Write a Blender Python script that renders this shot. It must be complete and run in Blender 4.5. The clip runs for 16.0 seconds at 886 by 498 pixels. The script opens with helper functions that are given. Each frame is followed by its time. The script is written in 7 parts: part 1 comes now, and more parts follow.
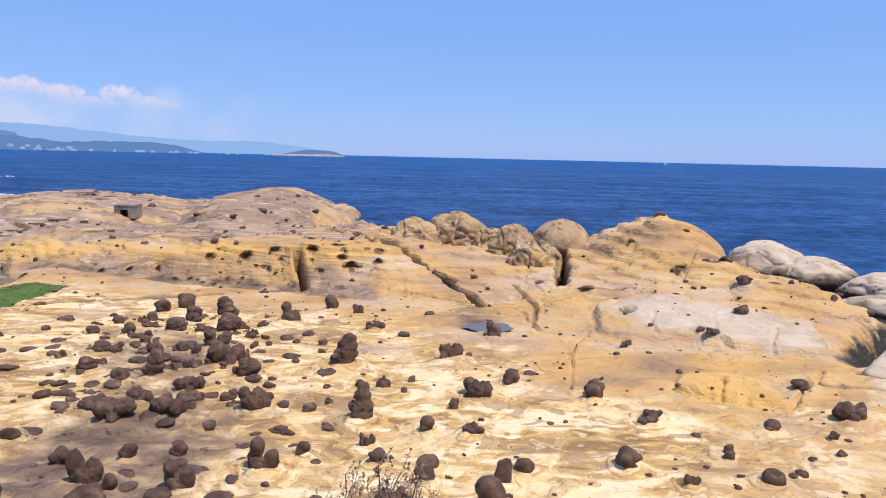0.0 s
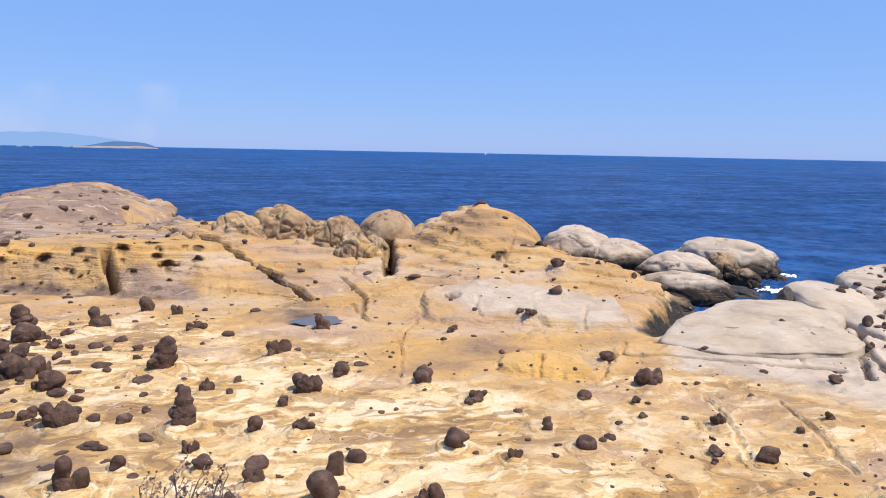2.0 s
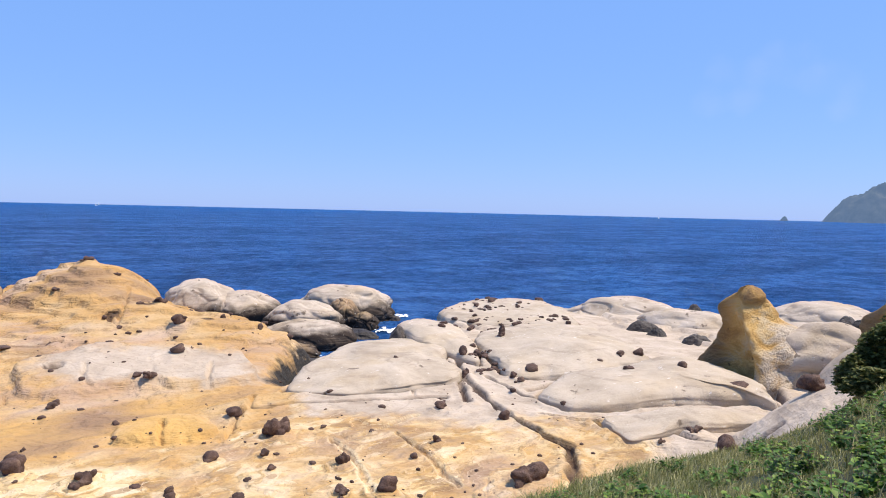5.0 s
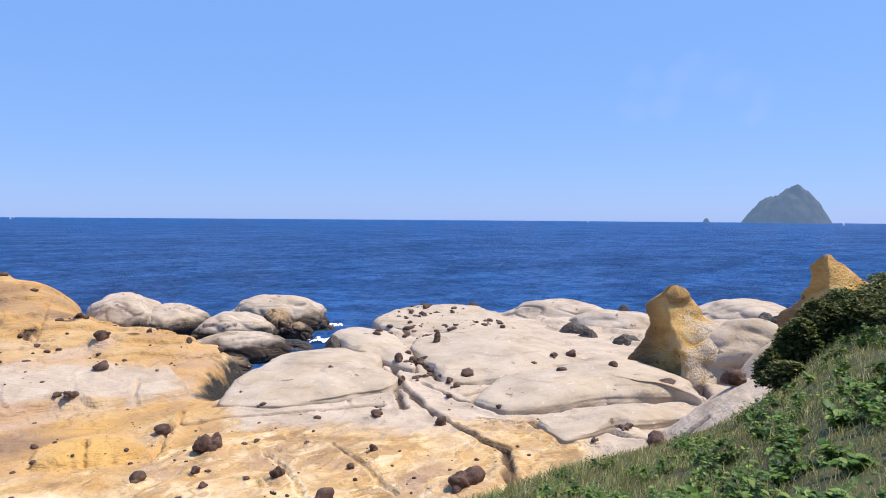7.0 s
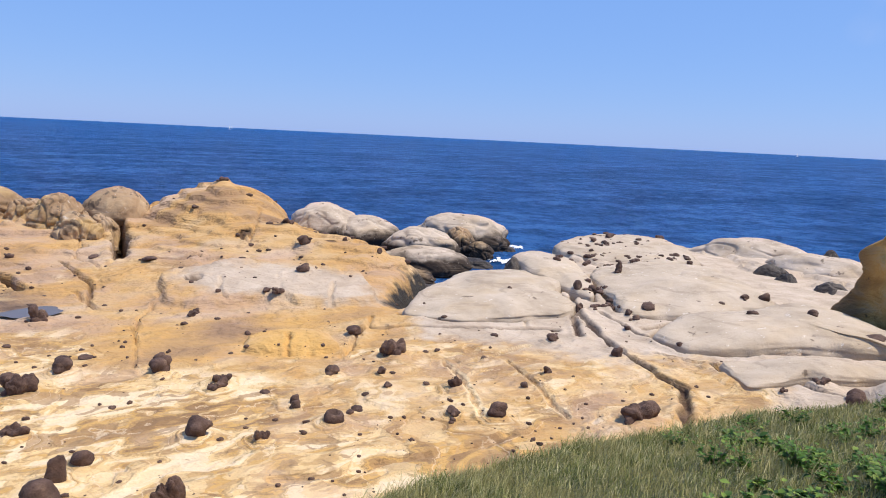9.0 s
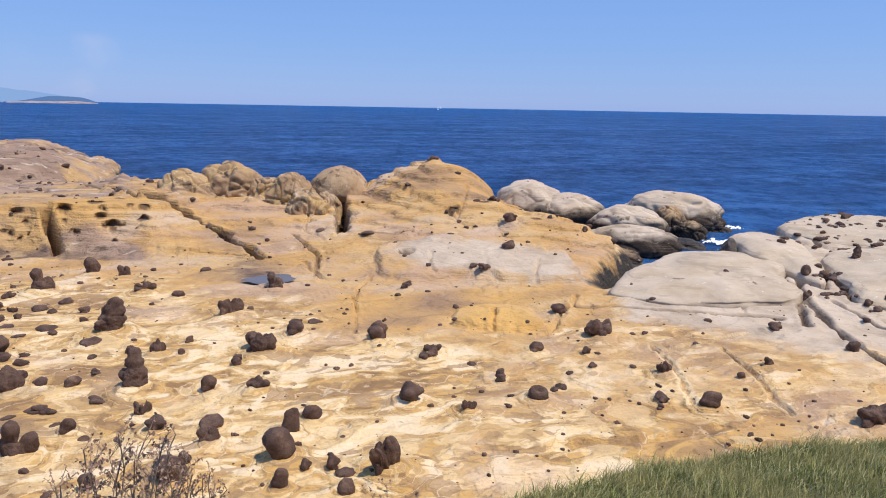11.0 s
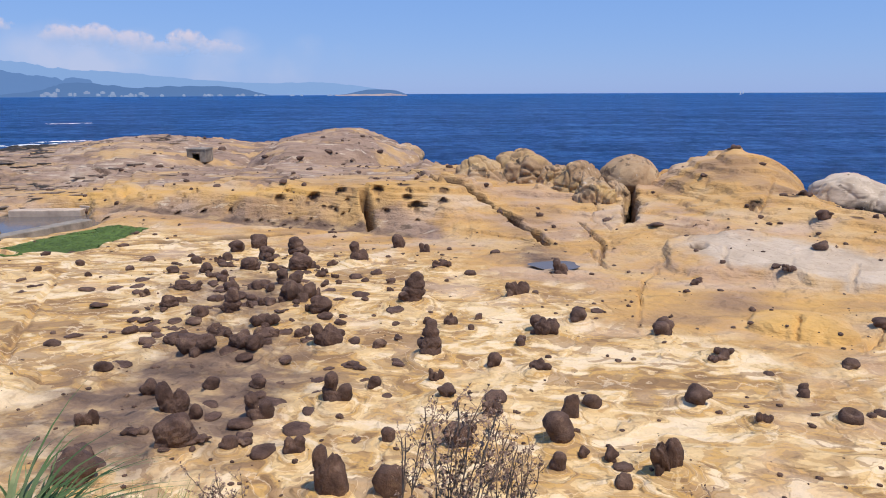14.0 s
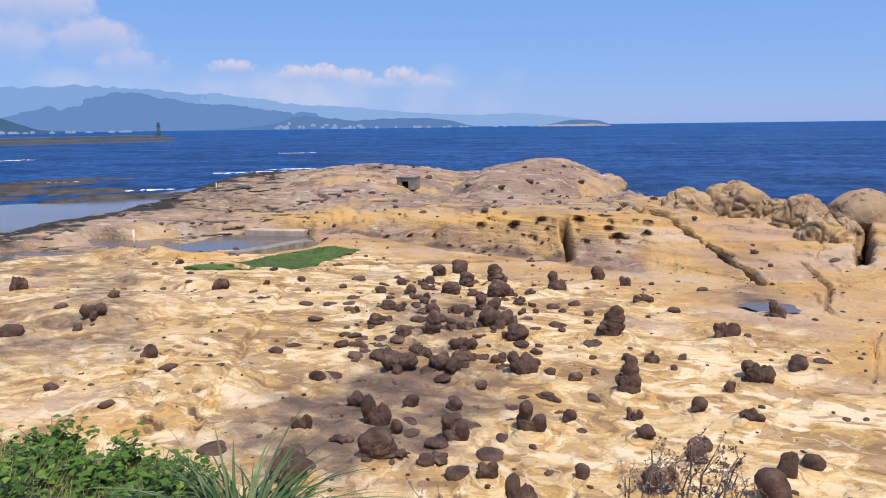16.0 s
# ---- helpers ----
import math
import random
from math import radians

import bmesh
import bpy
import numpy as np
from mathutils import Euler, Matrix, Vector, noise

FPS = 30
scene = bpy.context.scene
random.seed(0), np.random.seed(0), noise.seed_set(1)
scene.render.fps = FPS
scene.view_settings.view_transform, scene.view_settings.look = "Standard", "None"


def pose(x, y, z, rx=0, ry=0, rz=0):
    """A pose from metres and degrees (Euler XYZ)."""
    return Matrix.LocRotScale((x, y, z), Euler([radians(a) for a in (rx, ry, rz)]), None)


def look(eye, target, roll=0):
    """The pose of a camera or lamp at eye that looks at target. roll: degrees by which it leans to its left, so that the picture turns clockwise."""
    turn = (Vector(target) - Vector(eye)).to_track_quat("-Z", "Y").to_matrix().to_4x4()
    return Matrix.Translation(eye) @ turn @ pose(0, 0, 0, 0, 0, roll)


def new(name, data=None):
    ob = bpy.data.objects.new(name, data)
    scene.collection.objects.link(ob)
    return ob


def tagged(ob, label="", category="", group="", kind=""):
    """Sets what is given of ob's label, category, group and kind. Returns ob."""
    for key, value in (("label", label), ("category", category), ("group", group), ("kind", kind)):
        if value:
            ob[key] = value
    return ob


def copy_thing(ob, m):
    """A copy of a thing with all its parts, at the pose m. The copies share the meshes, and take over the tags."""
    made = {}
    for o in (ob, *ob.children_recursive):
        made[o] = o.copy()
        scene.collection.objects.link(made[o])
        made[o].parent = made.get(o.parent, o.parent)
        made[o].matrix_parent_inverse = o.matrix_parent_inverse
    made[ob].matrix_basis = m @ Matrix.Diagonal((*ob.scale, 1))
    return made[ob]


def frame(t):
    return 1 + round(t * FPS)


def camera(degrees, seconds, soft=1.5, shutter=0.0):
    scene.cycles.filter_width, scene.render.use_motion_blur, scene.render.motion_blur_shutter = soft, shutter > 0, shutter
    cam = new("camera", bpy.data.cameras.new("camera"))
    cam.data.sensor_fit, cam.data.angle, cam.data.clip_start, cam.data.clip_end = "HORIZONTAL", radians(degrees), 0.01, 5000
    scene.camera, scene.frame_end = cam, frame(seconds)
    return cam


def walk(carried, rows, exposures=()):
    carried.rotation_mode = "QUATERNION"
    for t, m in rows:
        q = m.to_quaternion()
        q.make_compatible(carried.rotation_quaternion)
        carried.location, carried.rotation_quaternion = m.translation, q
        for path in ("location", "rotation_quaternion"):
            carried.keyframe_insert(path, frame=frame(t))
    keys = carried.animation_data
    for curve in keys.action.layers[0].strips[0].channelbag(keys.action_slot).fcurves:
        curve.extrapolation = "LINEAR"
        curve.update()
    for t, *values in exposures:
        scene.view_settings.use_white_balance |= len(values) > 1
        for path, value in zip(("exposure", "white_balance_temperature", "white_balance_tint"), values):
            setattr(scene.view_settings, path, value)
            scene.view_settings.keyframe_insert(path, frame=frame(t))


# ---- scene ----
cam = camera(63.83, 16.0, soft=1.0)
REACH = 0.620  # the lens swings round the turning body at this radius
PATH = [  # seconds, yaw, pitch, roll
    (0.0, 0.03, -7.46, 1.32),
    (0.5, -3.92, -7.86, 1.54),
    (1.0, -7.41, -7.59, 1.13),
    (1.5, -10.28, -7.54, 1.15),
    (2.0, -13.79, -7.86, 1.11),
    (2.5, -19.64, -7.31, 1.22),
    (3.0, -25.64, -6.55, 1.79),
    (3.5, -30.46, -5.81, 1.55),
    (4.0, -34.33, -5.26, 1.41),
    (4.5, -39.09, -4.73, 1.46),
    (5.0, -43.06, -3.09, 1.36),
    (5.2, -44.58, -2.44, 1.34),
    (6.3, -49.60, -1.90, 1.00),
    (7.3, -47.26, -2.95, 0.60),
    (7.5, -46.39, -3.53, 1.22),
    (8.0, -43.10, -5.92, 1.87),
    (8.5, -38.45, -7.64, 2.40),
    (9.0, -33.96, -9.00, 2.80),
    (9.2, -32.62, -10.07, 2.78),
    (10.2, -24.00, -11.00, 1.70),
    (11.3, -15.06, -11.45, 0.98),
    (11.5, -13.23, -11.52, 1.04),
    (12.0, -8.91, -12.00, 1.03),
    (12.5, -4.90, -12.28, 0.91),
    (13.0, -0.98, -12.30, 0.97),
    (13.5, 2.79, -12.74, -0.01),
    (14.0, 5.24, -12.44, -0.23),
    (14.5, 8.55, -12.15, -0.43),
    (15.0, 13.19, -11.87, -0.71),
    (15.5, 17.19, -11.18, -0.85),
    (16.0, 21.19, -9.94, -0.75),
]


def held(yaw, pitch, roll):
    a = radians(yaw)
    eye = Vector((-REACH * math.sin(a), REACH * (math.cos(a) - 1), 9.5))
    ahead = Vector((-math.sin(a) * math.cos(radians(pitch)), math.cos(a) * math.cos(radians(pitch)), math.sin(radians(pitch))))
    return look(eye, eye + ahead, roll)


walk(cam, [(t, held(yaw, pitch, roll)) for t, yaw, pitch, roll in PATH], [(0.0, 0.03), (4.0, 0.1), (5.2, 0.15), (7.5, 0.08), (9.0, -0.02), (11.5, -0.16), (14.5, -0.2), (16.0, -0.12)])

# ---- sky and sun ----
SUN_AZ, SUN_EL = 126.0, 65.0
world = bpy.data.worlds.new("world")
scene.world = world
world.use_nodes = True
wn = world.node_tree
sky = wn.nodes.new("ShaderNodeTexSky")
sky.sky_type = "NISHITA"
sky.sun_disc = False
sky.sun_elevation, sky.sun_rotation = radians(SUN_EL), radians(SUN_AZ)
sky.air_density, sky.dust_density, sky.ozone_density = 1.0, 0.2, 1.5
# summer haze: an even blue veil over the whole clear sky
haze = wn.nodes.new("ShaderNodeMix")
haze.data_type = "RGBA"
haze.inputs[0].default_value = 0.72
haze.inputs[7].default_value = (1.65, 3.5, 8.3, 1)
wn.links.new(sky.outputs["Color"], haze.inputs[6])
wn.links.new(haze.outputs[2], wn.nodes["Background"].inputs["Color"])
wn.nodes["Background"].inputs["Strength"].default_value = 0.12
sun = new("sun", bpy.data.lights.new("sun", "SUN"))
sun.data.energy, sun.data.angle, sun.data.color = 5.0, radians(0.55), (1.0, 0.905, 0.775)
to_sun = Vector((math.sin(radians(SUN_AZ)) * math.cos(radians(SUN_EL)), math.cos(radians(SUN_AZ)) * math.cos(radians(SUN_EL)), math.sin(radians(SUN_EL))))
sun.matrix_world = look(to_sun * 200, (0, 0, 0))


# ---- materials ----
class Nodes:
    """Short hand for node trees."""

    def __init__(self, name):
        self.material = bpy.data.materials.new(name)
        self.material.use_nodes = True
        self.tree = self.material.node_tree
        self.shader = self.tree.nodes["Principled BSDF"]

    def add(self, kind, **values):
        node = self.tree.nodes.new(kind)
        for key, value in values.items():
            node.inputs[key].default_value = value
        return node

    def link(self, a, b):
        self.tree.links.new(a, b)

    def noise(self, vector, scale, detail=4.0, rough=0.55, distortion=0.0):
        node = self.add("ShaderNodeTexNoise", Scale=scale, Detail=detail, Roughness=rough, Distortion=distortion)
        self.link(vector, node.inputs["Vector"])
        return node.outputs["Fac"]

    def ramp(self, fac, *stops):
        node = self.add("ShaderNodeValToRGB")
        parts = node.color_ramp.elements
        while len(parts) < len(stops):
            parts.new(0.5)
        for part_, (at, colour) in zip(parts, stops):
            part_.position = at
            part_.color = (*colour, 1) if isinstance(colour, tuple) else (colour, colour, colour, 1)
        self.link(fac, node.inputs["Fac"])
        return node.outputs["Color"]

    def mix(self, fac, a, b, blend="MIX"):
        node = self.tree.nodes.new("ShaderNodeMix")
        node.data_type, node.blend_type = "RGBA", blend
        for value, slot in ((fac, node.inputs[0]), (a, node.inputs[6]), (b, node.inputs[7])):
            if isinstance(value, (int, float)):
                slot.default_value = value
            elif isinstance(value, tuple):
                slot.default_value = (*value, 1)
            else:
                self.link(value, slot)
        return node.outputs[2]

    def math(self, op, a, b=0.0, c=0.0):
        node = self.tree.nodes.new("ShaderNodeMath")
        node.operation = op
        for value, slot in zip((a, b, c), node.inputs):
            if isinstance(value, (int, float)):
                slot.default_value = value
            else:
                self.link(value, slot)
        return node.outputs[0]

    def place(self, scale=(1, 1, 1), turn=0.0, local=False):
        if local:
            source = self.tree.nodes.new("ShaderNodeTexCoord").outputs["Object"]
        else:
            source = self.tree.nodes.new("ShaderNodeNewGeometry").outputs["Position"]
        node = self.add("ShaderNodeMapping")
        node.inputs["Scale"].default_value = scale
        node.inputs["Rotation"].default_value = (0, 0, radians(turn))
        self.link(source, node.inputs["Vector"])
        return node.outputs["Vector"]

    def bump(self, height, strength, distance, before=None):
        node = self.add("ShaderNodeBump", Strength=strength, Distance=distance)
        self.link(height, node.inputs["Height"])
        if before is not None:
            self.link(before, node.inputs["Normal"])
        return node.outputs["Normal"]

    def done(self, colour=None, rough=None, normal=None, **values):
        for value, slot in ((colour, "Base Color"), (rough, "Roughness"), (normal, "Normal")):
            if value is None:
                continue
            if isinstance(value, (int, float)):
                self.shader.inputs[slot].default_value = value
            elif isinstance(value, tuple):
                self.shader.inputs[slot].default_value = (*value, 1)
            else:
                self.link(value, self.shader.inputs[slot])
        for key, value in values.items():
            self.shader.inputs[key.replace("_", " ")].default_value = value
        return self.material


def rock_colours(n, local=False):
    """Ochre sandstone: cream salt-bleached swirls, yellow, tan, and a finer grain."""
    streak = n.place((0.55, 1.0, 1.0), 12, local)
    round_ = n.place((1, 1, 1), 0, local)
    warp = n.add("ShaderNodeTexNoise", Scale=0.5, Detail=3.0)
    n.link(round_, warp.inputs["Vector"])
    pull = n.tree.nodes.new("ShaderNodeVectorMath")
    pull.operation = "MULTIPLY_ADD"
    n.link(warp.outputs["Color"], pull.inputs[0])
    pull.inputs[1].default_value = (2.4, 2.4, 2.4)
    n.link(streak, pull.inputs[2])
    swirl = n.noise(pull.outputs[0], 0.75, 5.0, 0.5, 0.6)
    fine = n.noise(round_, 7.0, 5.0, 0.6)
    return streak, round_, swirl, fine, pull.outputs[0]


def make_ground():
    n = Nodes("sandstone_ground")
    streak, round_, swirl, fine, pulled = rock_colours(n)
    zone = n.tree.nodes.new("ShaderNodeVertexColor")
    zone.layer_name = "zone"
    split = n.tree.nodes.new("ShaderNodeSeparateColor")
    n.link(zone.outputs["Color"], split.inputs["Color"])
    pale, ochre, brown = split.outputs[0], split.outputs[1], split.outputs[2]
    bed = n.tree.nodes.new("ShaderNodeVertexColor")
    bed.layer_name = "bed"
    beds = n.tree.nodes.new("ShaderNodeSeparateColor")
    n.link(bed.outputs["Color"], beds.inputs["Color"])
    wavy = n.math("ADD", beds.outputs[0], n.math("MULTIPLY", n.math("SUBTRACT", fine, 0.5), 0.3))
    band = n.tree.nodes.new("ShaderNodeTexNoise")
    band.noise_dimensions = "1D"
    band.inputs["Scale"].default_value, band.inputs["Detail"].default_value = 0.85, 1.0
    n.link(wavy, band.inputs["W"])
    lay = n.noise(n.place((0.62, 1.1, 1.0), 14), 0.45, 3.5, 0.5, 2.2)
    tone = n.math("ADD", n.math("MULTIPLY", band.outputs["Fac"], 0.42), n.math("MULTIPLY", lay, 0.58))
    tone = n.math("ADD", tone, n.math("MULTIPLY", n.math("SUBTRACT", fine, 0.5), 0.012))
    shelf = n.ramp(tone, (0.395, (0.267, 0.156, 0.071)), (0.405, (0.365, 0.220, 0.093)), (0.438, (0.392, 0.237, 0.098)), (0.444, (0.507, 0.304, 0.102)), (0.478, (0.543, 0.330, 0.116)), (0.484, (0.472, 0.300, 0.134)), (0.520, (0.507, 0.330, 0.147)), (0.527, (0.641, 0.439, 0.209)), (0.562, (0.663, 0.465, 0.231)), (0.568, (0.712, 0.537, 0.320)), (0.64, (0.730, 0.566, 0.365)))
    # drifts of damp brown, and salt-white rims where the beds break
    patch = n.noise(pulled, 0.62, 3.0, 0.5, 1.2)
    shelf = n.mix(n.ramp(patch, (0.405, 0.75), (0.42, 0.0)), shelf, (0.334, 0.207, 0.102))
    shelf = n.mix(n.ramp(patch, (0.57, 0.0), (0.585, 0.6)), shelf, (0.685, 0.494, 0.258))
    rim = n.math("FRACT", wavy)
    shelf = n.mix(n.ramp(rim, (0.45, 0.0), (0.49, 0.6), (0.53, 0.0)), shelf, (0.748, 0.591, 0.401))
    # dark line beside each rim, painted as the shadow under the lip
    shelf = n.mix(n.ramp(rim, (0.55, 0.0), (0.58, 0.35), (0.63, 0.0)), shelf, (0.267, 0.161, 0.085))
    shelf = n.mix(n.ramp(n.noise(round_, 0.2, 3.0), (0.55, 0.0), (0.68, 0.45)), shelf, (0.650, 0.482, 0.345))
    rust = n.ramp(n.noise(streak, 0.26, 5.0, 0.5), (0.3, (0.301, 0.184, 0.103)), (0.42, (0.401, 0.244, 0.114)), (0.50, (0.511, 0.299, 0.109)), (0.58, (0.533, 0.345, 0.157)), (0.70, (0.528, 0.386, 0.258)))
    rust = n.mix(n.ramp(n.noise(pulled, 0.26, 5.0, 0.55), (0.50, 0.0), (0.64, 0.55)), rust, (0.447, 0.321, 0.253))
    seam = n.math("FRACT", n.math("ADD", beds.outputs[1], n.math("MULTIPLY", n.math("SUBTRACT", fine, 0.5), 0.5)))
    rust = n.mix(n.ramp(seam, (0.42, 0.0), (0.47, 0.35), (0.54, 0.0)), rust, (0.20, 0.12, 0.07))
    grey = n.ramp(n.noise(round_, 0.5, 6.0, 0.6), (0.3, (0.385, 0.298, 0.213)), (0.5, (0.495, 0.392, 0.292)), (0.7, (0.575, 0.468, 0.362)))
    grey = n.mix(n.ramp(n.noise(round_, 3.5, 6.0, 0.7), (0.28, 0.6), (0.36, 0.0)), grey, (0.22, 0.16, 0.11))
    grey = n.mix(n.ramp(n.math("FRACT", n.math("MULTIPLY", beds.outputs[1], 2.3)), (0.42, 0.0), (0.47, 0.25), (0.54, 0.0)), grey, (0.22, 0.16, 0.11))
    mud = n.ramp(n.noise(streak, 0.9, 5.0, 0.6), (0.35, (0.115, 0.075, 0.055)), (0.53, (0.205, 0.135, 0.092)), (0.66, (0.40, 0.275, 0.15)))
    edge = n.noise(round_, 0.7, 5.0, 0.6)

    def ragged(mask, width=0.5):
        both = n.math("ADD", mask, n.math("MULTIPLY", n.math("SUBTRACT", edge, 0.5), 1.3))
        return n.ramp(both, (0.5 - width / 2, 0.0), (0.5 + width / 2, 1.0))

    colour = n.mix(ragged(ochre), shelf, rust)
    tint = n.tree.nodes.new("ShaderNodeVertexColor")
    tint.layer_name = "tint"
    tints = n.tree.nodes.new("ShaderNodeSeparateColor")
    n.link(tint.outputs["Color"], tints.inputs["Color"])
    # pinkish grey platform rock with salt-white flecks in lines
    mauve = n.ramp(n.noise(streak, 0.33, 6.0, 0.6), (0.3, (0.177, 0.116, 0.085)), (0.45, (0.269, 0.180, 0.131)), (0.58, (0.343, 0.236, 0.169)), (0.72, (0.419, 0.308, 0.233)))
    mauve = n.mix(n.ramp(n.noise(n.place((0.12, 0.6, 1.0), 20), 1.4, 5.0, 0.65), (0.58, 0.0), (0.62, 0.7)), mauve, (0.581, 0.484, 0.370))
    mauve = n.mix(n.ramp(n.noise(n.place((0.15, 0.7, 1.0), 14), 1.1, 5.0, 0.65), (0.37, 0.8), (0.42, 0.0)), mauve, (0.11, 0.075, 0.055))
    mauve = n.mix(n.ramp(n.noise(n.place((0.3, 0.8, 1.0), 24), 0.22, 4.0, 0.6), (0.5, 0.0), (0.6, 0.75)), mauve, (0.54, 0.34, 0.14))
    colour = n.mix(ragged(tints.outputs[0]), colour, mauve)
    colour = n.mix(ragged(pale), colour, grey)
    colour = n.mix(n.math("MULTIPLY", tints.outputs[1], 0.85), colour, (0.76, 0.61, 0.38))
    colour = n.mix(n.math("MULTIPLY", tints.outputs[2], 0.85), colour, (0.60, 0.345, 0.09))
    colour = n.mix(ragged(brown), colour, mud)
    wet = zone.outputs["Alpha"]
    colour = n.mix(ragged(wet, 0.3), colour, (0.035, 0.03, 0.025))
    # pits, cracks and slab feet darkened in colour, as the shade inside them
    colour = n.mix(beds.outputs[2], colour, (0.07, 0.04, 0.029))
    # sandy specks and small dark pebbles
    colour = n.mix(n.ramp(fine, (0.3, 0.2), (0.45, 0.0)), colour, (0.20, 0.125, 0.065))
    speck = n.add("ShaderNodeTexVoronoi", Scale=1.7)
    n.link(round_, speck.inputs["Vector"])
    colour = n.mix(n.ramp(speck.outputs["Distance"], (0.045, 0.7), (0.06, 0.0)), colour, (0.12, 0.075, 0.055))
    height = n.math("ADD", n.math("MULTIPLY", swirl, 1.2), n.math("MULTIPLY", fine, 0.12))
    strata = n.noise(n.place((0.5, 0.5, 5.0)), 1.2, 4.0)
    lumps = n.math("ADD", n.math("MULTIPLY", n.noise(round_, 2.0, 4.0, 0.55), 0.6), n.math("MULTIPLY", n.ramp(tone, (0.40, 0.0), (0.45, 0.25), (0.48, 0.28), (0.51, 0.6), (0.545, 0.65), (0.56, 1.0)), 0.35))
    normal = n.bump(n.math("MULTIPLY", n.math("ADD", n.math("ADD", height, lumps), n.math("MULTIPLY", strata, 0.6)), n.math("MULTIPLY_ADD", pale, -0.6, 1.0)), 0.8, 0.3)
    return n.done(colour, 0.88, normal, Specular_IOR_Level=0.25)


def make_boulder(name, tones, stain, dark_foot=True, pits=0.27):
    n = Nodes(name)
    streak, round_, swirl, fine, pulled = rock_colours(n)
    big = n.noise(round_, 0.45, 6.0, 0.6)
    colour = n.ramp(big, (0.3, tones[0]), (0.5, tones[1]), (0.7, tones[2]))
    colour = n.mix(n.ramp(n.noise(streak, 0.35, 3.0), (0.52, 0.0), (0.66, stain)), colour, (0.48, 0.32, 0.13))
    # weed and damp at the foot, and the shade of the undercut painted with them
    level = n.tree.nodes.new("ShaderNodeSeparateXYZ")
    n.link(n.place(), level.inputs[0])
    foot = n.math("ADD", level.outputs[2], n.math("MULTIPLY", big, 2.0))
    if dark_foot:
        colour = n.mix(n.ramp(n.math("MULTIPLY_ADD", foot, 0.2, 0.5), (0.47, 1.0), (0.62, 0.0)), colour, (0.05, 0.036, 0.027))
    # bird-white flecks, hairline seams, and dark spots painted for the shade in pits
    colour = n.mix(n.ramp(n.noise(streak, 2.6, 6.0, 0.7), (0.63, 0.0), (0.67, 0.6)), colour, (0.74, 0.68, 0.60))
    seam = n.noise(n.place((0.3, 0.3, 7.0), 30), 1.0, 4.0, 0.6)
    colour = n.mix(n.ramp(seam, (0.36, 0.35), (0.42, 0.0)), colour, (0.25, 0.19, 0.14))
    colour = n.mix(n.ramp(n.noise(n.place((0.8, 0.25, 1.0), 40), 0.9, 5.0, 0.65), (0.56, 0.0), (0.7, 0.35)), colour, (0.42, 0.34, 0.26))
    colour = n.mix(n.ramp(n.noise(round_, 1.1, 3.0, 0.5), (pits, 0.8), (pits + 0.04, 0.0)), colour, (0.12, 0.085, 0.06))
    normal = n.bump(n.math("ADD", n.math("ADD", n.math("MULTIPLY", fine, 0.7), n.math("MULTIPLY", n.noise(streak, 1.6, 6.0, 0.6), 1.2)), n.math("MULTIPLY", swirl, 0.8)), 0.5, 0.12)
    return n.done(colour, 0.9, normal, Specular_IOR_Level=0.2)


def make_spire():
    n = Nodes("ochre_spire_rock")
    streak, round_, swirl, fine, pulled = rock_colours(n)
    band = n.noise(n.place((0.55, 0.55, 0.9)), 0.8, 6.0, 0.62, 0.8)
    colour = n.ramp(band, (0.3, (0.26, 0.155, 0.07)), (0.44, (0.46, 0.265, 0.085)), (0.54, (0.58, 0.36, 0.125)), (0.66, (0.54, 0.40, 0.22)))
    # the flank away from the crest is bleached
    at = n.tree.nodes.new("ShaderNodeSeparateXYZ")
    n.link(n.place(local=True), at.inputs[0])
    out = n.math("ADD", n.math("MULTIPLY", at.outputs[0], 0.30), n.math("MULTIPLY", n.math("SUBTRACT", band, 0.5), 1.6))
    out = n.math("SUBTRACT", out, n.math("MULTIPLY", at.outputs[2], 0.10))
    colour = n.mix(n.ramp(out, (0.15, 0.0), (0.45, 1.0)), colour, (0.53, 0.43, 0.32))
    # the hollowed side is painted brown for the deep shade on it
    colour = n.mix(n.ramp(n.math("SUBTRACT", n.math("MULTIPLY", band, 0.6), n.math("MULTIPLY", at.outputs[0], 0.4)), (0.62, 0.0), (0.95, 0.75)), colour, (0.20, 0.135, 0.08))
    colour = n.mix(n.ramp(n.noise(round_, 1.3, 4.0, 0.55), (0.30, 0.75), (0.35, 0.0)), colour, (0.10, 0.065, 0.04))
    normal = n.bump(n.math("ADD", n.math("MULTIPLY", fine, 0.5), n.math("MULTIPLY", band, 1.4)), 0.9, 0.3)
    return n.done(colour, 0.92, normal, Specular_IOR_Level=0.2)


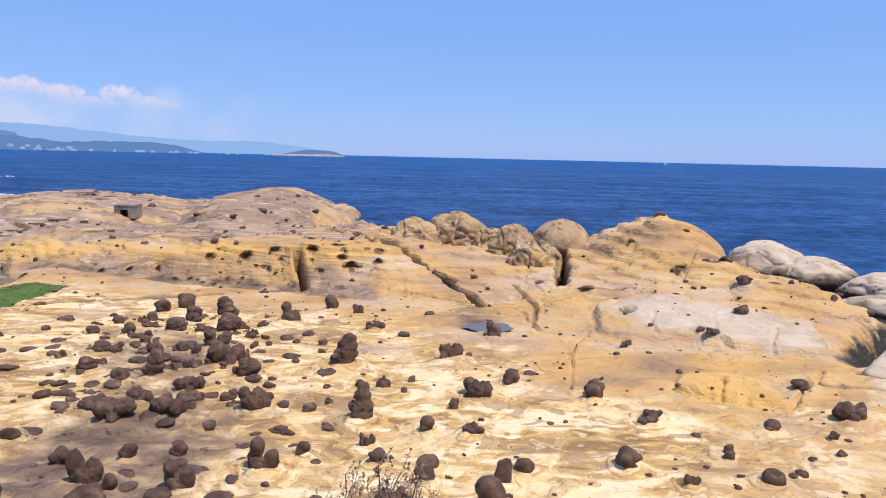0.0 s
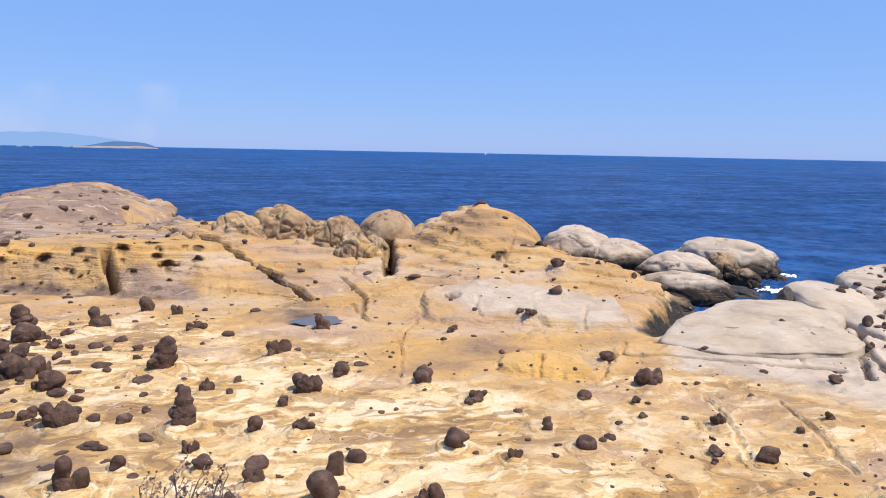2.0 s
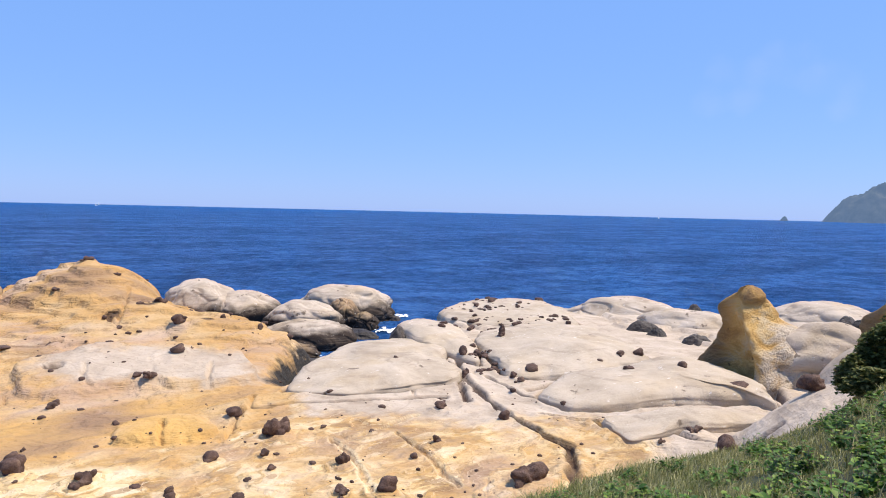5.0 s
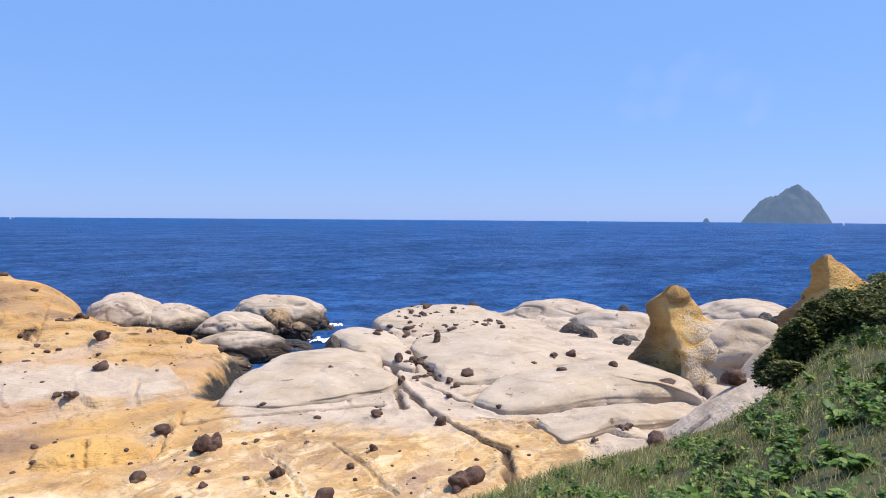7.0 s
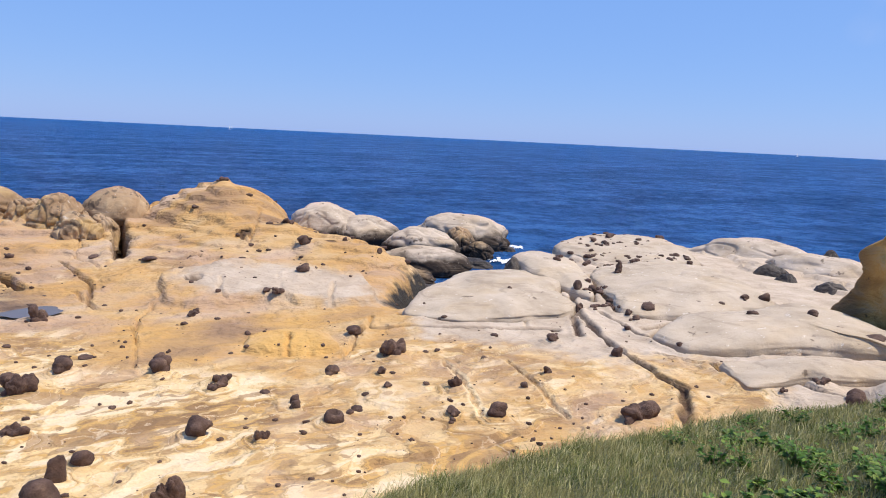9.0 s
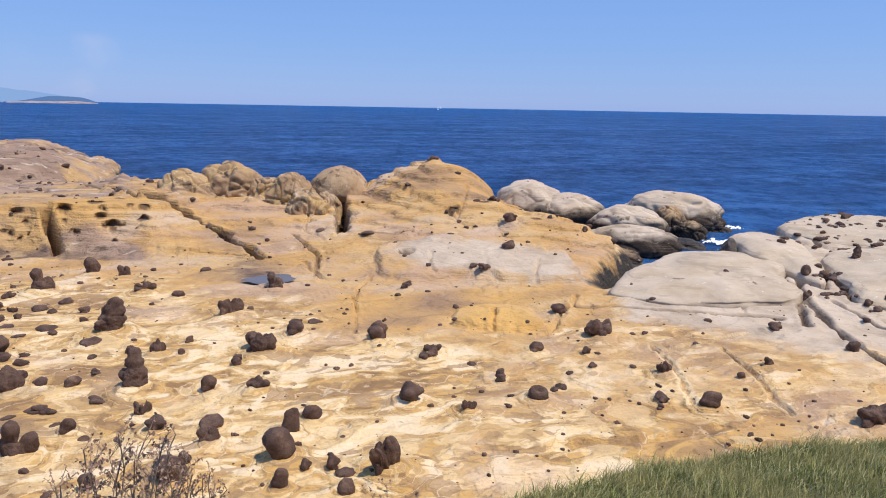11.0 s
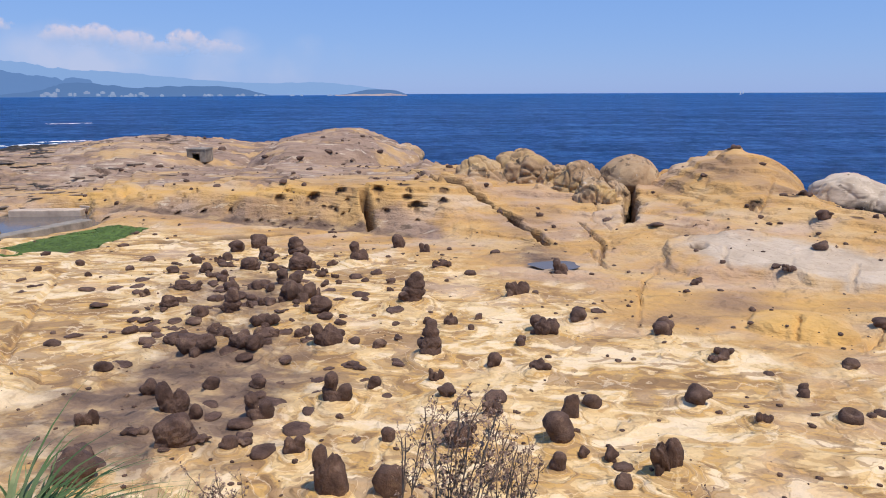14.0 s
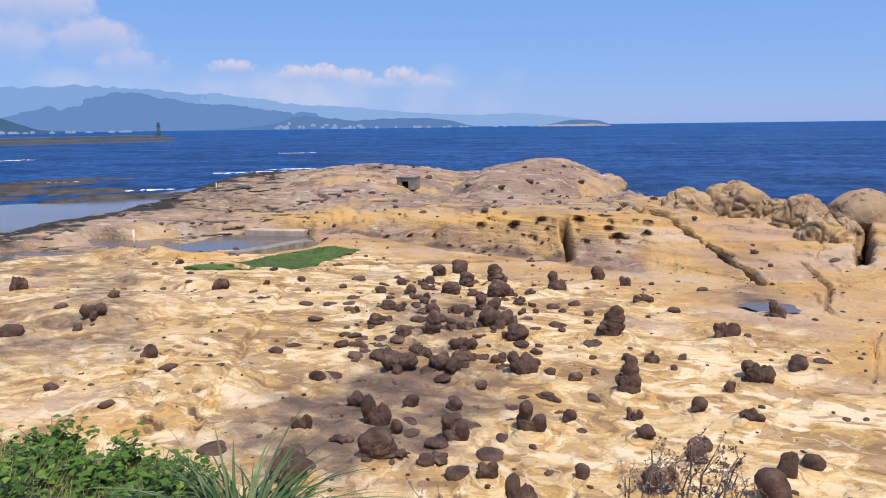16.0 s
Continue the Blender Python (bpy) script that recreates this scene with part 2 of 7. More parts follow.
def make_concretion():
    n = Nodes("iron_concretion")
    local = n.place((1, 1, 1), 0)
    big = n.noise(local, 2.2, 5.0, 0.6)
    fine = n.noise(local, 22.0, 5.0, 0.65)
    rnd = n.tree.nodes.new("ShaderNodeObjectInfo").outputs["Random"]
    colour = n.ramp(big, (0.3, (0.040, 0.020, 0.014)), (0.46, (0.088, 0.049, 0.036)), (0.6, (0.145, 0.086, 0.062)), (0.84, (0.34, 0.23, 0.14)))
    colour = n.mix(n.math("MULTIPLY", rnd, 0.4), colour, (0.115, 0.072, 0.055))
    colour = n.mix(n.ramp(fine, (0.35, 0.35), (0.5, 0.0)), colour, (0.03, 0.02, 0.015))
    normal = n.bump(n.math("ADD", n.math("MULTIPLY", n.noise(local, 4.0, 5.0, 0.6), 2.0), fine), 0.6, 0.07)
    return n.done(colour, 0.8, normal, Specular_IOR_Level=0.3)


def make_sea():
    n = Nodes("sea_water")
    far = n.noise(n.place((0.004, 0.02, 1), 8), 1.0, 4.0, 0.6)
    colour = n.ramp(far, (0.35, (0.026, 0.113, 0.33)), (0.65, (0.036, 0.15, 0.42)))
    # light and dark of the wave faces painted into the water's colour
    ripple = n.noise(n.place((0.14, 0.13, 1), 6), 1.0, 5.0, 0.7)
    colour = n.mix(n.ramp(ripple, (0.4, 0.45), (0.56, 0.0)), colour, (0.003, 0.022, 0.085))
    colour = n.mix(n.ramp(ripple, (0.56, 0.0), (0.75, 0.5)), colour, (0.02, 0.11, 0.30))
    chips = n.noise(n.place((0.42, 0.36, 1), 4), 1.0, 4.0, 0.7)
    colour = n.mix(n.ramp(chips, (0.40, 0.5), (0.50, 0.0)), colour, (0.004, 0.034, 0.12))
    colour = n.mix(n.ramp(chips, (0.54, 0.0), (0.66, 0.5)), colour, (0.06, 0.20, 0.47))
    drift = n.noise(n.place((0.03, 0.06, 1), 10), 1.0, 5.0, 0.6)
    colour = n.mix(n.ramp(drift, (0.42, 0.4), (0.55, 0.0)), colour, (0.003, 0.03, 0.115))
    swell = n.noise(n.place((0.10, 0.22, 1), 10), 1.0, 6.0, 0.62)
    chop = n.noise(n.place((0.6, 1.1, 1), -15), 1.0, 5.0, 0.65)
    normal = n.bump(n.math("ADD", n.math("MULTIPLY", swell, 3.0), chop), 1.0, 1.6)
    mat = n.done(colour, 0.5, normal, Specular_IOR_Level=0.0)
    shine = n.add("ShaderNodeBsdfGlossy", Roughness=0.2)
    n.link(normal, shine.inputs["Normal"])
    both = n.tree.nodes.new("ShaderNodeMixShader")
    both.inputs[0].default_value = 0.045
    n.link(n.shader.outputs[0], both.inputs[1])
    n.link(shine.outputs[0], both.inputs[2])
    n.link(both.outputs[0], n.tree.nodes["Material Output"].inputs["Surface"])
    return mat


def plain(name, colour, dark, scale=4.0, rough=0.85, bump=0.3, distance=0.02, spec=0.3):
    """A surface of one stuff: two tones, grain and relief."""
    n = Nodes(name)
    at = n.place((1, 1, 1), 0)
    big, fine = n.noise(at, scale, 5.0, 0.6), n.noise(at, scale * 9, 4.0, 0.6)
    tone = n.mix(n.ramp(big, (0.32, 0.0), (0.68, 1.0)), dark, colour)
    tone = n.mix(n.ramp(fine, (0.32, 0.4), (0.5, 0.0)), tone, dark)
    return n.done(tone, rough, n.bump(n.math("ADD", big, n.math("MULTIPLY", fine, 0.4)), bump, distance), Specular_IOR_Level=spec)


def leaf_stuff(name, a, b, c, rough=0.55, dry=None):
    n = Nodes(name)
    island = n.tree.nodes.new("ShaderNodeNewGeometry").outputs["Random Per Island"]
    colour = n.ramp(island, (0.0, a), (0.5, b), (1.0, c))
    colour = n.mix(n.ramp(n.noise(n.place(), 9.0, 3.0), (0.4, 0.35), (0.6, 0.0)), colour, a)
    colour = n.mix(n.ramp(n.noise(n.place(), 1.1, 4.0, 0.6), (0.42, 0.6), (0.58, 0.0)), colour, dry or b)
    mat = n.done(colour, rough, None, Specular_IOR_Level=0.3)
    through_ = n.add("ShaderNodeBsdfTranslucent")
    n.link(colour, through_.inputs["Color"])
    both = n.tree.nodes.new("ShaderNodeMixShader")
    both.inputs[0].default_value = 0.25
    n.link(n.shader.outputs[0], both.inputs[1])
    n.link(through_.outputs[0], both.inputs[2])
    n.link(both.outputs[0], n.tree.nodes["Material Output"].inputs["Surface"])
    return mat


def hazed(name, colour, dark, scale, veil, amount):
    """Far land with its haze painted in: a rough surface mixed with an even glowing veil."""
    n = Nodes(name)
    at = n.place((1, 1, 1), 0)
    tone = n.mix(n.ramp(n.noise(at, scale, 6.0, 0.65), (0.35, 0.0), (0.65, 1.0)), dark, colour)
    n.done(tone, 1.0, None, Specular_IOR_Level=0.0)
    veil_glow = n.add("ShaderNodeEmission", Color=(*veil, 1), Strength=1.0)
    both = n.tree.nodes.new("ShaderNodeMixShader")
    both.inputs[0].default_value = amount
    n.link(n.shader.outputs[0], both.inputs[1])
    n.link(veil_glow.outputs[0], both.inputs[2])
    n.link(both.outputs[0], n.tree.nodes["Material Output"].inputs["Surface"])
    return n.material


M_GROUND, M_SPIRE, M_CONC, M_SEA = make_ground(), make_spire(), make_concretion(), make_sea()
M_BOULDER = make_boulder("pale_sandstone", ((0.37, 0.29, 0.21), (0.50, 0.405, 0.31), (0.58, 0.48, 0.38)), 0.25, True, 0.31)
M_SLAB = make_boulder("bleached_slab_stone", ((0.38, 0.30, 0.215), (0.485, 0.39, 0.29), (0.555, 0.455, 0.35)), 0.2, False)
M_TAN = make_boulder("tan_sandstone", ((0.23, 0.145, 0.08), (0.37, 0.245, 0.14), (0.47, 0.335, 0.20)), 0.65, True, 0.38)
M_CONCRETE = plain("weathered_concrete", (0.33, 0.285, 0.235), (0.14, 0.12, 0.10), 1.2)
M_SHALLOW = plain("shallow_inlet_water", (0.135, 0.13, 0.155), (0.08, 0.09, 0.12), 0.08, 0.15, 0.1, 0.02, 0.12)
M_BUSH = leaf_stuff("dark_bush_leaves", (0.028, 0.048, 0.014), (0.11, 0.135, 0.035), (0.36, 0.32, 0.13), 0.8)
# bunker floor: concrete darkened in colour for the shade indoors
M_DARK = plain("shaded_concrete_floor", (0.10, 0.085, 0.065), (0.05, 0.042, 0.032), 1.2)
M_SOIL = plain("dry_soil", (0.10, 0.095, 0.035), (0.035, 0.04, 0.015), 2.0)
M_REEF = plain("wet_reef_rock", (0.115, 0.09, 0.072), (0.028, 0.023, 0.02), 0.35, 0.6, 1.0, 0.4)
M_LEDGE = plain("grey_bedded_rock", (0.33, 0.25, 0.19), (0.13, 0.095, 0.075), 0.8, 0.85, 0.8, 0.2)
M_ALGAE = plain("green_algae", (0.11, 0.175, 0.04), (0.075, 0.12, 0.028), 0.5)
M_GRASS = leaf_stuff("grass_blades", (0.06, 0.095, 0.018), (0.32, 0.33, 0.09), (0.86, 0.75, 0.42), 0.6, (0.42, 0.36, 0.15))
M_LEAF = leaf_stuff("green_leaves", (0.012, 0.04, 0.006), (0.085, 0.18, 0.02), (0.34, 0.44, 0.07))
M_REED = leaf_stuff("reed_blades", (0.02, 0.05, 0.015), (0.08, 0.14, 0.045), (0.34, 0.37, 0.17))
M_STALK = plain("dry_stalk", (0.40, 0.28, 0.20), (0.22, 0.15, 0.10), 20.0)
M_SEED = leaf_stuff("dry_seed_heads", (0.16, 0.09, 0.065), (0.32, 0.20, 0.14), (0.52, 0.37, 0.25))
M_WHITE = plain("white_paint", (0.8, 0.8, 0.78), (0.6, 0.6, 0.58), 1.0)
M_POOL = Nodes("still_pool_water").done((0.13, 0.11, 0.10), 0.15, None, Specular_IOR_Level=0.18)
M_WORN = plain("worn_concrete", (0.58, 0.47, 0.37), (0.36, 0.28, 0.22), 0.9)
M_FOAM = plain("sea_foam", (0.85, 0.88, 0.9), (0.7, 0.75, 0.8), 0.8)


# ---- the lie of the land ----
EYE = 9.5
SEA = -2.5


def polar(az, d):
    """Plan position at a bearing (degrees clockwise from +y) and distance from the lookout."""
    a = math.radians(az)
    return d * math.sin(a), d * math.cos(a)


LATTICE = np.random.RandomState(7).rand(256, 256)


def vnoise(x, y, seed=0):
    x, y = np.asarray(x, float) + seed * 17.3, np.asarray(y, float) + seed * 31.7
    xi, yi = np.floor(x).astype(int), np.floor(y).astype(int)
    fx, fy = x - xi, y - yi
    fx, fy = fx * fx * (3 - 2 * fx), fy * fy * (3 - 2 * fy)
    a, b = LATTICE[xi & 255, yi & 255], LATTICE[(xi + 1) & 255, yi & 255]
    c, d = LATTICE[xi & 255, (yi + 1) & 255], LATTICE[(xi + 1) & 255, (yi + 1) & 255]
    return (a * (1 - fx) + b * fx) * (1 - fy) + (c * (1 - fx) + d * fx) * fy


def fbm(x, y, octaves=4, seed=0):
    total, amp, size = 0.0, 0.5, 1.0
    for i in range(octaves):
        total = total + amp * (vnoise(x * size, y * size, seed + i * 5) - 0.5)
        amp, size = amp * 0.5, size * 2.03
    return total


def ease(a, b, v):
    u = np.clip((v - a) / (b - a), 0, 1)
    return u * u * (3 - 2 * u)


# how far land reaches, by bearing
COAST_AZ = [-90, -62, -53, -46, -42, -38.5, -36, -33, -28, -12, -9, -7, -5, 0, 10, 17, 24, 30, 34, 38, 41, 43, 46, 52, 60, 70, 77, 90]
COAST_D = [90, 100, 102, 118, 135, 168, 192, 195, 165, 128, 122, 104, 86, 76, 72, 72, 82, 76, 60, 53, 54, 60, 70, 80, 82, 80, 72, 60]
# the rise behind the shelf: where it begins, how wide it is, how high it gets
RISE_AZ = [-70, -45, -36, -31, -26, -21, -16, -11, -5, 0, 8, 12, 17, 22, 26, 29, 31.5, 34, 60]
RISE_D = [74, 75, 76, 70, 63, 57, 54, 51, 46, 42, 40, 39, 38, 38, 38, 38, 38, 38, 38]
RISE_W = [2.5, 2.5, 2.5, 3, 3.2, 3.4, 3.4, 3.6, 8, 17, 20, 21, 22, 21, 18, 14, 10, 10, 10]
RISE_H = [0.9, 1.2, 1.0, 0.7, 1.3, 2.2, 2.7, 3.1, 2.9, 2.1, 1.9, 2.6, 3.7, 2.9, 2.0, 1.3, 0.6, 0.0, 0.0]
# the platform drops from scarp to sea, most beside the two far swells; fitted to the camera's skyline
DROP_AZ = [-40, -37, -34.7, -31.2, -27.7, -25, -22.3, -20.4, -18.2, -15.9, -13.7, -11.8, -10.2, -8.8, -7.5, -6, -4]
DROP_Z = [0.8, 1.4, 2.0, 1.0, 1.2, 1.35, 1.8, 2.5, 1.9, 1.3, 0.3, 0.35, 1.5, 2.3, 2.4, 1.8, 0]
# the grassy bank that the lookout stands on
BANK_AZ = [-180, -100, -60, -50, -40, -32, -20, 0, 25, 33, 45, 54, 60, 66, 70, 72, 73.7, 75, 77, 79, 85, 120, 180]
BANK_D = [60, 30, 9.5, 8.0, 6.0, 4.8, 3.9, 3.7, 4.5, 5.9, 9.3, 13.5, 15.2, 17.0, 18.7, 19.5, 20.3, 20.9, 21.9, 22.9, 26, 60, 60]
BANK_S = [-0.1, 0.05, 0.18, 0.23, 0.27, 0.24, 0.2, 0.2, 0.24, 0.265, 0.275, 0.268, 0.236, 0.212, 0.19, 0.172, 0.150, 0.122, 0.088, 0.058, 0.01, -0.05, -0.1]

# single swells and slabs: bearing, distance, half-width, half-depth, turn, height above the ground, squareness,
# and for slabs the share of the height that they lose towards the lookout
SWELLS = [
    (-12.6, 112, 13.5, 26, 0, 3.4, 2.0),
    (-28, 126, 24, 28, 0, 2.1, 2.0),
    (16.9, 60, 5.5, 7, 0, 1.2, 1.8),
    (21.5, 54, 4.5, 4.5, 20, 0.55, 2.4),
    (26.0, 50, 3.4, 5, 25, 0.4, 2.6),
    (11.0, 46, 3.5, 4, 0, 0.25, 2.2),
    (18.5, 41.5, 4.6, 3.0, 8, 0.7, 4, 0.5),
    (25.0, 41.0, 2.7, 2.8, 16, 0.7, 4, 0.5),
    (22.5, 31.5, 2.0, 1.7, 25, 0.42, 3.0),
    (72.0, 53, 6, 7, 60, 1.5, 2.2),
    (79.5, 33, 7.6, 11.0, 66, 4.3, 1.3),
    (80.0, 43, 6.6, 8, 60, 4.2, 1.8),
    (-44, 26, 2.4, 3.6, 20, 0.55, 2.2),
    (-33, 76, 7, 4, 10, 0.7, 2.4),
    (-44.0, 62.0, 6, 2.2, -36, 0.45, 2.2),
    (-40, 50, 8, 4, 10, 0.5, 2.4),
    (-49, 44, 7, 4, 10, 0.45, 2.4),
]


# sunk flats: plan place, half sizes, turn, level
BASINS = [(-41.6, 56.6, 4.9, 4.6, 25, -1.95), (-52.0, 52.2, 8.5, 1.5, -4, -1.75), (-30.6, 47.6, 3.2, 5.6, -8, -0.85), (-30.4, 40.4, 1.2, 1.3, 0, -0.5)]


def land(x, y, layers=False):
    """Height of the ground without its cracks and pits; with layers, also the numbers of its beds."""
    x, y = np.atleast_1d(np.asarray(x, float)), np.atleast_1d(np.asarray(y, float))
    az, d = np.degrees(np.arctan2(x, y)), np.hypot(x, y)
    wob = fbm(x / 9, y / 9, 3, 3)
    # shelf with long low folds
    wx, wy = x + 2.2 * fbm(x / 3, y / 2.4, 3, 31), y + 2.2 * fbm(x / 3, y / 2.4, 3, 32)
    fold = 0.36 * fbm(wx / 5, wy / 3.2, 3, 1) + 0.24 * fbm(wx / 1.7, wy / 1.2, 3, 2)
    beds = fold / 0.075
    step = beds - np.floor(beds)
    z = fold + 0.072 * (ease(0.40, 0.60, step) - step)
    z = z - 0.5 * ease(40, 49, d) * ease(-4, -12, az) - 0.95 * ease(np.interp(az, [-44, -41], [63, 54]), np.interp(az, [-44, -41], [70, 67]), d) * ease(-28, -33, az)
    # rise with uneven ledges
    rd, rw = np.interp(az, RISE_AZ, RISE_D), np.interp(az, RISE_AZ, RISE_W)
    rise = np.interp(az, RISE_AZ, RISE_H)
    u = np.clip((d + 2.2 * wob + 0.9 * fbm(x / 1.7, y / 1.7, 3, 15) - rd) / rw, 0, 1)
    z = z - (0.045 * np.clip(d - rd - rw, 0, 24) + 0.012 * np.clip(d - 80, 0, 50)) * ease(-4, -9, az) * ease(-18, -13, az)
    z = z + 0.02 * np.clip(d - 68, 0, 50) * ease(-23, -27, az) * ease(-42, -34, az)
    z = z - np.interp(az, DROP_AZ, DROP_Z) * ease(70, 108, d)
    soft = u * u * (3 - 2 * u)
    z = z + rise * np.where(az < -3, soft, 0.6 * u + 0.4 * soft)
    rough = ease(rd, rd + rw, d)
    z = z + rough * (0.9 * fbm(x / 6, y / 6, 4, 8) + 0.55 * fbm(x / 1.8, y / 1.2, 4, 9) - 0.35 * np.abs(fbm(x / 3.1, y / 2.2, 3, 17))) * np.clip(0.5 + rise / 4, 0.4, 1)
    # ledges: the beds stand out as steps on the rise
    ledges = (z + 0.035 * x - 0.01 * y + 0.5 * fbm(x / 4, y / 4, 3, 44)) / 0.46
    step = ledges - np.floor(ledges)
    z = z + 0.46 * 0.85 * rough * (ease(0.4, 0.6, step) - step)
    swell, rim = np.zeros_like(z), np.zeros_like(z)
    for saz, sd, rx, ry, turn, top, p, *more in SWELLS:
        cx, cy = polar(saz, sd)
        tilt = more[0] if more else 0.0
        a = math.radians(turn)
        dx, dy = x - cx, y - cy
        near = (np.abs(dx) < rx + ry) & (np.abs(dy) < rx + ry)
        if not near.any():
            continue
        dx, dy = dx[near], dy[near]
        lx, ly = dx * math.cos(a) - dy * math.sin(a), dx * math.sin(a) + dy * math.cos(a)
        lx, ly = lx + 0.9 * fbm(dx / 2.5, dy / 2.5, 2, 11), ly + 0.9 * fbm(dx / 2.5, dy / 2.5, 2, 12)
        q = (np.abs(lx / rx) ** p + np.abs(ly / ry) ** p)
        if tilt:
            rim[near] = np.maximum(rim[near], np.exp(-(((q - 1.0) / 0.07) ** 2)) * (top > 0.6))
            add = top * (1 - tilt + tilt * np.clip(0.5 + 0.5 * ly / ry, 0, 1)) * ease(0, 0.24, np.clip(1 - q, 0, 1))
        else:
            add = top * np.clip(1 - q, 0, 1) ** (1.0 / p)
        swell[near] = np.maximum(swell[near], add)
    z = z + swell
    # the old basin and the green flat beside it
    for bx, by, rx, ry, turn, level in BASINS:
        a = math.radians(turn)
        dx, dy = x - bx + 1.5 * fbm(x / 3, y / 3, 2, 81), y - by + 1.5 * fbm(x / 3, y / 3, 2, 82)
        q = ((dx * math.cos(a) + dy * math.sin(a)) / rx) ** 4 + ((dy * math.cos(a) - dx * math.sin(a)) / ry) ** 4
        k = ease(1.6, 0.7, q)
        z = z * (1 - k) + np.minimum(z, level) * k
    # gully between the ochre ridge and the pale slabs, open to the sea
    gully = np.exp(-(((az - 30.8 - 0.25 * (d - 38)) / 1.35) ** 2)) * ease(37, 46, d)
    z = z - 2.3 * gully
    z = z - 0.17 * np.clip(d - 50, 0, 22) * ease(18.5, 24, az) * ease(40, 30, az)
    z = z - 2.3 * np.exp(-(((az - 33) / 3.2) ** 4)) * ease(50, 57, d)
    # notch between the far hill and the boulders
    z = z - 2.5 * np.exp(-(((az + 4.6) / 1.3) ** 2)) * ease(66, 84, d)
    # shore
    coast = np.interp(az, COAST_AZ, COAST_D) + 9 * wob
    flat = np.interp(az, [-60, -40, -30, -20], [22, 22, 14, 7])
    low = ease(coast - flat, coast, d)
    z = z * (1 - low) + (SEA - 0.25) * low - 0.12 * np.clip(d - coast, 0, 45)
    # bank
    bd, bs = np.interp(az, BANK_AZ, BANK_D), np.interp(az, BANK_AZ, BANK_S)
    bank = EYE - 1.62 - bs * d - 1.1 * np.clip(d - bd, 0, 60) + 0.25 * fbm(x / 2, y / 2, 3, 21)
    z = np.logaddexp(z * 4, bank * 4) / 4
    return (z, beds, ledges, rim) if layers else z


def bank_here(x, y):
    """Positive where the grassy bank, not the rock, is the surface."""
    az, d = np.degrees(np.arctan2(x, y)), np.hypot(x, y)
    return np.interp(az, BANK_AZ, BANK_D) - d


# ---- building helpers ----
def part(name, bm, material, parent=None, label="", smooth=True):
    """Links a bmesh as one mesh object, under a thing where parent is given."""
    mesh = bpy.data.meshes.new(name)
    bm.to_mesh(mesh)
    bm.free()
    mesh.materials.append(material)
    if smooth:
        mesh.shade_smooth()
    ob = new(name, mesh)
    if parent is not None:
        ob.parent = parent
    return tagged(ob, label)


def sheet(name, verts, faces, material, smooth=True, parent=None):
    """One mesh object out of arrays of vertices and faces of one size."""
    verts, faces = np.asarray(verts, np.float32), np.asarray(faces, np.int32)
    mesh = bpy.data.meshes.new(name)
    mesh.vertices.add(len(verts))
    mesh.vertices.foreach_set("co", verts.ravel())
    k = faces.shape[1]
    mesh.loops.add(faces.size)
    mesh.loops.foreach_set("vertex_index", faces.ravel())
    mesh.polygons.add(len(faces))
    mesh.polygons.foreach_set("loop_start", np.arange(0, faces.size, k, dtype=np.int32))
    mesh.update(calc_edges=True)
    mesh.materials.append(material)
    if smooth:
        mesh.shade_smooth()
    ob = new(name, mesh)
    if parent is not None:
        ob.parent = parent
    return ob


def grid_faces(rows, cols, wrap=False):
    i, j = np.meshgrid(np.arange(rows - 1), np.arange(cols if wrap else cols - 1), indexing="ij")
    k = (j + 1) % cols
    return np.stack([i * cols + j, i * cols + k, (i + 1) * cols + k, (i + 1) * cols + j], -1).reshape(-1, 4)[:, ::-1]


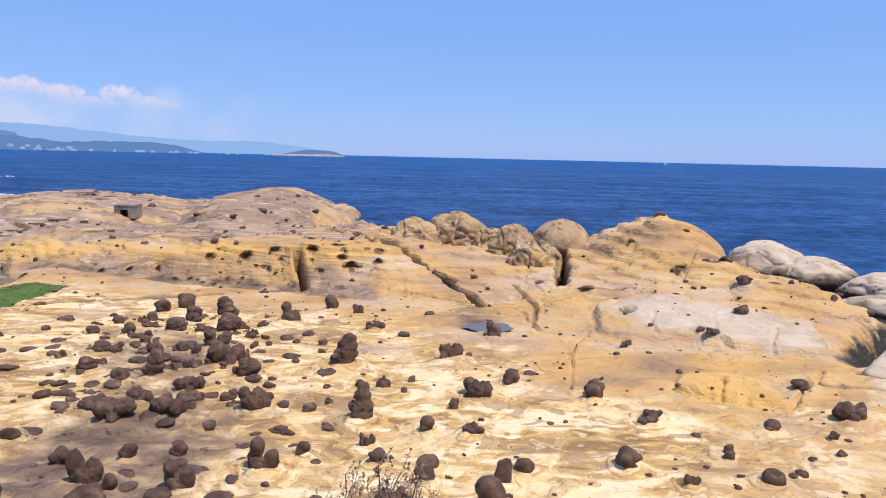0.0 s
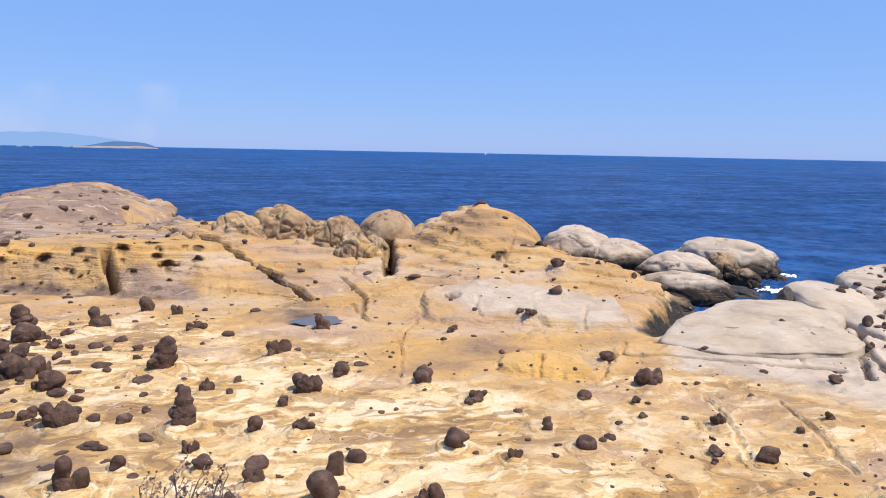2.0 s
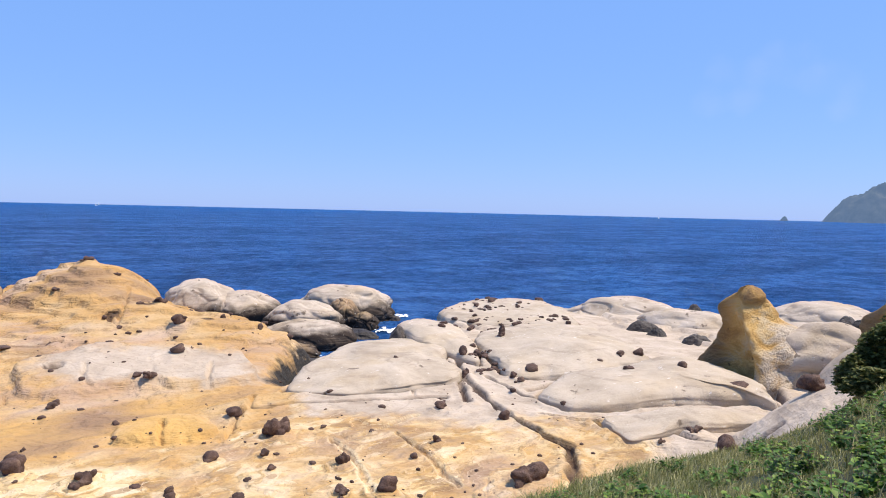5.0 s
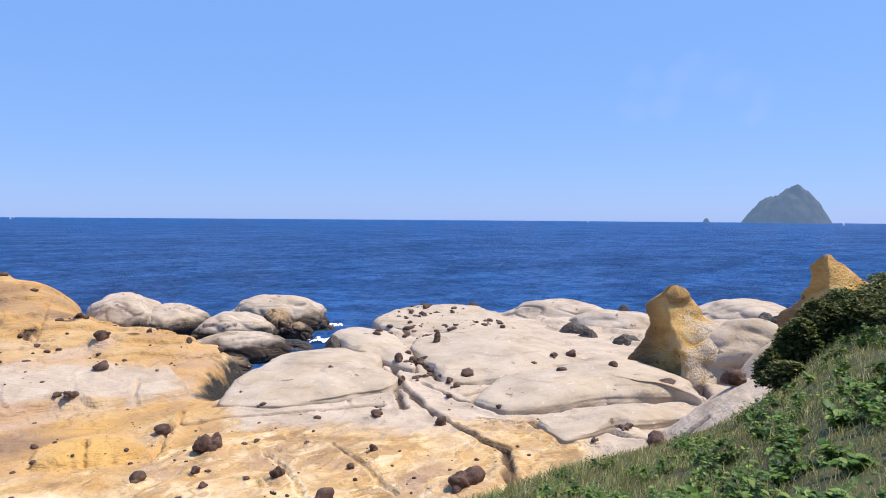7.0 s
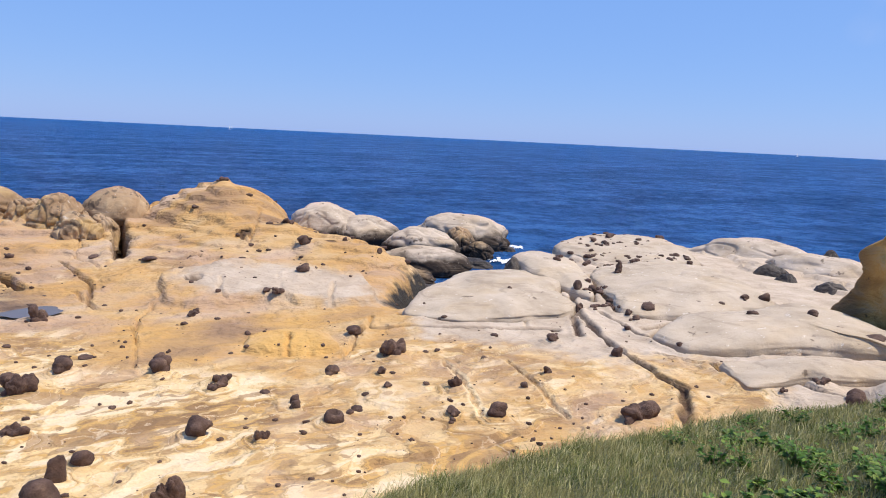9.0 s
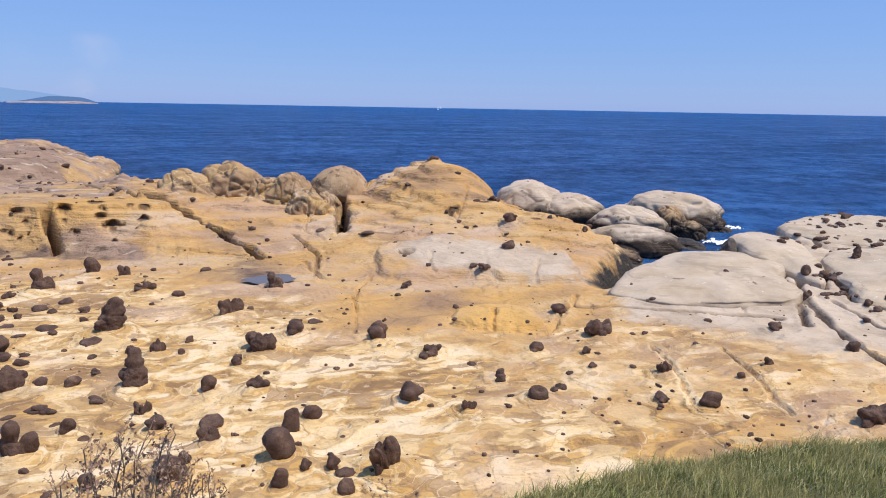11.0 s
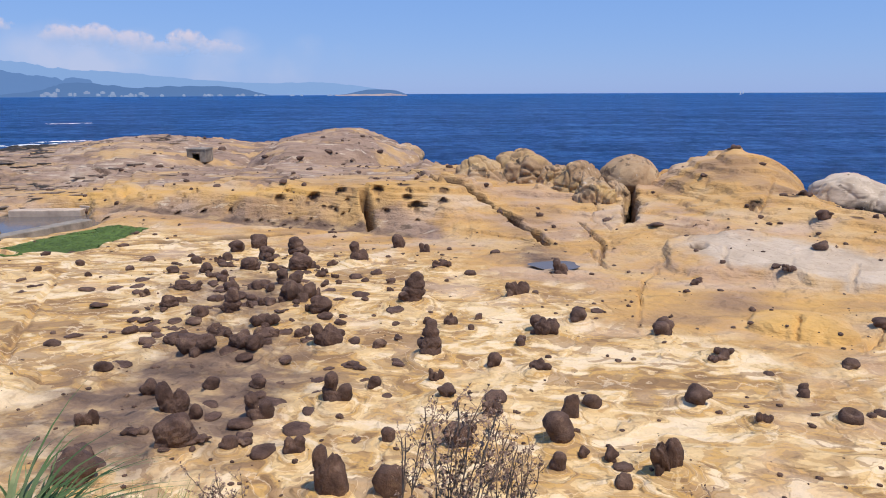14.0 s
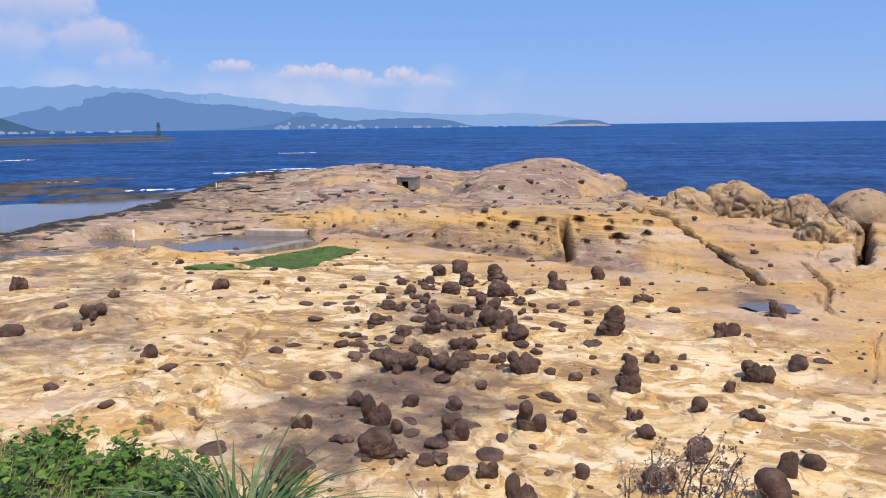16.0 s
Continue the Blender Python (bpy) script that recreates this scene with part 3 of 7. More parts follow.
# joints, clefts and grooves: the line on plan, width, depth
CRACKS = [
    ([(-44.3, 53.55), (-40.9, 55.07), (-37.35, 56.22)], 4.6, 1.1),
    ([(-5.49, 55.46), (-2.82, 53.58), (-0.37, 50.89), (1.65, 46.44), (2.42, 43.66)], 0.5, 1.9),
    ([(-10.95, 52.67), (-10.34, 51.5), (-9.88, 50.48)], 0.5, 1.9),
    ([(-3.68, 54.59), (-1.85, 53.02), (0.69, 49.48)], 0.4, 0.3),
    ([(7.09, 56.54), (5.86, 49.43), (6.71, 45.52), (8.11, 47.68)], 0.2, 0.2),
    ([(9.67, 58.62), (9.01, 53.3), (8.05, 47.74)], 0.8, 2.2),
    ([(28.56, 28.03), (26.82, 24.68), (24.61, 19.97), (23.77, 17.0), (11.65, 7.05)], 0.34, 0.28),
    ([(29.74, 27.4), (28.7, 23.83), (28.19, 20.52)], 0.28, 0.3),
    ([(27.64, 18.63), (26.51, 16.54), (26.29, 15.97)], 0.22, 0.22),
    ([(26.8, 20.94), (27.2, 19.59), (28.28, 14.82), (28.3, 11.73), (28.91, 10.7)], 0.22, 0.3),
    ([(30.12, 30.3), (25.43, 24.53)], 0.3, 0.3),
    ([(16.9, 24.09), (16.6, 22.34), (14.7, 18.32)], 0.22, 0.14),
    ([(19.58, 22.93), (18.15, 19.03), (17.46, 17.03)], 0.22, 0.18),
    ([(16.65, 23.12), (18.62, 23.47), (21.98, 24.49)], 0.2, 0.12),
    ([(17.75, 37.04), (16.82, 35.23), (16.7, 34.57)], 0.18, 0.22),
    ([(12.2, 40.01), (11.58, 38.37), (11.46, 37.05)], 0.2, 0.15),
    ([(15.21, 29.79), (16.45, 30.29), (19.34, 28.96), (25.15, 25.89)], 0.3, 0.3),
    ([(29.76, 23.96), (35.12, 23.56), (41.35, 23.39)], 0.4, 0.6),
    ([(37.07, 35.71), (38.33, 33.47), (47.04, 33.2)], 0.5, 0.7),
    ([(37.28, 37.47), (30.31, 30.11), (28.72, 28.1)], 0.35, 0.4),
    ([(29.58, 33.79), (26.63, 30.41), (24.02, 26.97)], 0.2, 0.15),
    ([(42.5, 18.6), (40.2, 15.8), (37.1, 12.9), (34.6, 12.0)], 0.8, 0.9),
    ([(19.05, 53.07), (17.33, 49.21), (15.93, 46.4)], 0.2, 0.25),
    ([(15.63, 48.43), (16.08, 46.24), (17.05, 46.62)], 0.25, 0.25),
    ([(12.4, 45.48), (11.32, 44.9), (9.78, 45.59)], 0.25, 0.3),
    ([(8.29, 38.89), (6.68, 35.34), (5.97, 31.78)], 0.15, 0.2),
    ([(4.82, 48.56), (5.82, 43.8), (5.2, 39.34)], 0.2, 0.3),
    ([(13.26, 26.51), (15.87, 29.58), (17.73, 31.89)], 0.25, 0.25),
    ([(-18.03, 75.76), (-22.41, 73.32), (-26.97, 71.62)], 0.3, 0.3),
    ([(-29.02, 64.23), (-23.69, 62.8), (-16.98, 58.71)], 0.3, 0.3),
    ([(-53.44, 87.51), (-42.3, 79.96), (-37.89, 80.65)], 0.5, 0.5),
    ([(-63.79, 84.5), (-62.03, 88.92), (-57.92, 88.61)], 0.6, 0.5),
    ([(-52.96, 57.67), (-58.18, 75.71), (-54.97, 83.93)], 0.4, 0.4),
    ([(-11.81, 71.22), (-8.32, 65.35), (-5.62, 55.56)], 0.3, 0.4),
    ([(6.82, 17.28), (7.97, 16.91), (10.48, 16.9), (13.38, 16.6), (14.68, 16.82)], 0.35, 0.12),
    ([(-24.28, 35.51), (-21.13, 28.6), (-18.86, 24.01), (-16.45, 19.45), (-15.0, 16.24)], 0.3, 0.16),
    ([(-3.29, 47.51), (1.84, 44.09), (4.92, 42.66), (5.54, 38.86)], 0.25, 0.2),
    ([(11.93, 29.36), (11.42, 27.65)], 0.2, 0.2),
    ([(6.2, 34.56), (6.12, 31.78), (5.42, 28.53)], 0.15, 0.1),
    ([(-9.22, 23.58), (-10.25, 21.0), (-13.67, 20.92)], 0.8, 0.12),
    ([(-59.77, 43.93), (-52.63, 46.59), (-40.46, 43.76), (-37.87, 47.38)], 1.6, 0.6),
    ([(-27.38, 44.19), (-21.74, 45.78), (-15.97, 49.14)], 0.8, 0.35),
]
# footprints on plan of the pale slabs
SLABS = [
    [(19.4, 31.7), (21.1, 29.4), (23.8, 28.1), (27.2, 27.6), (29.2, 28.8), (30.2, 31.2), (29.3, 33.6), (25.4, 36.6), (22.2, 34.6)],
    [(23.5, 34.6), (25.8, 33.0), (28.2, 31.6), (29.6, 31.2), (31.6, 32.4), (32.3, 34.6), (32.6, 37.1), (32.2, 38.6), (29.9, 38.9), (26.6, 37.7)],
    [(32.3, 38.3), (31.5, 35.2), (31.2, 32.1), (31.2, 29.5), (33.4, 31.4), (35.6, 34.8), (37.0, 37.6), (36.2, 40.6), (34.0, 40.6)],
    [(42.6, 45.6), (41.9, 40.6), (43.9, 38.3), (47.2, 34.6), (49.2, 35.2), (53.2, 39.6), (55.2, 43.8), (52.1, 47.4), (48.5, 48.4)],
    [(31.0, 26.9), (31.3, 25.6), (34.0, 24.0), (36.6, 23.2), (40.4, 23.0), (44.9, 28.8), (46.4, 32.6), (43.9, 35.7), (37.6, 35.8), (33.8, 31.8)],
    [(28.7, 22.6), (28.4, 20.3), (29.8, 18.9), (33.4, 17.2), (35.9, 15.0), (36.2, 13.6), (39.3, 16.0), (41.3, 19.0), (41.4, 21.2), (40.0, 22.6), (36.3, 23.0), (32.0, 23.9)],
    [(27.5, 18.2), (26.2, 15.7), (29.0, 14.9), (31.4, 13.6), (33.2, 12.6), (33.6, 13.8), (31.9, 15.6), (29.6, 17.2)],
]
# a darkened groove round each slab stands for shade at its foot
CRACKS += [(corners + corners[:1], 0.42, 0.34) for corners in SLABS]
# weathered hollows in the scarp and ridge: place, radius, depth
PITS = [
    (-18.02, 54.51, 1.28, 0.47, 0.42),
    (-15.10, 53.75, 1.50, 0.52, 0.56),
    (-12.83, 53.70, 1.99, 0.42, 0.42),
    (-9.77, 52.52, 2.26, 0.47, 0.49),
    (-7.87, 53.04, 2.60, 0.52, 0.63),
    (-6.56, 54.74, 2.65, 0.36, 0.35),
    (-7.44, 51.62, 1.85, 0.36, 0.42),
    (-6.66, 50.94, 1.41, 0.42, 0.56),
    (-4.70, 50.64, 1.75, 0.42, 0.42),
    (-4.75, 52.08, 2.39, 0.42, 0.35),
    (-25.15, 56.07, -0.12, 0.26, 0.35),
    (-22.41, 55.20, 0.14, 0.31, 0.35),
    (-27.61, 56.63, -0.47, 0.36, 0.49),
    (-30.19, 55.60, -0.53, 0.36, 0.49),
    (-34.53, 57.53, -1.19, 0.47, 0.56),
    (-19.20, 53.27, -0.26, 0.18, 0.28),
    (-16.19, 52.74, -0.11, 0.18, 0.28),
    (-14.95, 52.42, 0.01, 0.18, 0.28),
    (-13.50, 52.86, 0.89, 0.21, 0.28),
    (-30.05, 57.54, -0.46, 0.21, 0.21),
    (20.99, 44.46, 1.96, 0.42, 0.35),
    (18.70, 48.69, 2.58, 0.47, 0.28),
    (16.03, 47.84, 2.13, 0.62, 0.35),
    (-18.30, 76.90, 1.46, 0.31, 0.21),
    (-21.34, 65.98, 1.90, 0.26, 0.21),
    (-15.61, 90.13, 0.57, 0.31, 0.28),
    (10.69, 40.51, 0.97, 0.47, 0.28),
    (-23.90, 23.81, -0.00, 0.16, 0.15),
    (-21.56, 20.63, -0.00, 0.23, 0.26),
    (-21.07, 23.24, -0.05, 0.18, 0.17),
    (-24.09, 23.71, -0.01, 0.13, 0.29),
    (-15.99, 17.60, 0.34, 0.21, 0.15),
    (-17.95, 17.89, 0.58, 0.20, 0.27),
    (-21.78, 24.66, 0.03, 0.18, 0.24),
    (-22.22, 23.30, -0.00, 0.17, 0.14),
    (-15.79, 17.74, 0.11, 0.18, 0.17),
    (-16.83, 18.93, 0.53, 0.22, 0.27),
    (-18.96, 19.75, 0.56, 0.18, 0.20),
    (-21.90, 21.40, 0.10, 0.21, 0.13),
    (-18.64, 17.65, 0.58, 0.14, 0.22),
    (-20.84, 21.60, -0.00, 0.24, 0.16),
    (-22.31, 22.95, -0.01, 0.19, 0.17),
    (-17.21, 17.24, 0.51, 0.14, 0.22),
    (-21.63, 24.61, -0.00, 0.11, 0.16),
    (-16.93, 18.48, 0.53, 0.13, 0.18),
    (-19.70, 19.21, 0.49, 0.11, 0.25),
    (-15.48, 17.22, 0.08, 0.20, 0.29),
    (-22.59, 21.48, 0.06, 0.24, 0.26),
    (-16.41, 16.54, 0.26, 0.19, 0.27),
    (-22.80, 22.92, -0.01, 0.16, 0.14),
    (-16.43, 16.46, 0.23, 0.15, 0.12),
    (-23.73, 22.76, 0.04, 0.21, 0.19),
    (-23.70, 23.87, 0.03, 0.24, 0.20),
    (-24.48, 24.29, -0.00, 0.11, 0.15),
    (-21.95, 23.82, -0.01, 0.11, 0.21),
    (-16.61, 16.21, 0.19, 0.12, 0.22),
    (-18.20, 20.00, 0.58, 0.24, 0.21),
    (-20.96, 20.74, -0.00, 0.11, 0.20),
    (-16.87, 16.50, 0.38, 0.22, 0.21),
    (-22.91, 21.87, 0.04, 0.13, 0.16),
    (-16.98, 16.56, 0.41, 0.12, 0.13),
    (-6.04, 50.86, 1.35, 0.26, 0.21),
    (-6.58, 50.59, 1.11, 0.23, 0.26),
    (-17.57, 55.99, 1.59, 0.16, 0.28),
    (-6.48, 49.74, 0.50, 0.17, 0.25),
    (-8.88, 51.08, 0.96, 0.24, 0.23),
    (-12.43, 52.13, 0.49, 0.16, 0.29),
    (-5.65, 52.41, 2.54, 0.26, 0.29),
    (-12.45, 53.51, 2.25, 0.25, 0.17),
    (-5.09, 50.00, 1.24, 0.14, 0.18),
    (-13.03, 52.64, 0.74, 0.23, 0.29),
    (-26.41, 58.38, 1.28, 0.25, 0.15),
    (-7.39, 52.31, 2.37, 0.24, 0.27),
    (-7.14, 50.98, 1.32, 0.24, 0.18),
    (-12.19, 52.73, 1.49, 0.25, 0.27),
    (-17.45, 53.69, 0.51, 0.13, 0.16),
    (-14.08, 52.83, 0.91, 0.24, 0.24),
    (-28.63, 57.75, -0.03, 0.23, 0.23),
    (-28.62, 50.29, -0.50, 0.24, 0.16),
    (-15.56, 53.56, 1.07, 0.23, 0.20),
    (-24.97, 56.08, -0.07, 0.26, 0.16),
    (-28.19, 55.30, -0.57, 0.25, 0.23),
    (-18.16, 52.86, -0.46, 0.23, 0.16),
    (-7.24, 52.06, 2.18, 0.17, 0.28),
    (-18.56, 53.14, -0.34, 0.15, 0.28),
    (-27.71, 58.34, 0.70, 0.19, 0.20),
    (-15.18, 52.13, -0.32, 0.22, 0.15),
    (-22.24, 54.95, 0.03, 0.19, 0.26),
    (-17.94, 56.30, 1.59, 0.16, 0.28),
    (-20.39, 53.38, -0.37, 0.26, 0.24),
    (-11.92, 52.14, 0.74, 0.17, 0.29),
    (-17.16, 52.44, -0.50, 0.17, 0.28),
    (-9.19, 51.24, 1.00, 0.19, 0.17),
    (-9.67, 51.84, 1.63, 0.22, 0.17),
    (-31.45, 59.78, 0.39, 0.24, 0.18),
]

# iron concretions on the shelf: plan place, width, height, form
STONES = []
# dark group by the reeds
STONES += [
    (-17.50, 37.66, 0.63, 0.56, "single"),
    (-17.77, 35.34, 0.68, 0.48, "single"),
    (-16.10, 35.74, 0.65, 0.65, "single"),
    (-16.28, 39.01, 0.59, 0.64, "single"),
    (-16.46, 41.31, 0.93, 0.83, "single"),
    (-15.56, 42.90, 1.12, 1.19, "single"),
    (-14.05, 39.11, 0.88, 0.94, "single"),
    (-13.93, 36.43, 0.96, 0.89, "single"),
    (-12.70, 36.63, 0.55, 0.44, "single"),
    (-12.29, 40.13, 1.19, 1.33, "stack"),
    (-11.17, 36.36, 1.22, 1.10, "single"),
    (-10.78, 33.33, 1.25, 0.97, "pair"),
    (-9.53, 30.35, 1.72, 1.14, "cluster"),
    (-8.03, 28.72, 0.98, 0.94, "single"),
    (-15.56, 31.79, 0.98, 0.54, "single"),
    (-15.03, 29.18, 0.86, 0.61, "single"),
]
# dark group, nearer
STONES += [
    (-13.16, 28.32, 0.77, 0.63, "single"),
    (-13.28, 32.27, 0.74, 0.67, "single"),
    (-11.84, 28.59, 0.99, 1.33, "stack"),
    (-12.26, 32.67, 0.54, 0.54, "single"),
    (-6.81, 25.38, 1.17, 0.98, "pair"),
    (-9.91, 27.14, 1.25, 0.64, "cluster"),
    (-11.06, 25.41, 1.09, 0.53, "cluster"),
    (-11.26, 23.74, 1.41, 0.81, "cluster"),
    (-12.57, 24.59, 1.17, 0.49, "cluster"),
    (-9.73, 24.34, 1.52, 0.81, "cluster"),
    (-13.80, 24.94, 0.79, 0.36, "dome"),
    (-14.01, 22.20, 0.72, 0.43, "single"),
    (-13.62, 38.87, 0.52, 0.43, "single"),
    (-19.05, 40.43, 0.55, 0.33, "single"),
    (-14.48, 33.78, 0.57, 0.39, "single"),
    (-14.50, 26.52, 0.84, 0.33, "dome"),
]
# middle of the shelf
STONES += [
    (-8.57, 38.88, 1.26, 1.20, "pair"),
    (-6.70, 42.32, 0.86, 1.03, "single"),
    (-4.89, 40.96, 0.65, 0.74, "pair"),
    (-4.35, 30.83, 1.25, 1.60, "stack"),
    (-6.91, 36.18, 0.66, 0.34, "dome"),
    (-3.56, 37.51, 1.08, 0.46, "cluster"),
    (-1.95, 36.16, 0.65, 0.39, "single"),
    (2.73, 36.86, 0.89, 0.79, "pair"),
    (0.50, 32.67, 1.29, 0.81, "cluster"),
    (-2.86, 24.56, 0.93, 1.58, "stack"),
    (-0.37, 23.77, 0.57, 0.55, "single"),
    (-1.18, 28.69, 0.38, 0.34, "single"),
    (-2.29, 27.65, 0.61, 0.62, "cluster"),
    (-1.46, 27.34, 0.28, 0.31, "single"),
    (0.54, 26.22, 0.35, 0.34, "single"),
    (1.54, 27.22, 1.19, 0.79, "pair"),
    (3.05, 29.36, 0.63, 0.56, "single"),
]
# before the lookout
STONES += [
    (1.16, 23.08, 0.82, 0.42, "cluster"),
    (1.52, 24.66, 0.25, 0.16, "single"),
    (6.18, 27.73, 0.63, 0.77, "single"),
    (-5.31, 20.20, 0.99, 1.08, "pair"),
    (-4.29, 21.48, 0.47, 0.48, "single"),
    (-2.32, 22.28, 0.61, 0.53, "cluster"),
    (-1.91, 20.95, 0.64, 0.47, "single"),
    (-0.32, 20.87, 0.76, 0.36, "dome"),
    (-0.37, 19.59, 0.60, 0.48, "pair"),
    (-3.29, 17.86, 0.43, 0.50, "single"),
    (-1.31, 17.60, 0.84, 0.78, "single"),
    (5.76, 20.98, 0.77, 0.70, "single"),
    (1.92, 19.74, 0.60, 0.91, "single"),
    (2.66, 20.62, 0.62, 0.50, "single"),
    (1.55, 18.02, 0.81, 0.99, "single"),
    (1.32, 16.63, 0.47, 0.66, "single"),
]
# under the lookout
STONES += [
    (2.00, 17.32, 0.30, 0.42, "single"),
    (2.69, 17.17, 0.37, 0.51, "single"),
    (4.10, 16.62, 0.95, 1.02, "cluster"),
    (2.98, 16.76, 0.55, 0.22, "dome"),
    (2.88, 16.07, 0.45, 0.44, "dome"),
    (-4.18, 15.05, 0.94, 1.34, "pair"),
    (-2.82, 15.15, 0.83, 1.06, "single"),
    (-11.48, 20.44, 0.63, 0.70, "single"),
    (-9.94, 18.90, 1.00, 1.13, "pair"),
    (-9.19, 18.85, 0.43, 0.61, "single"),
    (-8.87, 17.02, 1.09, 1.02, "single"),
    (-9.67, 21.04, 0.61, 0.54, "single"),
    (-8.13, 21.12, 0.60, 0.46, "single"),
    (-7.28, 18.98, 0.92, 0.92, "pair"),
    (-5.59, 16.92, 0.64, 0.56, "pair"),
    (-11.99, 17.86, 0.69, 0.59, "cluster"),
]
# brown hollow and far left
STONES += [
    (-10.56, 14.88, 0.99, 0.99, "single"),
    (-11.21, 16.25, 0.78, 0.38, "dome"),
    (9.51, 22.29, 0.41, 0.36, "single"),
    (7.82, 25.17, 0.75, 0.38, "cluster"),
    (9.71, 36.07, 0.40, 0.34, "single"),
    (-27.23, 33.36, 1.12, 0.77, "cluster"),
    (-25.50, 35.44, 0.45, 0.39, "single"),
    (-24.30, 37.37, 0.47, 0.40, "single"),
    (-21.90, 34.33, 0.38, 0.37, "single"),
    (-21.10, 39.01, 0.96, 0.40, "dome"),
    (-17.26, 24.31, 0.71, 0.33, "dome"),
    (-7.49, 17.06, 0.57, 0.44, "single"),
    (-0.97, 18.32, 0.43, 0.43, "single"),
]
# left part of the shelf
STONES += [
    (-39.22, 29.70, 1.26, 1.02, "cluster"),
    (-28.50, 25.32, 1.28, 0.86, "cluster"),
    (-30.56, 22.43, 1.21, 0.69, "dome"),
    (-28.36, 24.23, 0.53, 0.45, "single"),
    (-30.37, 28.41, 0.65, 0.56, "single"),
    (-27.38, 33.75, 1.07, 0.65, "single"),
    (-21.89, 21.92, 0.63, 0.72, "single"),
    (-22.80, 17.95, 0.52, 0.37, "single"),
    (-35.07, 38.98, 0.63, 0.46, "single"),
    (-31.61, 26.15, 0.67, 0.31, "dome"),
    (-19.21, 20.14, 0.76, 0.26, "dome"),
    (-18.51, 16.51, 0.60, 0.24, "dome"),
]
# right part of the shelf
STONES += [
    (19.16, 44.63, 0.84, 0.71, "single"),
    (16.71, 38.90, 0.85, 0.44, "dome"),
    (9.33, 35.16, 0.46, 0.39, "single"),
    (6.09, 27.44, 0.75, 0.76, "single"),
    (15.23, 29.12, 0.69, 0.46, "single"),
    (15.05, 25.22, 1.22, 0.74, "cluster"),
    (11.96, 24.55, 0.61, 0.44, "single"),
    (13.75, 23.69, 0.39, 0.35, "single"),
    (13.03, 22.08, 0.33, 0.29, "single"),
    (15.32, 20.83, 0.65, 0.50, "cluster"),
    (19.56, 20.41, 0.46, 0.40, "pair"),
    (17.81, 19.76, 0.31, 0.30, "single"),
    (23.29, 24.28, 0.68, 0.41, "single"),
    (24.35, 21.15, 0.51, 0.55, "single"),
    (21.25, 26.13, 0.39, 0.26, "single"),
    (14.96, 17.88, 0.73, 0.58, "single"),
    (13.85, 18.72, 0.38, 0.27, "single"),
    (19.34, 15.32, 1.55, 0.62, "cluster"),
    (27.9, 12.3, 1.35, 0.85, "pair"),
]
# right part, by the slabs
STONES += [
    (18.53, 23.35, 0.35, 0.19, "single"),
    (17.38, 25.24, 0.31, 0.19, "single"),
    (14.54, 21.67, 0.27, 0.17, "single"),
    (48.85, 45.01, 1.20, 0.50, "cluster"),
    (47.09, 44.98, 1.00, 0.35, "cluster"),
    (40.26, 38.91, 1.10, 0.35, "cluster"),
    (40.64, 37.01, 1.10, 0.45, "cluster"),
    (44.00, 37.46, 0.95, 0.30, "cluster"),
    (44.12, 36.36, 0.90, 0.35, "cluster"),
    (36.96, 32.80, 0.62, 1.00, "stack"),
    (31.48, 31.04, 0.55, 0.75, "single"),
    (32.45, 30.39, 1.00, 0.85, "pair"),
    (31.41, 27.97, 0.40, 0.35, "single"),
    (32.17, 26.03, 0.95, 0.42, "dome"),
    (30.67, 26.19, 0.42, 0.45, "single"),
    (30.44, 25.35, 0.50, 0.35, "single"),
    (28.87, 28.04, 0.55, 0.60, "pair"),
    (54.56, 43.82, 1.30, 0.45, "cluster"),
    (47.65, 35.13, 0.50, 0.40, "single"),
    (38.63, 24.23, 0.95, 0.35, "cluster"),
    (40.00, 23.89, 0.70, 0.55, "single"),
    (34.67, 21.20, 0.70, 0.32, "dome"),
    (36.75, 19.09, 0.50, 0.45, "single"),
    (36.49, 24.34, 0.45, 0.20, "dome"),
    (29.03, 14.29, 0.80, 0.30, "cluster"),
    (26.84, 14.62, 0.45, 0.25, "cluster"),
    (36.64, 15.92, 1.20, 0.30, "dome"),
    (44.97, 17.19, 0.95, 0.75, "cluster"),
    (44.32, 17.76, 0.85, 0.70, "cluster"),
    (28.47, 24.21, 0.37, 0.28, "single"),
    (28.44, 20.88, 0.30, 0.21, "single"),
]
# near the bowl
STONES += [
    (6.07, 27.28, 0.71, 0.67, "single"),
    (3.00, 28.89, 0.74, 0.60, "single"),
    (1.51, 26.76, 1.20, 0.82, "cluster"),
    (0.55, 25.81, 0.37, 0.38, "single"),
    (7.54, 24.57, 0.78, 0.38, "cluster"),
    (7.38, 19.76, 0.57, 0.43, "cluster"),
    (9.95, 20.11, 0.71, 0.34, "bowl"),
    (9.39, 21.92, 0.43, 0.36, "single"),
    (2.73, 36.52, 0.81, 0.90, "pair"),
    (11.25, 20.87, 0.43, 0.20, "dome"),
    (3.94, 30.37, 0.62, 0.19, "dome"),
    (8.91, 23.64, 0.37, 0.16, "dome"),
    (13.86, 18.94, 0.42, 0.27, "single"),
    (6.38, 20.48, 0.25, 0.15, "single"),
    (15.06, 16.07, 0.23, 0.19, "single"),
    (11.56, 17.80, 0.19, 0.15, "single"),
]
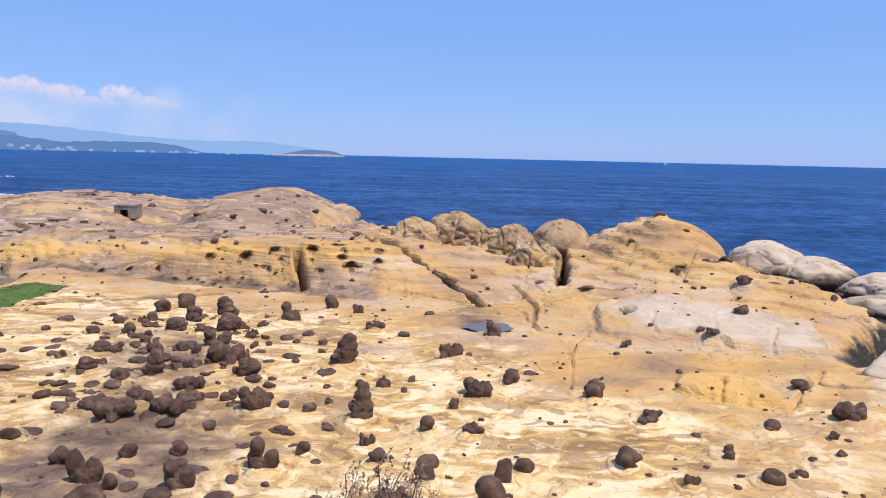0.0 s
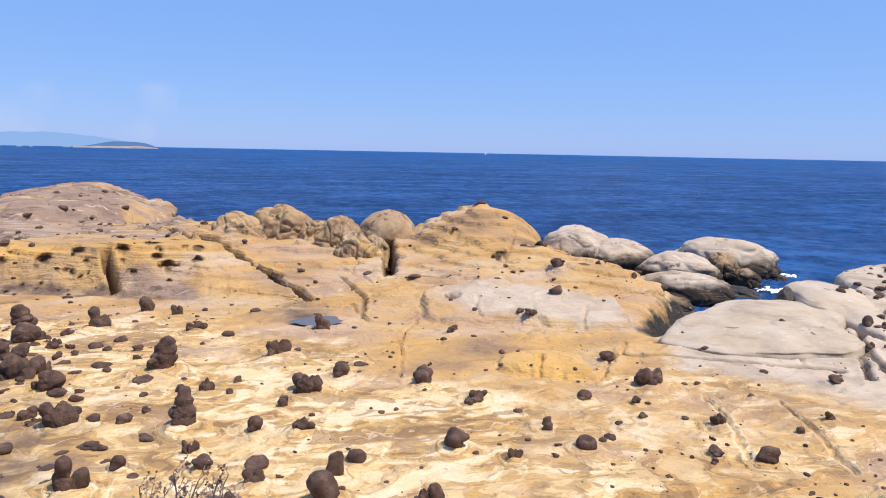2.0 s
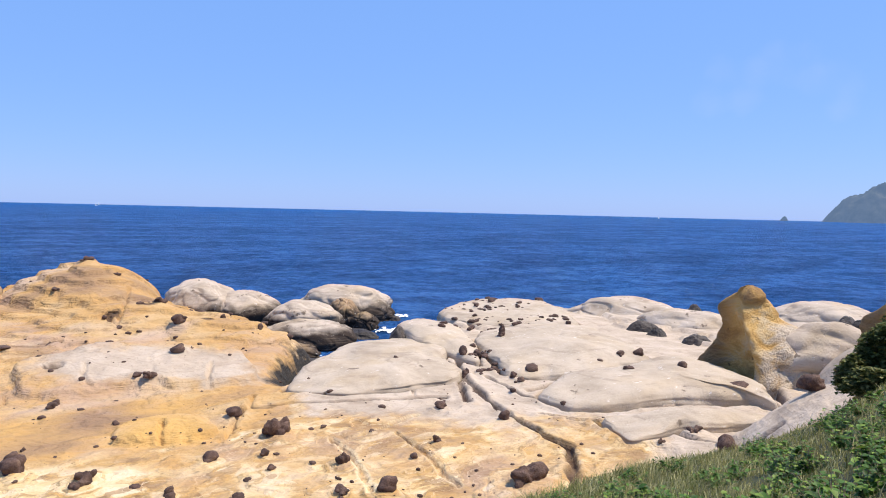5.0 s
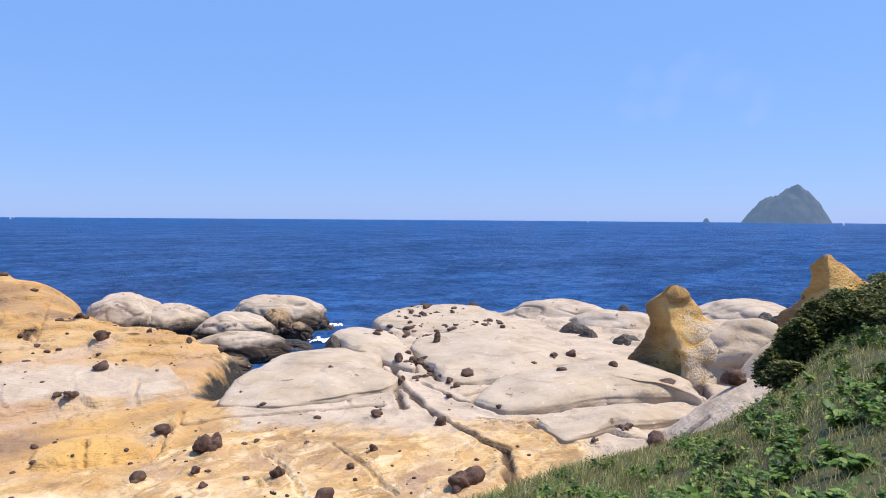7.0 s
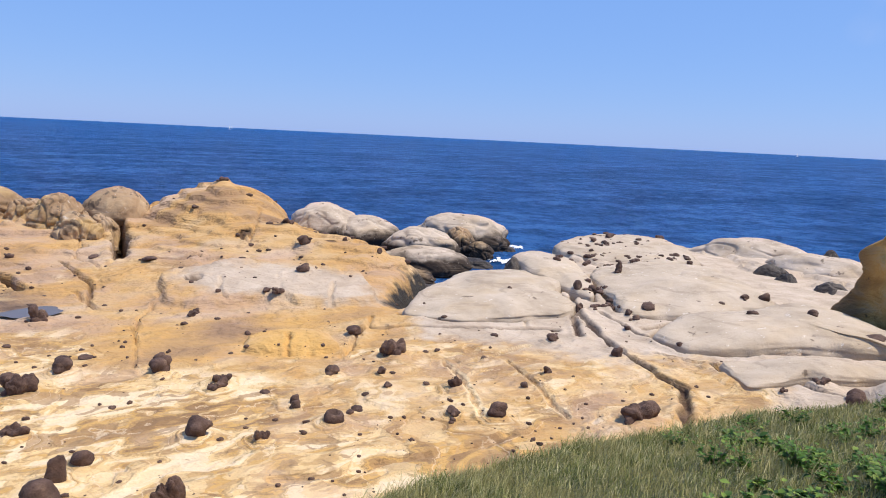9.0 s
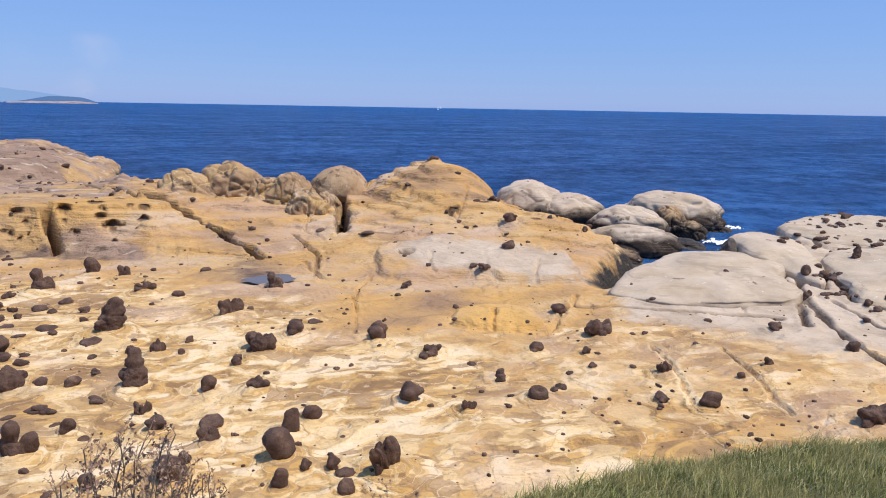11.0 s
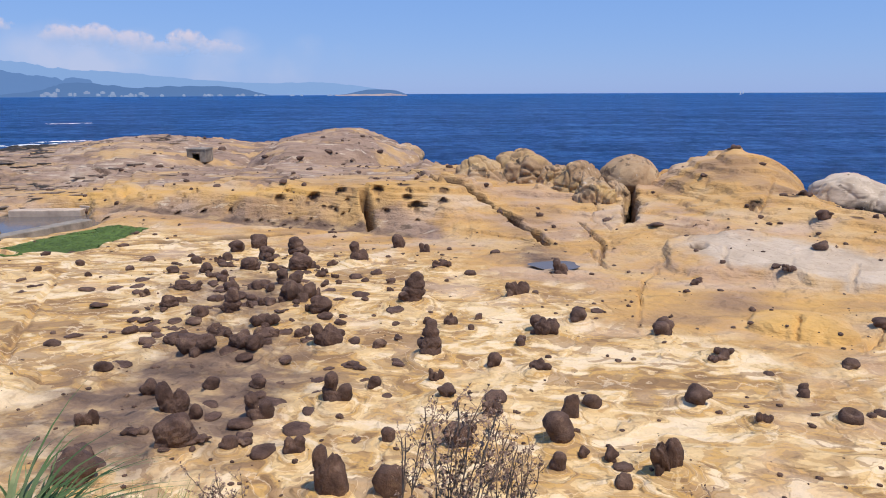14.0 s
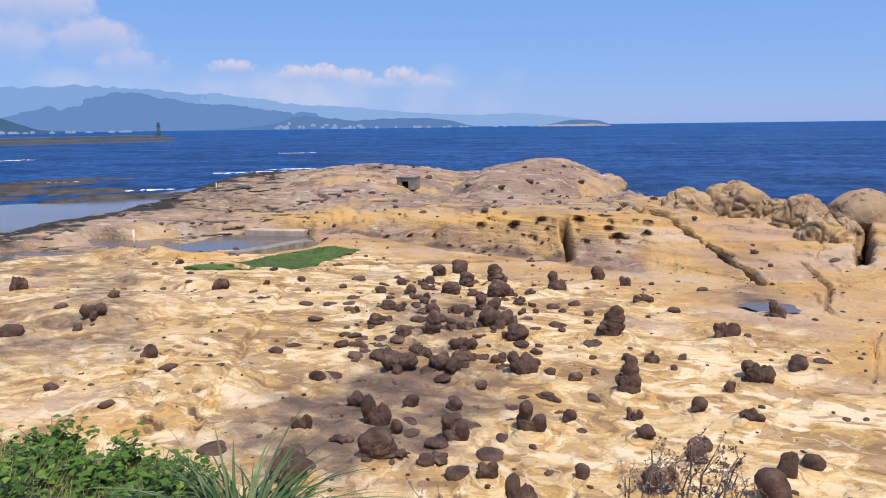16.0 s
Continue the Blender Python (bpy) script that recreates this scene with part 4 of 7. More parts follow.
# on the ridge
STONES += [
    (17.68, 58.48, 1.07, 0.44, "cluster"),
    (11.86, 45.18, 0.71, 0.41, "cluster"),
    (19.34, 44.69, 0.76, 0.50, "single"),
    (19.67, 48.87, 1.04, 0.46, "cluster"),
    (23.55, 42.08, 0.42, 0.50, "single"),
    (22.18, 44.62, 0.38, 0.36, "single"),
    (9.44, 45.46, 0.84, 0.27, "dome"),
    (16.83, 38.98, 0.72, 0.44, "single"),
    (14.15, 36.28, 0.89, 0.35, "cluster"),
    (13.72, 36.77, 0.53, 0.30, "single"),
    (14.22, 53.74, 0.53, 0.32, "single"),
    (9.61, 35.78, 0.36, 0.28, "single"),
    (6.76, 48.67, 0.69, 0.29, "dome"),
    (-5.38, 64.37, 0.72, 0.37, "single"),
    (15.19, 29.05, 0.64, 0.46, "single"),
    (15.27, 25.59, 1.14, 0.66, "cluster"),
    (-0.72, 41.53, 0.60, 0.25, "dome"),
    (-1.94, 36.34, 0.63, 0.22, "dome"),
]
# on the far platform
STONES += [
    (-24.35, 82.07, 0.96, 0.49, "single"),
    (-21.75, 85.47, 0.86, 0.38, "dome"),
    (-30.36, 87.01, 0.90, 0.46, "single"),
    (-16.40, 90.46, 1.01, 0.53, "single"),
    (-19.72, 95.97, 0.68, 0.35, "single"),
    (-25.32, 96.39, 0.83, 0.36, "dome"),
    (-44.71, 87.91, 1.10, 0.43, "dome"),
    (-19.17, 59.20, 0.79, 0.36, "dome"),
    (-25.28, 59.63, 0.73, 0.28, "dome"),
    (-14.59, 68.26, 0.68, 0.30, "dome"),
    (-19.91, 70.02, 0.71, 0.32, "dome"),
    (-30.10, 191.64, 1.59, 1.11, "single"),
    (-11.54, 141.76, 1.34, 0.82, "single"),
    (-42.77, 103.86, 1.26, 0.57, "dome"),
    (-1.73, 55.41, 0.52, 0.32, "single"),
    (-7.58, 59.46, 0.65, 0.30, "dome"),
    (-34.21, 72.72, 0.79, 0.35, "dome"),
]


def along(x, y, line):
    """Distance to a broken line on plan."""
    best = np.full(x.shape, 1e9)
    for (ax, ay), (bx, by) in zip(line[:-1], line[1:]):
        ux, uy = bx - ax, by - ay
        s = np.clip(((x - ax) * ux + (y - ay) * uy) / (ux * ux + uy * uy), 0, 1)
        best = np.minimum(best, np.hypot(x - ax - s * ux, y - ay - s * uy))
    return best


def skirts(x, y):
    """Worn sandstone that still clings round the foot of each concretion."""
    up = np.zeros_like(x)
    for px, py, w, h, form in STONES:
        near = np.flatnonzero((np.abs(x - px) < 2 * w) & (np.abs(y - py) < 2.4 * w))
        if len(near):
            dx, dy = x[near] - px, y[near] - py
            r = np.hypot(dx + 0.5 * w * fbm(dx / w * 1.5 + px, dy / w * 1.5, 2, 71), 0.8 * dy + 0.5 * w * fbm(dx / w * 1.5, dy / w * 1.5 + py, 2, 72)) / w
            up[near] = np.maximum(up[near], (0.30 * min(w, 1.0) if form != "dome" else 0.1) * np.exp(-((r / 0.78) ** 2)))
    return up


def surface(x, y):
    """Height of the ground with cracks and pits."""
    x, y = np.atleast_1d(np.asarray(x, float)), np.atleast_1d(np.asarray(y, float))
    z = land(x, y)
    wx, wy = x + 0.5 * fbm(x / 0.9, y / 0.9, 3, 41), y + 0.5 * fbm(x / 0.9, y / 0.9, 3, 42)
    for line, width, depth in CRACKS:
        r = along(wx, wy, line)
        z = z - depth * np.exp(-((r / (0.5 * width)) ** 4)) + 0.22 * min(depth, 0.4) * np.exp(-(((r - width) / (0.5 * width)) ** 2))
    z = z + skirts(x, y)
    for px, py, pz, radius, depth in PITS:
        if math.hypot(px, py) > 44:
            continue
        near = (np.abs(x - px) < 2 * radius) & (np.abs(y - py) < 2 * radius)
        r = np.sqrt((wx[near] - px) ** 2 + (wy[near] - py) ** 2 + (1.35 * (z[near] - pz)) ** 2) / radius
        z[near] -= 1.25 * depth * np.exp(-(r ** 4)) - 0.12 * radius * np.exp(-(((r - 1.3) / 0.3) ** 2))
    return z


def ground_at(x, y):
    return float(surface(x, y)[0])


# ---- ground: one sheet round the lookout, finer where it is near ----
def build_ground():
    az = np.concatenate([np.arange(-180, -62, 3.0), np.arange(-62, 88, 0.16), np.arange(88, 180, 3.0)])
    d = np.concatenate([np.linspace(0.0, 12, 50, endpoint=False), 12 * np.exp(np.linspace(0, math.log(44 / 12), 300, endpoint=False)), np.linspace(44, 62, 150, endpoint=False), np.linspace(62, 75, 44, endpoint=False), 75 * np.exp(np.linspace(0, math.log(205 / 75), 190, endpoint=False)), 205 * np.exp(np.linspace(0, math.log(330 / 205), 20)), [600, 1500, 4500]])
    A, D = np.meshgrid(np.radians(az), d)
    x, y = (D * np.sin(A)).ravel(), (D * np.cos(A)).ravel()
    z = surface(x, y)
    z[np.hypot(x, y) > 340] = -14.0
    # hollows eaten into the face of the scarp and the ridge
    far_x, far_y = x.copy(), y.copy()
    for px, py, pz, radius, depth in PITS:
        if math.hypot(px, py) > 44:
            near = np.flatnonzero((np.abs(x - px) < 2 * radius) & (np.abs(y - py) < 2 * radius))
            wob = 0.35 * radius * fbm(x[near] / radius, y[near] / radius, 2, 77)
            r = (np.sqrt((x[near] - px) ** 2 + (y[near] - py) ** 2 + (1.2 * (z[near] - pz)) ** 2) + wob) / radius
            push = 1.5 * depth * np.exp(-(r ** 4)) / np.hypot(px, py)
            far_x[near] += px * push
            far_y[near] += py * push
    faces = grid_faces(len(d), len(az), True)
    ob = sheet("ground", np.stack([far_x, far_y, z], 1), faces, M_GROUND)
    _, beds, ledges, rim = land(x, y, True)
    beds = beds + 14 * skirts(x, y)
    deg, dist = np.degrees(np.arctan2(x, y)), np.hypot(x, y)
    soft = fbm(x / 4, y / 4, 4, 51)
    rd = np.interp(deg, RISE_AZ, RISE_D)
    # zones of stone: pale, ochre, brown
    pale = ease(30.5, 34, deg + 3 * soft) * ease(29, 36, dist + 6 * soft - 0.06 * (deg - 45) * 0)
    pale = np.maximum(pale, 0.95 * np.exp(-(((deg - 21.5) / 8.5) ** 4)) * np.exp(-(((dist - 41.3 + 0.12 * (deg - 21)) / 2.6) ** 4)))
    pale = np.maximum(pale, 0.5 * ease(-20, -30, deg) * ease(60, 75, dist) * (0.5 + 1.6 * soft))
    pale = np.maximum(pale, 0.95 * ease(58, 64, deg) * ease(17, 22, dist))
    ochre = ease(rd - 14, rd - 3, dist + 8 * soft) * (1 - 0.9 * ease(30, 36, deg))
    ochre = ochre * (0.95 + 1.0 * soft)
    ochre = np.maximum(ochre, 0.47 * ease(16, 24, deg) * ease(37, 33, dist) * ease(19, 23, dist))
    ochre = ochre + 0.5 * np.exp(-(((dist - rd - 3.5) / 3.0) ** 2)) * ease(-3, -7, deg)
    cx, cy = polar(-25, 24)
    brown = 0.85 * np.exp(-(((x - cx) / 4.6) ** 2 + ((y - cy) / 5) ** 2)) + 0.68 * np.exp(-(((deg + 22) / 6.5) ** 2 + ((dist - 35) / 6) ** 2))
    ochre = np.maximum(ochre, 1.05 * np.exp(-(((deg - 16) / 9.5) ** 4 + ((dist - 34.5) / 6.5) ** 4)))
    brown = np.maximum(brown, 0.6 * ease(-31, -38, deg) * ease(76, 100, dist) * (0.85 + 1.6 * soft))
    brown = np.maximum(brown, 0.8 * np.exp(-(((deg - 2.2) / 2.6) ** 2 + ((dist - 41.5) / 3.0) ** 2)))
    brown = np.maximum(brown, 0.8 * ease(rd - 1.2, rd - 0.2, dist) * ease(rd + 1.0, rd + 0.2, dist) * ease(-6, -9, deg) * ease(-33, -28, deg))
    brown = np.maximum(brown, 1.0 * np.exp(-(((x + 11.0) / 4.6) ** 2 + ((y - 19.0) / 4.2) ** 2)))
    brown = np.maximum(brown, 0.62 * ease(-42, -47, deg) * ease(27, 34, dist) * ease(70, 60, dist) * (0.8 + 2.0 * soft))
    wet = ease(SEA + 1.5, SEA + 0.5, z + 0.8 * soft)
    wet = np.maximum(wet, 0.95 * ease(0, 1, (dist + 22 * soft - np.interp(deg, COAST_AZ, COAST_D) + 34) / 14) * ease(-31, -35, deg))
    wet = np.maximum(wet, 0.9 * np.exp(-(((deg - 30.8 - 0.25 * (dist - 38)) / 1.9) ** 2)) * ease(37, 41, dist))
    crevice_shade, cream = 0.8 * rim * ease(35, 37, deg) * np.clip(0.7 + 3.5 * soft, 0, 1), 0 * x
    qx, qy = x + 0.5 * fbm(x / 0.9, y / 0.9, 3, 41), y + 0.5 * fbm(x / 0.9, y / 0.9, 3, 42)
    # paint the shade of clefts and joints as a dark line
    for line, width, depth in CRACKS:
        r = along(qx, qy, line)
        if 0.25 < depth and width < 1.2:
            crevice_shade = np.maximum(crevice_shade, 0.95 * np.exp(-((r / (0.62 * width)) ** 4)) * np.clip(0.9 + 2 * soft, 0.3, 1))
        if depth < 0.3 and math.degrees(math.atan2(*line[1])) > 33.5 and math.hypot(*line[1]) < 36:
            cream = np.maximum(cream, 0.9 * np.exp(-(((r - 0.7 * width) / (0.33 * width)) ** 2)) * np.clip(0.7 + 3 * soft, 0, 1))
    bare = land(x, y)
    # and the shade in the hollows as dark spots
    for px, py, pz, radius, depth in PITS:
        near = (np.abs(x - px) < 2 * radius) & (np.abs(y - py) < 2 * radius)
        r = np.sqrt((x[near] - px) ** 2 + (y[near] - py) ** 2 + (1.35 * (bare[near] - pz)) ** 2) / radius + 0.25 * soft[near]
        crevice_shade[near] = np.maximum(crevice_shade[near], np.clip(5.4 - 5.5 * r, 0, 0.82))
    colour = np.clip(np.stack([pale, ochre, brown * np.interp(dist, [44, 50], [1, 1.0]), wet * np.interp(deg, [-45, -30], [0.85, 1])], 1), 0, 1).astype(np.float32)
    # the platform and the foot of the scarp are pinkish grey, the scarp's brow orange
    back = dist - rd - np.interp(deg, RISE_AZ, RISE_W)
    mauve = ease(2, 9, back + 9 * soft) * ease(-3, -8, deg) * ease(-56, -42, deg)
    mauve = np.maximum(mauve, 0.95 * ease(rd - 1, rd + 0.4, dist + 1.5 * soft) * ease(rd + 2.9, rd + 1.7, dist + 1.5 * soft) * ease(-3, -7, deg) * ease(-40, -33, deg))
    mauve = np.maximum(mauve, 0.8 * ease(-31, -38, deg) * ease(66, 76, dist))
    mauve = 0.88 * mauve
    orange = 0.95 * np.exp(-(((back - 0.4 + 3 * soft) / 2.6) ** 2)) * ease(-3, -7, deg) * ease(-39, -34, deg) * np.clip(0.85 + 2.0 * soft, 0, 1)
    orange = np.maximum(orange, 0.7 * np.exp(-(((deg + 31) / 4) ** 2 + ((dist - 84) / 5) ** 2)) * np.clip(0.7 + 2.5 * soft, 0, 1))
    orange = np.maximum(orange, 0.75 * np.exp(-(((deg + 40) / 3.4) ** 4 + ((dist - 60) / 3.4) ** 4)))
    orange = np.maximum(orange, 0.55 * np.exp(-(((deg - 18) / 8) ** 4 + ((dist - 34) / 3.0) ** 4)) * np.clip(0.6 + 3 * soft, 0, 1))
    orange = np.maximum(orange, 0.9 * np.exp(-(((deg - 22.5) / 3.8) ** 4 + ((dist - 31.3) / 2.0) ** 4)))
    pale = pale * (1 - np.clip(orange, 0, 1))
    colour[:, 0] = np.clip(pale, 0, 1)
    layer = ob.data.color_attributes.new("zone", "FLOAT_COLOR", "POINT")
    layer.data.foreach_set("color", colour.ravel())
    layer = ob.data.color_attributes.new("tint", "FLOAT_COLOR", "POINT")
    layer.data.foreach_set("color", np.clip(np.stack([mauve, cream, orange, 0 * cream + 1], 1), 0, 1).astype(np.float32).ravel())
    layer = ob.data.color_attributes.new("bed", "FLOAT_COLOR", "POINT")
    layer.data.foreach_set("color", np.stack([beds, ledges, crevice_shade, 0 * beds + 1], 1).astype(np.float32).ravel())
    # soil under the grass
    ob.data.materials.append(M_SOIL)
    centre = (faces[:, 0])
    on_bank = (bank_here(x[centre], y[centre]) > -0.4)
    ob.data.polygons.foreach_set("material_index", on_bank.astype(np.int32))
    ob.data.update()
    return tagged(ob, "wave-cut sandstone shelf, ochre and cream, with joints and pitted ledges", "ground", kind="structure")


build_ground()


# ---- sea ----
def build_sea():
    d = 30 * np.exp(np.linspace(0, math.log(4980 / 30), 60))
    az = np.radians(np.arange(-180, 180, 2.0))
    A, D = np.meshgrid(az, d)
    verts = np.stack([D * np.sin(A), D * np.cos(A), np.full_like(A, SEA)], -1).reshape(-1, 3)
    ob = sheet("water", verts, grid_faces(len(d), len(az), True), M_SEA)
    tagged(ob, "deep blue sea with small wind waves", "sea", kind="structure")


build_sea()


# ---- boulders ----
def lumpy(seed, subdiv=4, rough=0.22, size=0.9, fine=0.05, flat=0.35, cut=0.05):
    """A weathered round rock about the origin, one across, its foot below zero."""
    bm = bmesh.new()
    bmesh.ops.create_icosphere(bm, subdivisions=subdiv, radius=0.5)
    shift = Vector((seed * 3.7, seed * 1.9, seed * 2.3))
    for v in bm.verts:
        p = v.co.copy()
        ridge = 0.5 - abs(noise.noise(p * 3.1 + shift * 2))
        push = cut * ridge + rough * noise.noise(p * (1.6 / size) + shift) + fine * noise.noise(p * 6 + shift) + fine * 0.5 * noise.noise(p * 14 + shift)
        v.co = p * (1 + push * 2)
        if v.co.z < -flat:
            v.co.z = -flat + (v.co.z + flat) * 0.2
    return bm


def boulder(az, d, width, depth, top, foot, seed, label, material=None, under=0.1, lean=0.0, rough=0.13, crag=0.0):
    """A sea-worn whaleback: a smooth crown over an undercut, pitted foot."""
    bm = bmesh.new()
    bmesh.ops.create_icosphere(bm, subdivisions=6, radius=1.0)
    shift = Vector((seed * 3.7, seed * 1.9, seed * 2.3))
    for v in bm.verts:
        n = v.co.normalized()
        side = math.hypot(n.x, n.y)
        low = max(0.0, 0.12 - n.z)
        push = 1 + rough * 1.6 * noise.noise(n * 1.3 + shift) + rough * 0.7 * noise.noise(n * 2.9 + shift) + 0.012 * noise.noise(n * 9 + shift)
        gnaw = min(1.0, low * 3) * (0.10 * noise.noise(n * 4.5 + shift) + 0.06 * noise.noise(n * 10 + shift))
        crease = abs(noise.noise(n * 1.7 + shift * 2))
        push -= rough * 0.45 * max(0.0, 1 - crease / 0.16)
        if crag:
            near, second = noise.voronoi(n * 1.3 + shift)[0][:2]
            push += crag * (0.10 * noise.noise(n * 4 + shift) + 0.07 * noise.noise(n * 8 + shift) + 0.03 * noise.noise(n * 17 + shift) - 0.3 * max(0.0, 1 - (second - near) / 0.10))
        k = push + gnaw - under * min(1.0, low * 2.2)
        if n.z < 0 and side > 0.3:
            k = k / side
        z = math.copysign(abs(n.z) ** 0.9, n.z)
        v.co = Vector((0.5 * width * n.x * k + lean * max(0.0, z), 0.5 * depth * n.y * k, foot + (top - foot) * (0.3 + 0.7 * z * (1 + 0.5 * (push - 1)) if z > 0 else 0.3 + 0.3 * z)))
    ob = part("boulder", bm, material or (M_TAN if label.startswith(("tan", "mushroom", "rounded")) else M_BOULDER))
    x, y = polar(az, d)
    ob.matrix_world = pose(x, y, 0, 0, 0, -az)
    return tagged(ob, label, "boulder", "boulders along the shore")


TAN = "tan rounded sandstone boulder on the shore ledge"
PALE = "bleached pale sandstone boulder with a weed-dark foot in the sea"
# dark rocks added where clefts, caves and undercuts are black with shade and weed
DARK = "dark weed-covered rock in the cleft at the water's edge"
for row in (
    (1.0, 63.0, 6.4, 6.0, 4.45, -0.6, 1.1, TAN), (-2.3, 62.0, 5.2, 5.0, 4.0, -0.4, 2.2, TAN), (3.6, 61.0, 3.4, 4.0, 3.6, 0.0, 2.9, TAN),
    (5.5, 58.5, 4.0, 4.4, 4.0, 0.0, 3.4, TAN), (6.9, 55.5, 3.8, 5.0, 3.0, -1.0, 4.6, TAN), (8.3, 57.5, 2.8, 4.6, 2.7, -1.0, 33.1, TAN),
    (24.6, 77.0, 7.6, 6.0, 1.85, -2.6, 6.3, PALE), (27.6, 76.5, 8.6, 6.0, 0.72, -3.4, 7.7, PALE),
    (35.4, 78.0, 11.6, 7.0, 1.1, -3.6, 8.8, PALE), (32.4, 69.0, 7.6, 5.0, 0.68, -2.8, 9.2, PALE), (35.5, 72.5, 3.4, 3.4, 0.42, -3.2, 9.9, TAN), (37.2, 71.5, 3.2, 3.4, -0.75, -3.4, 11.5, TAN), (32.7, 62.0, 8.8, 4.6, -0.1, -3.2, 10.4, PALE), (31.7, 55.0, 4.4, 4.5, -0.85, -3.2, 32.4, TAN), (36.6, 66.5, 4.4, 3.0, -1.7, -3.4, 12.2, DARK),
    (33.8, 50.5, 4.6, 4.0, -1.1, -3.2, 13.7, DARK), (34.6, 44.5, 3.2, 3.4, -0.5, -2.4, 14.9, DARK), (39.6, 77.0, 1.6, 1.6, -2.0, -3.4, 34.3, DARK), (40.1, 49.9, 1.5, 2.2, 1.25, -1.6, 12.9, DARK), (41.0, 47.6, 1.2, 1.6, 0.35, -1.6, 36.4, DARK),
    (59.3, 62.0, 3.6, 2.6, 0.75, -3.0, 27.4, DARK), (60.4, 59.5, 2.4, 2.0, 0.35, -3.0, 27.9, DARK), (63.4, 57.0, 2.8, 2.2, 0.6, -2.0, 28.7, DARK), (65.0, 50.5, 2.2, 2.4, 0.75, -1.5, 29.1, DARK), (63.0, 73.0, 1.8, 1.6, 1.05, -2.0, 35.2, DARK), (74.3, 52.0, 2.4, 2.4, 3.3, 0.0, 30.2, DARK), (73.2, 56.0, 1.8, 2.4, 3.0, 0.0, 30.9, DARK),
    (58.4, 72.0, 12.0, 7.5, 1.5, -2.6, 14.2, PALE, None, 0.35, -1.2), (62.6, 66.0, 10.4, 6.5, 1.3, -2.4, 15.7, PALE, None, 0.3), (71.8, 60.0, 9.6, 6.5, 3.45, -0.6, 16.6, PALE),
    (-8.2, 113.0, 5.5, 5.5, 1.7, -2.0, 17.4, "rounded rock at the foot of the far hill"), (-10.2, 110.0, 4.0, 4.0, 2.7, -0.5, 18.4, "rounded rock at the foot of the far hill"),
):
    boulder(*row[:8], M_REEF if row[7] == DARK else None, *(row[9:] or (0.1, 0.0, 0.15 if row[7] == TAN else 0.12, 0.42 if row[7] == TAN else 0.1)))
boulder(9.4, 61.5, 5.2, 5.0, 4.4, 0.4, 5.1, "mushroom-capped tan sandstone boulder above a dark cleft", None, 0.5, 0, 0.06)
boulder(71.6, 47.5, 8.4, 6.0, 3.5, -0.6, 23.8, "pale rock shoulder beside the ochre spire", M_BOULDER, 0.1)


# ---- pale slabs: worn blocks of one bed, parted by seams ----
def ringed(corners, count, round_=1.0):
    """A closed line through corners on plan, straight or smooth."""
    out, k = [], len(corners)
    for i in range(k):
        p0, p1, p2, p3 = (Vector(corners[(i + o) % k]) for o in (-1, 0, 1, 2))
        for j in range(count):
            u = j / count
            curve = 0.5 * (2 * p1 + (p2 - p0) * u + (2 * p0 - 5 * p1 + 4 * p2 - p3) * u * u + (3 * p1 - p0 - 3 * p2 + p3) * u ** 3)
            out.append(p1.lerp(p2, u).lerp(curve, round_))
    return out


SLAB_TOPS = []


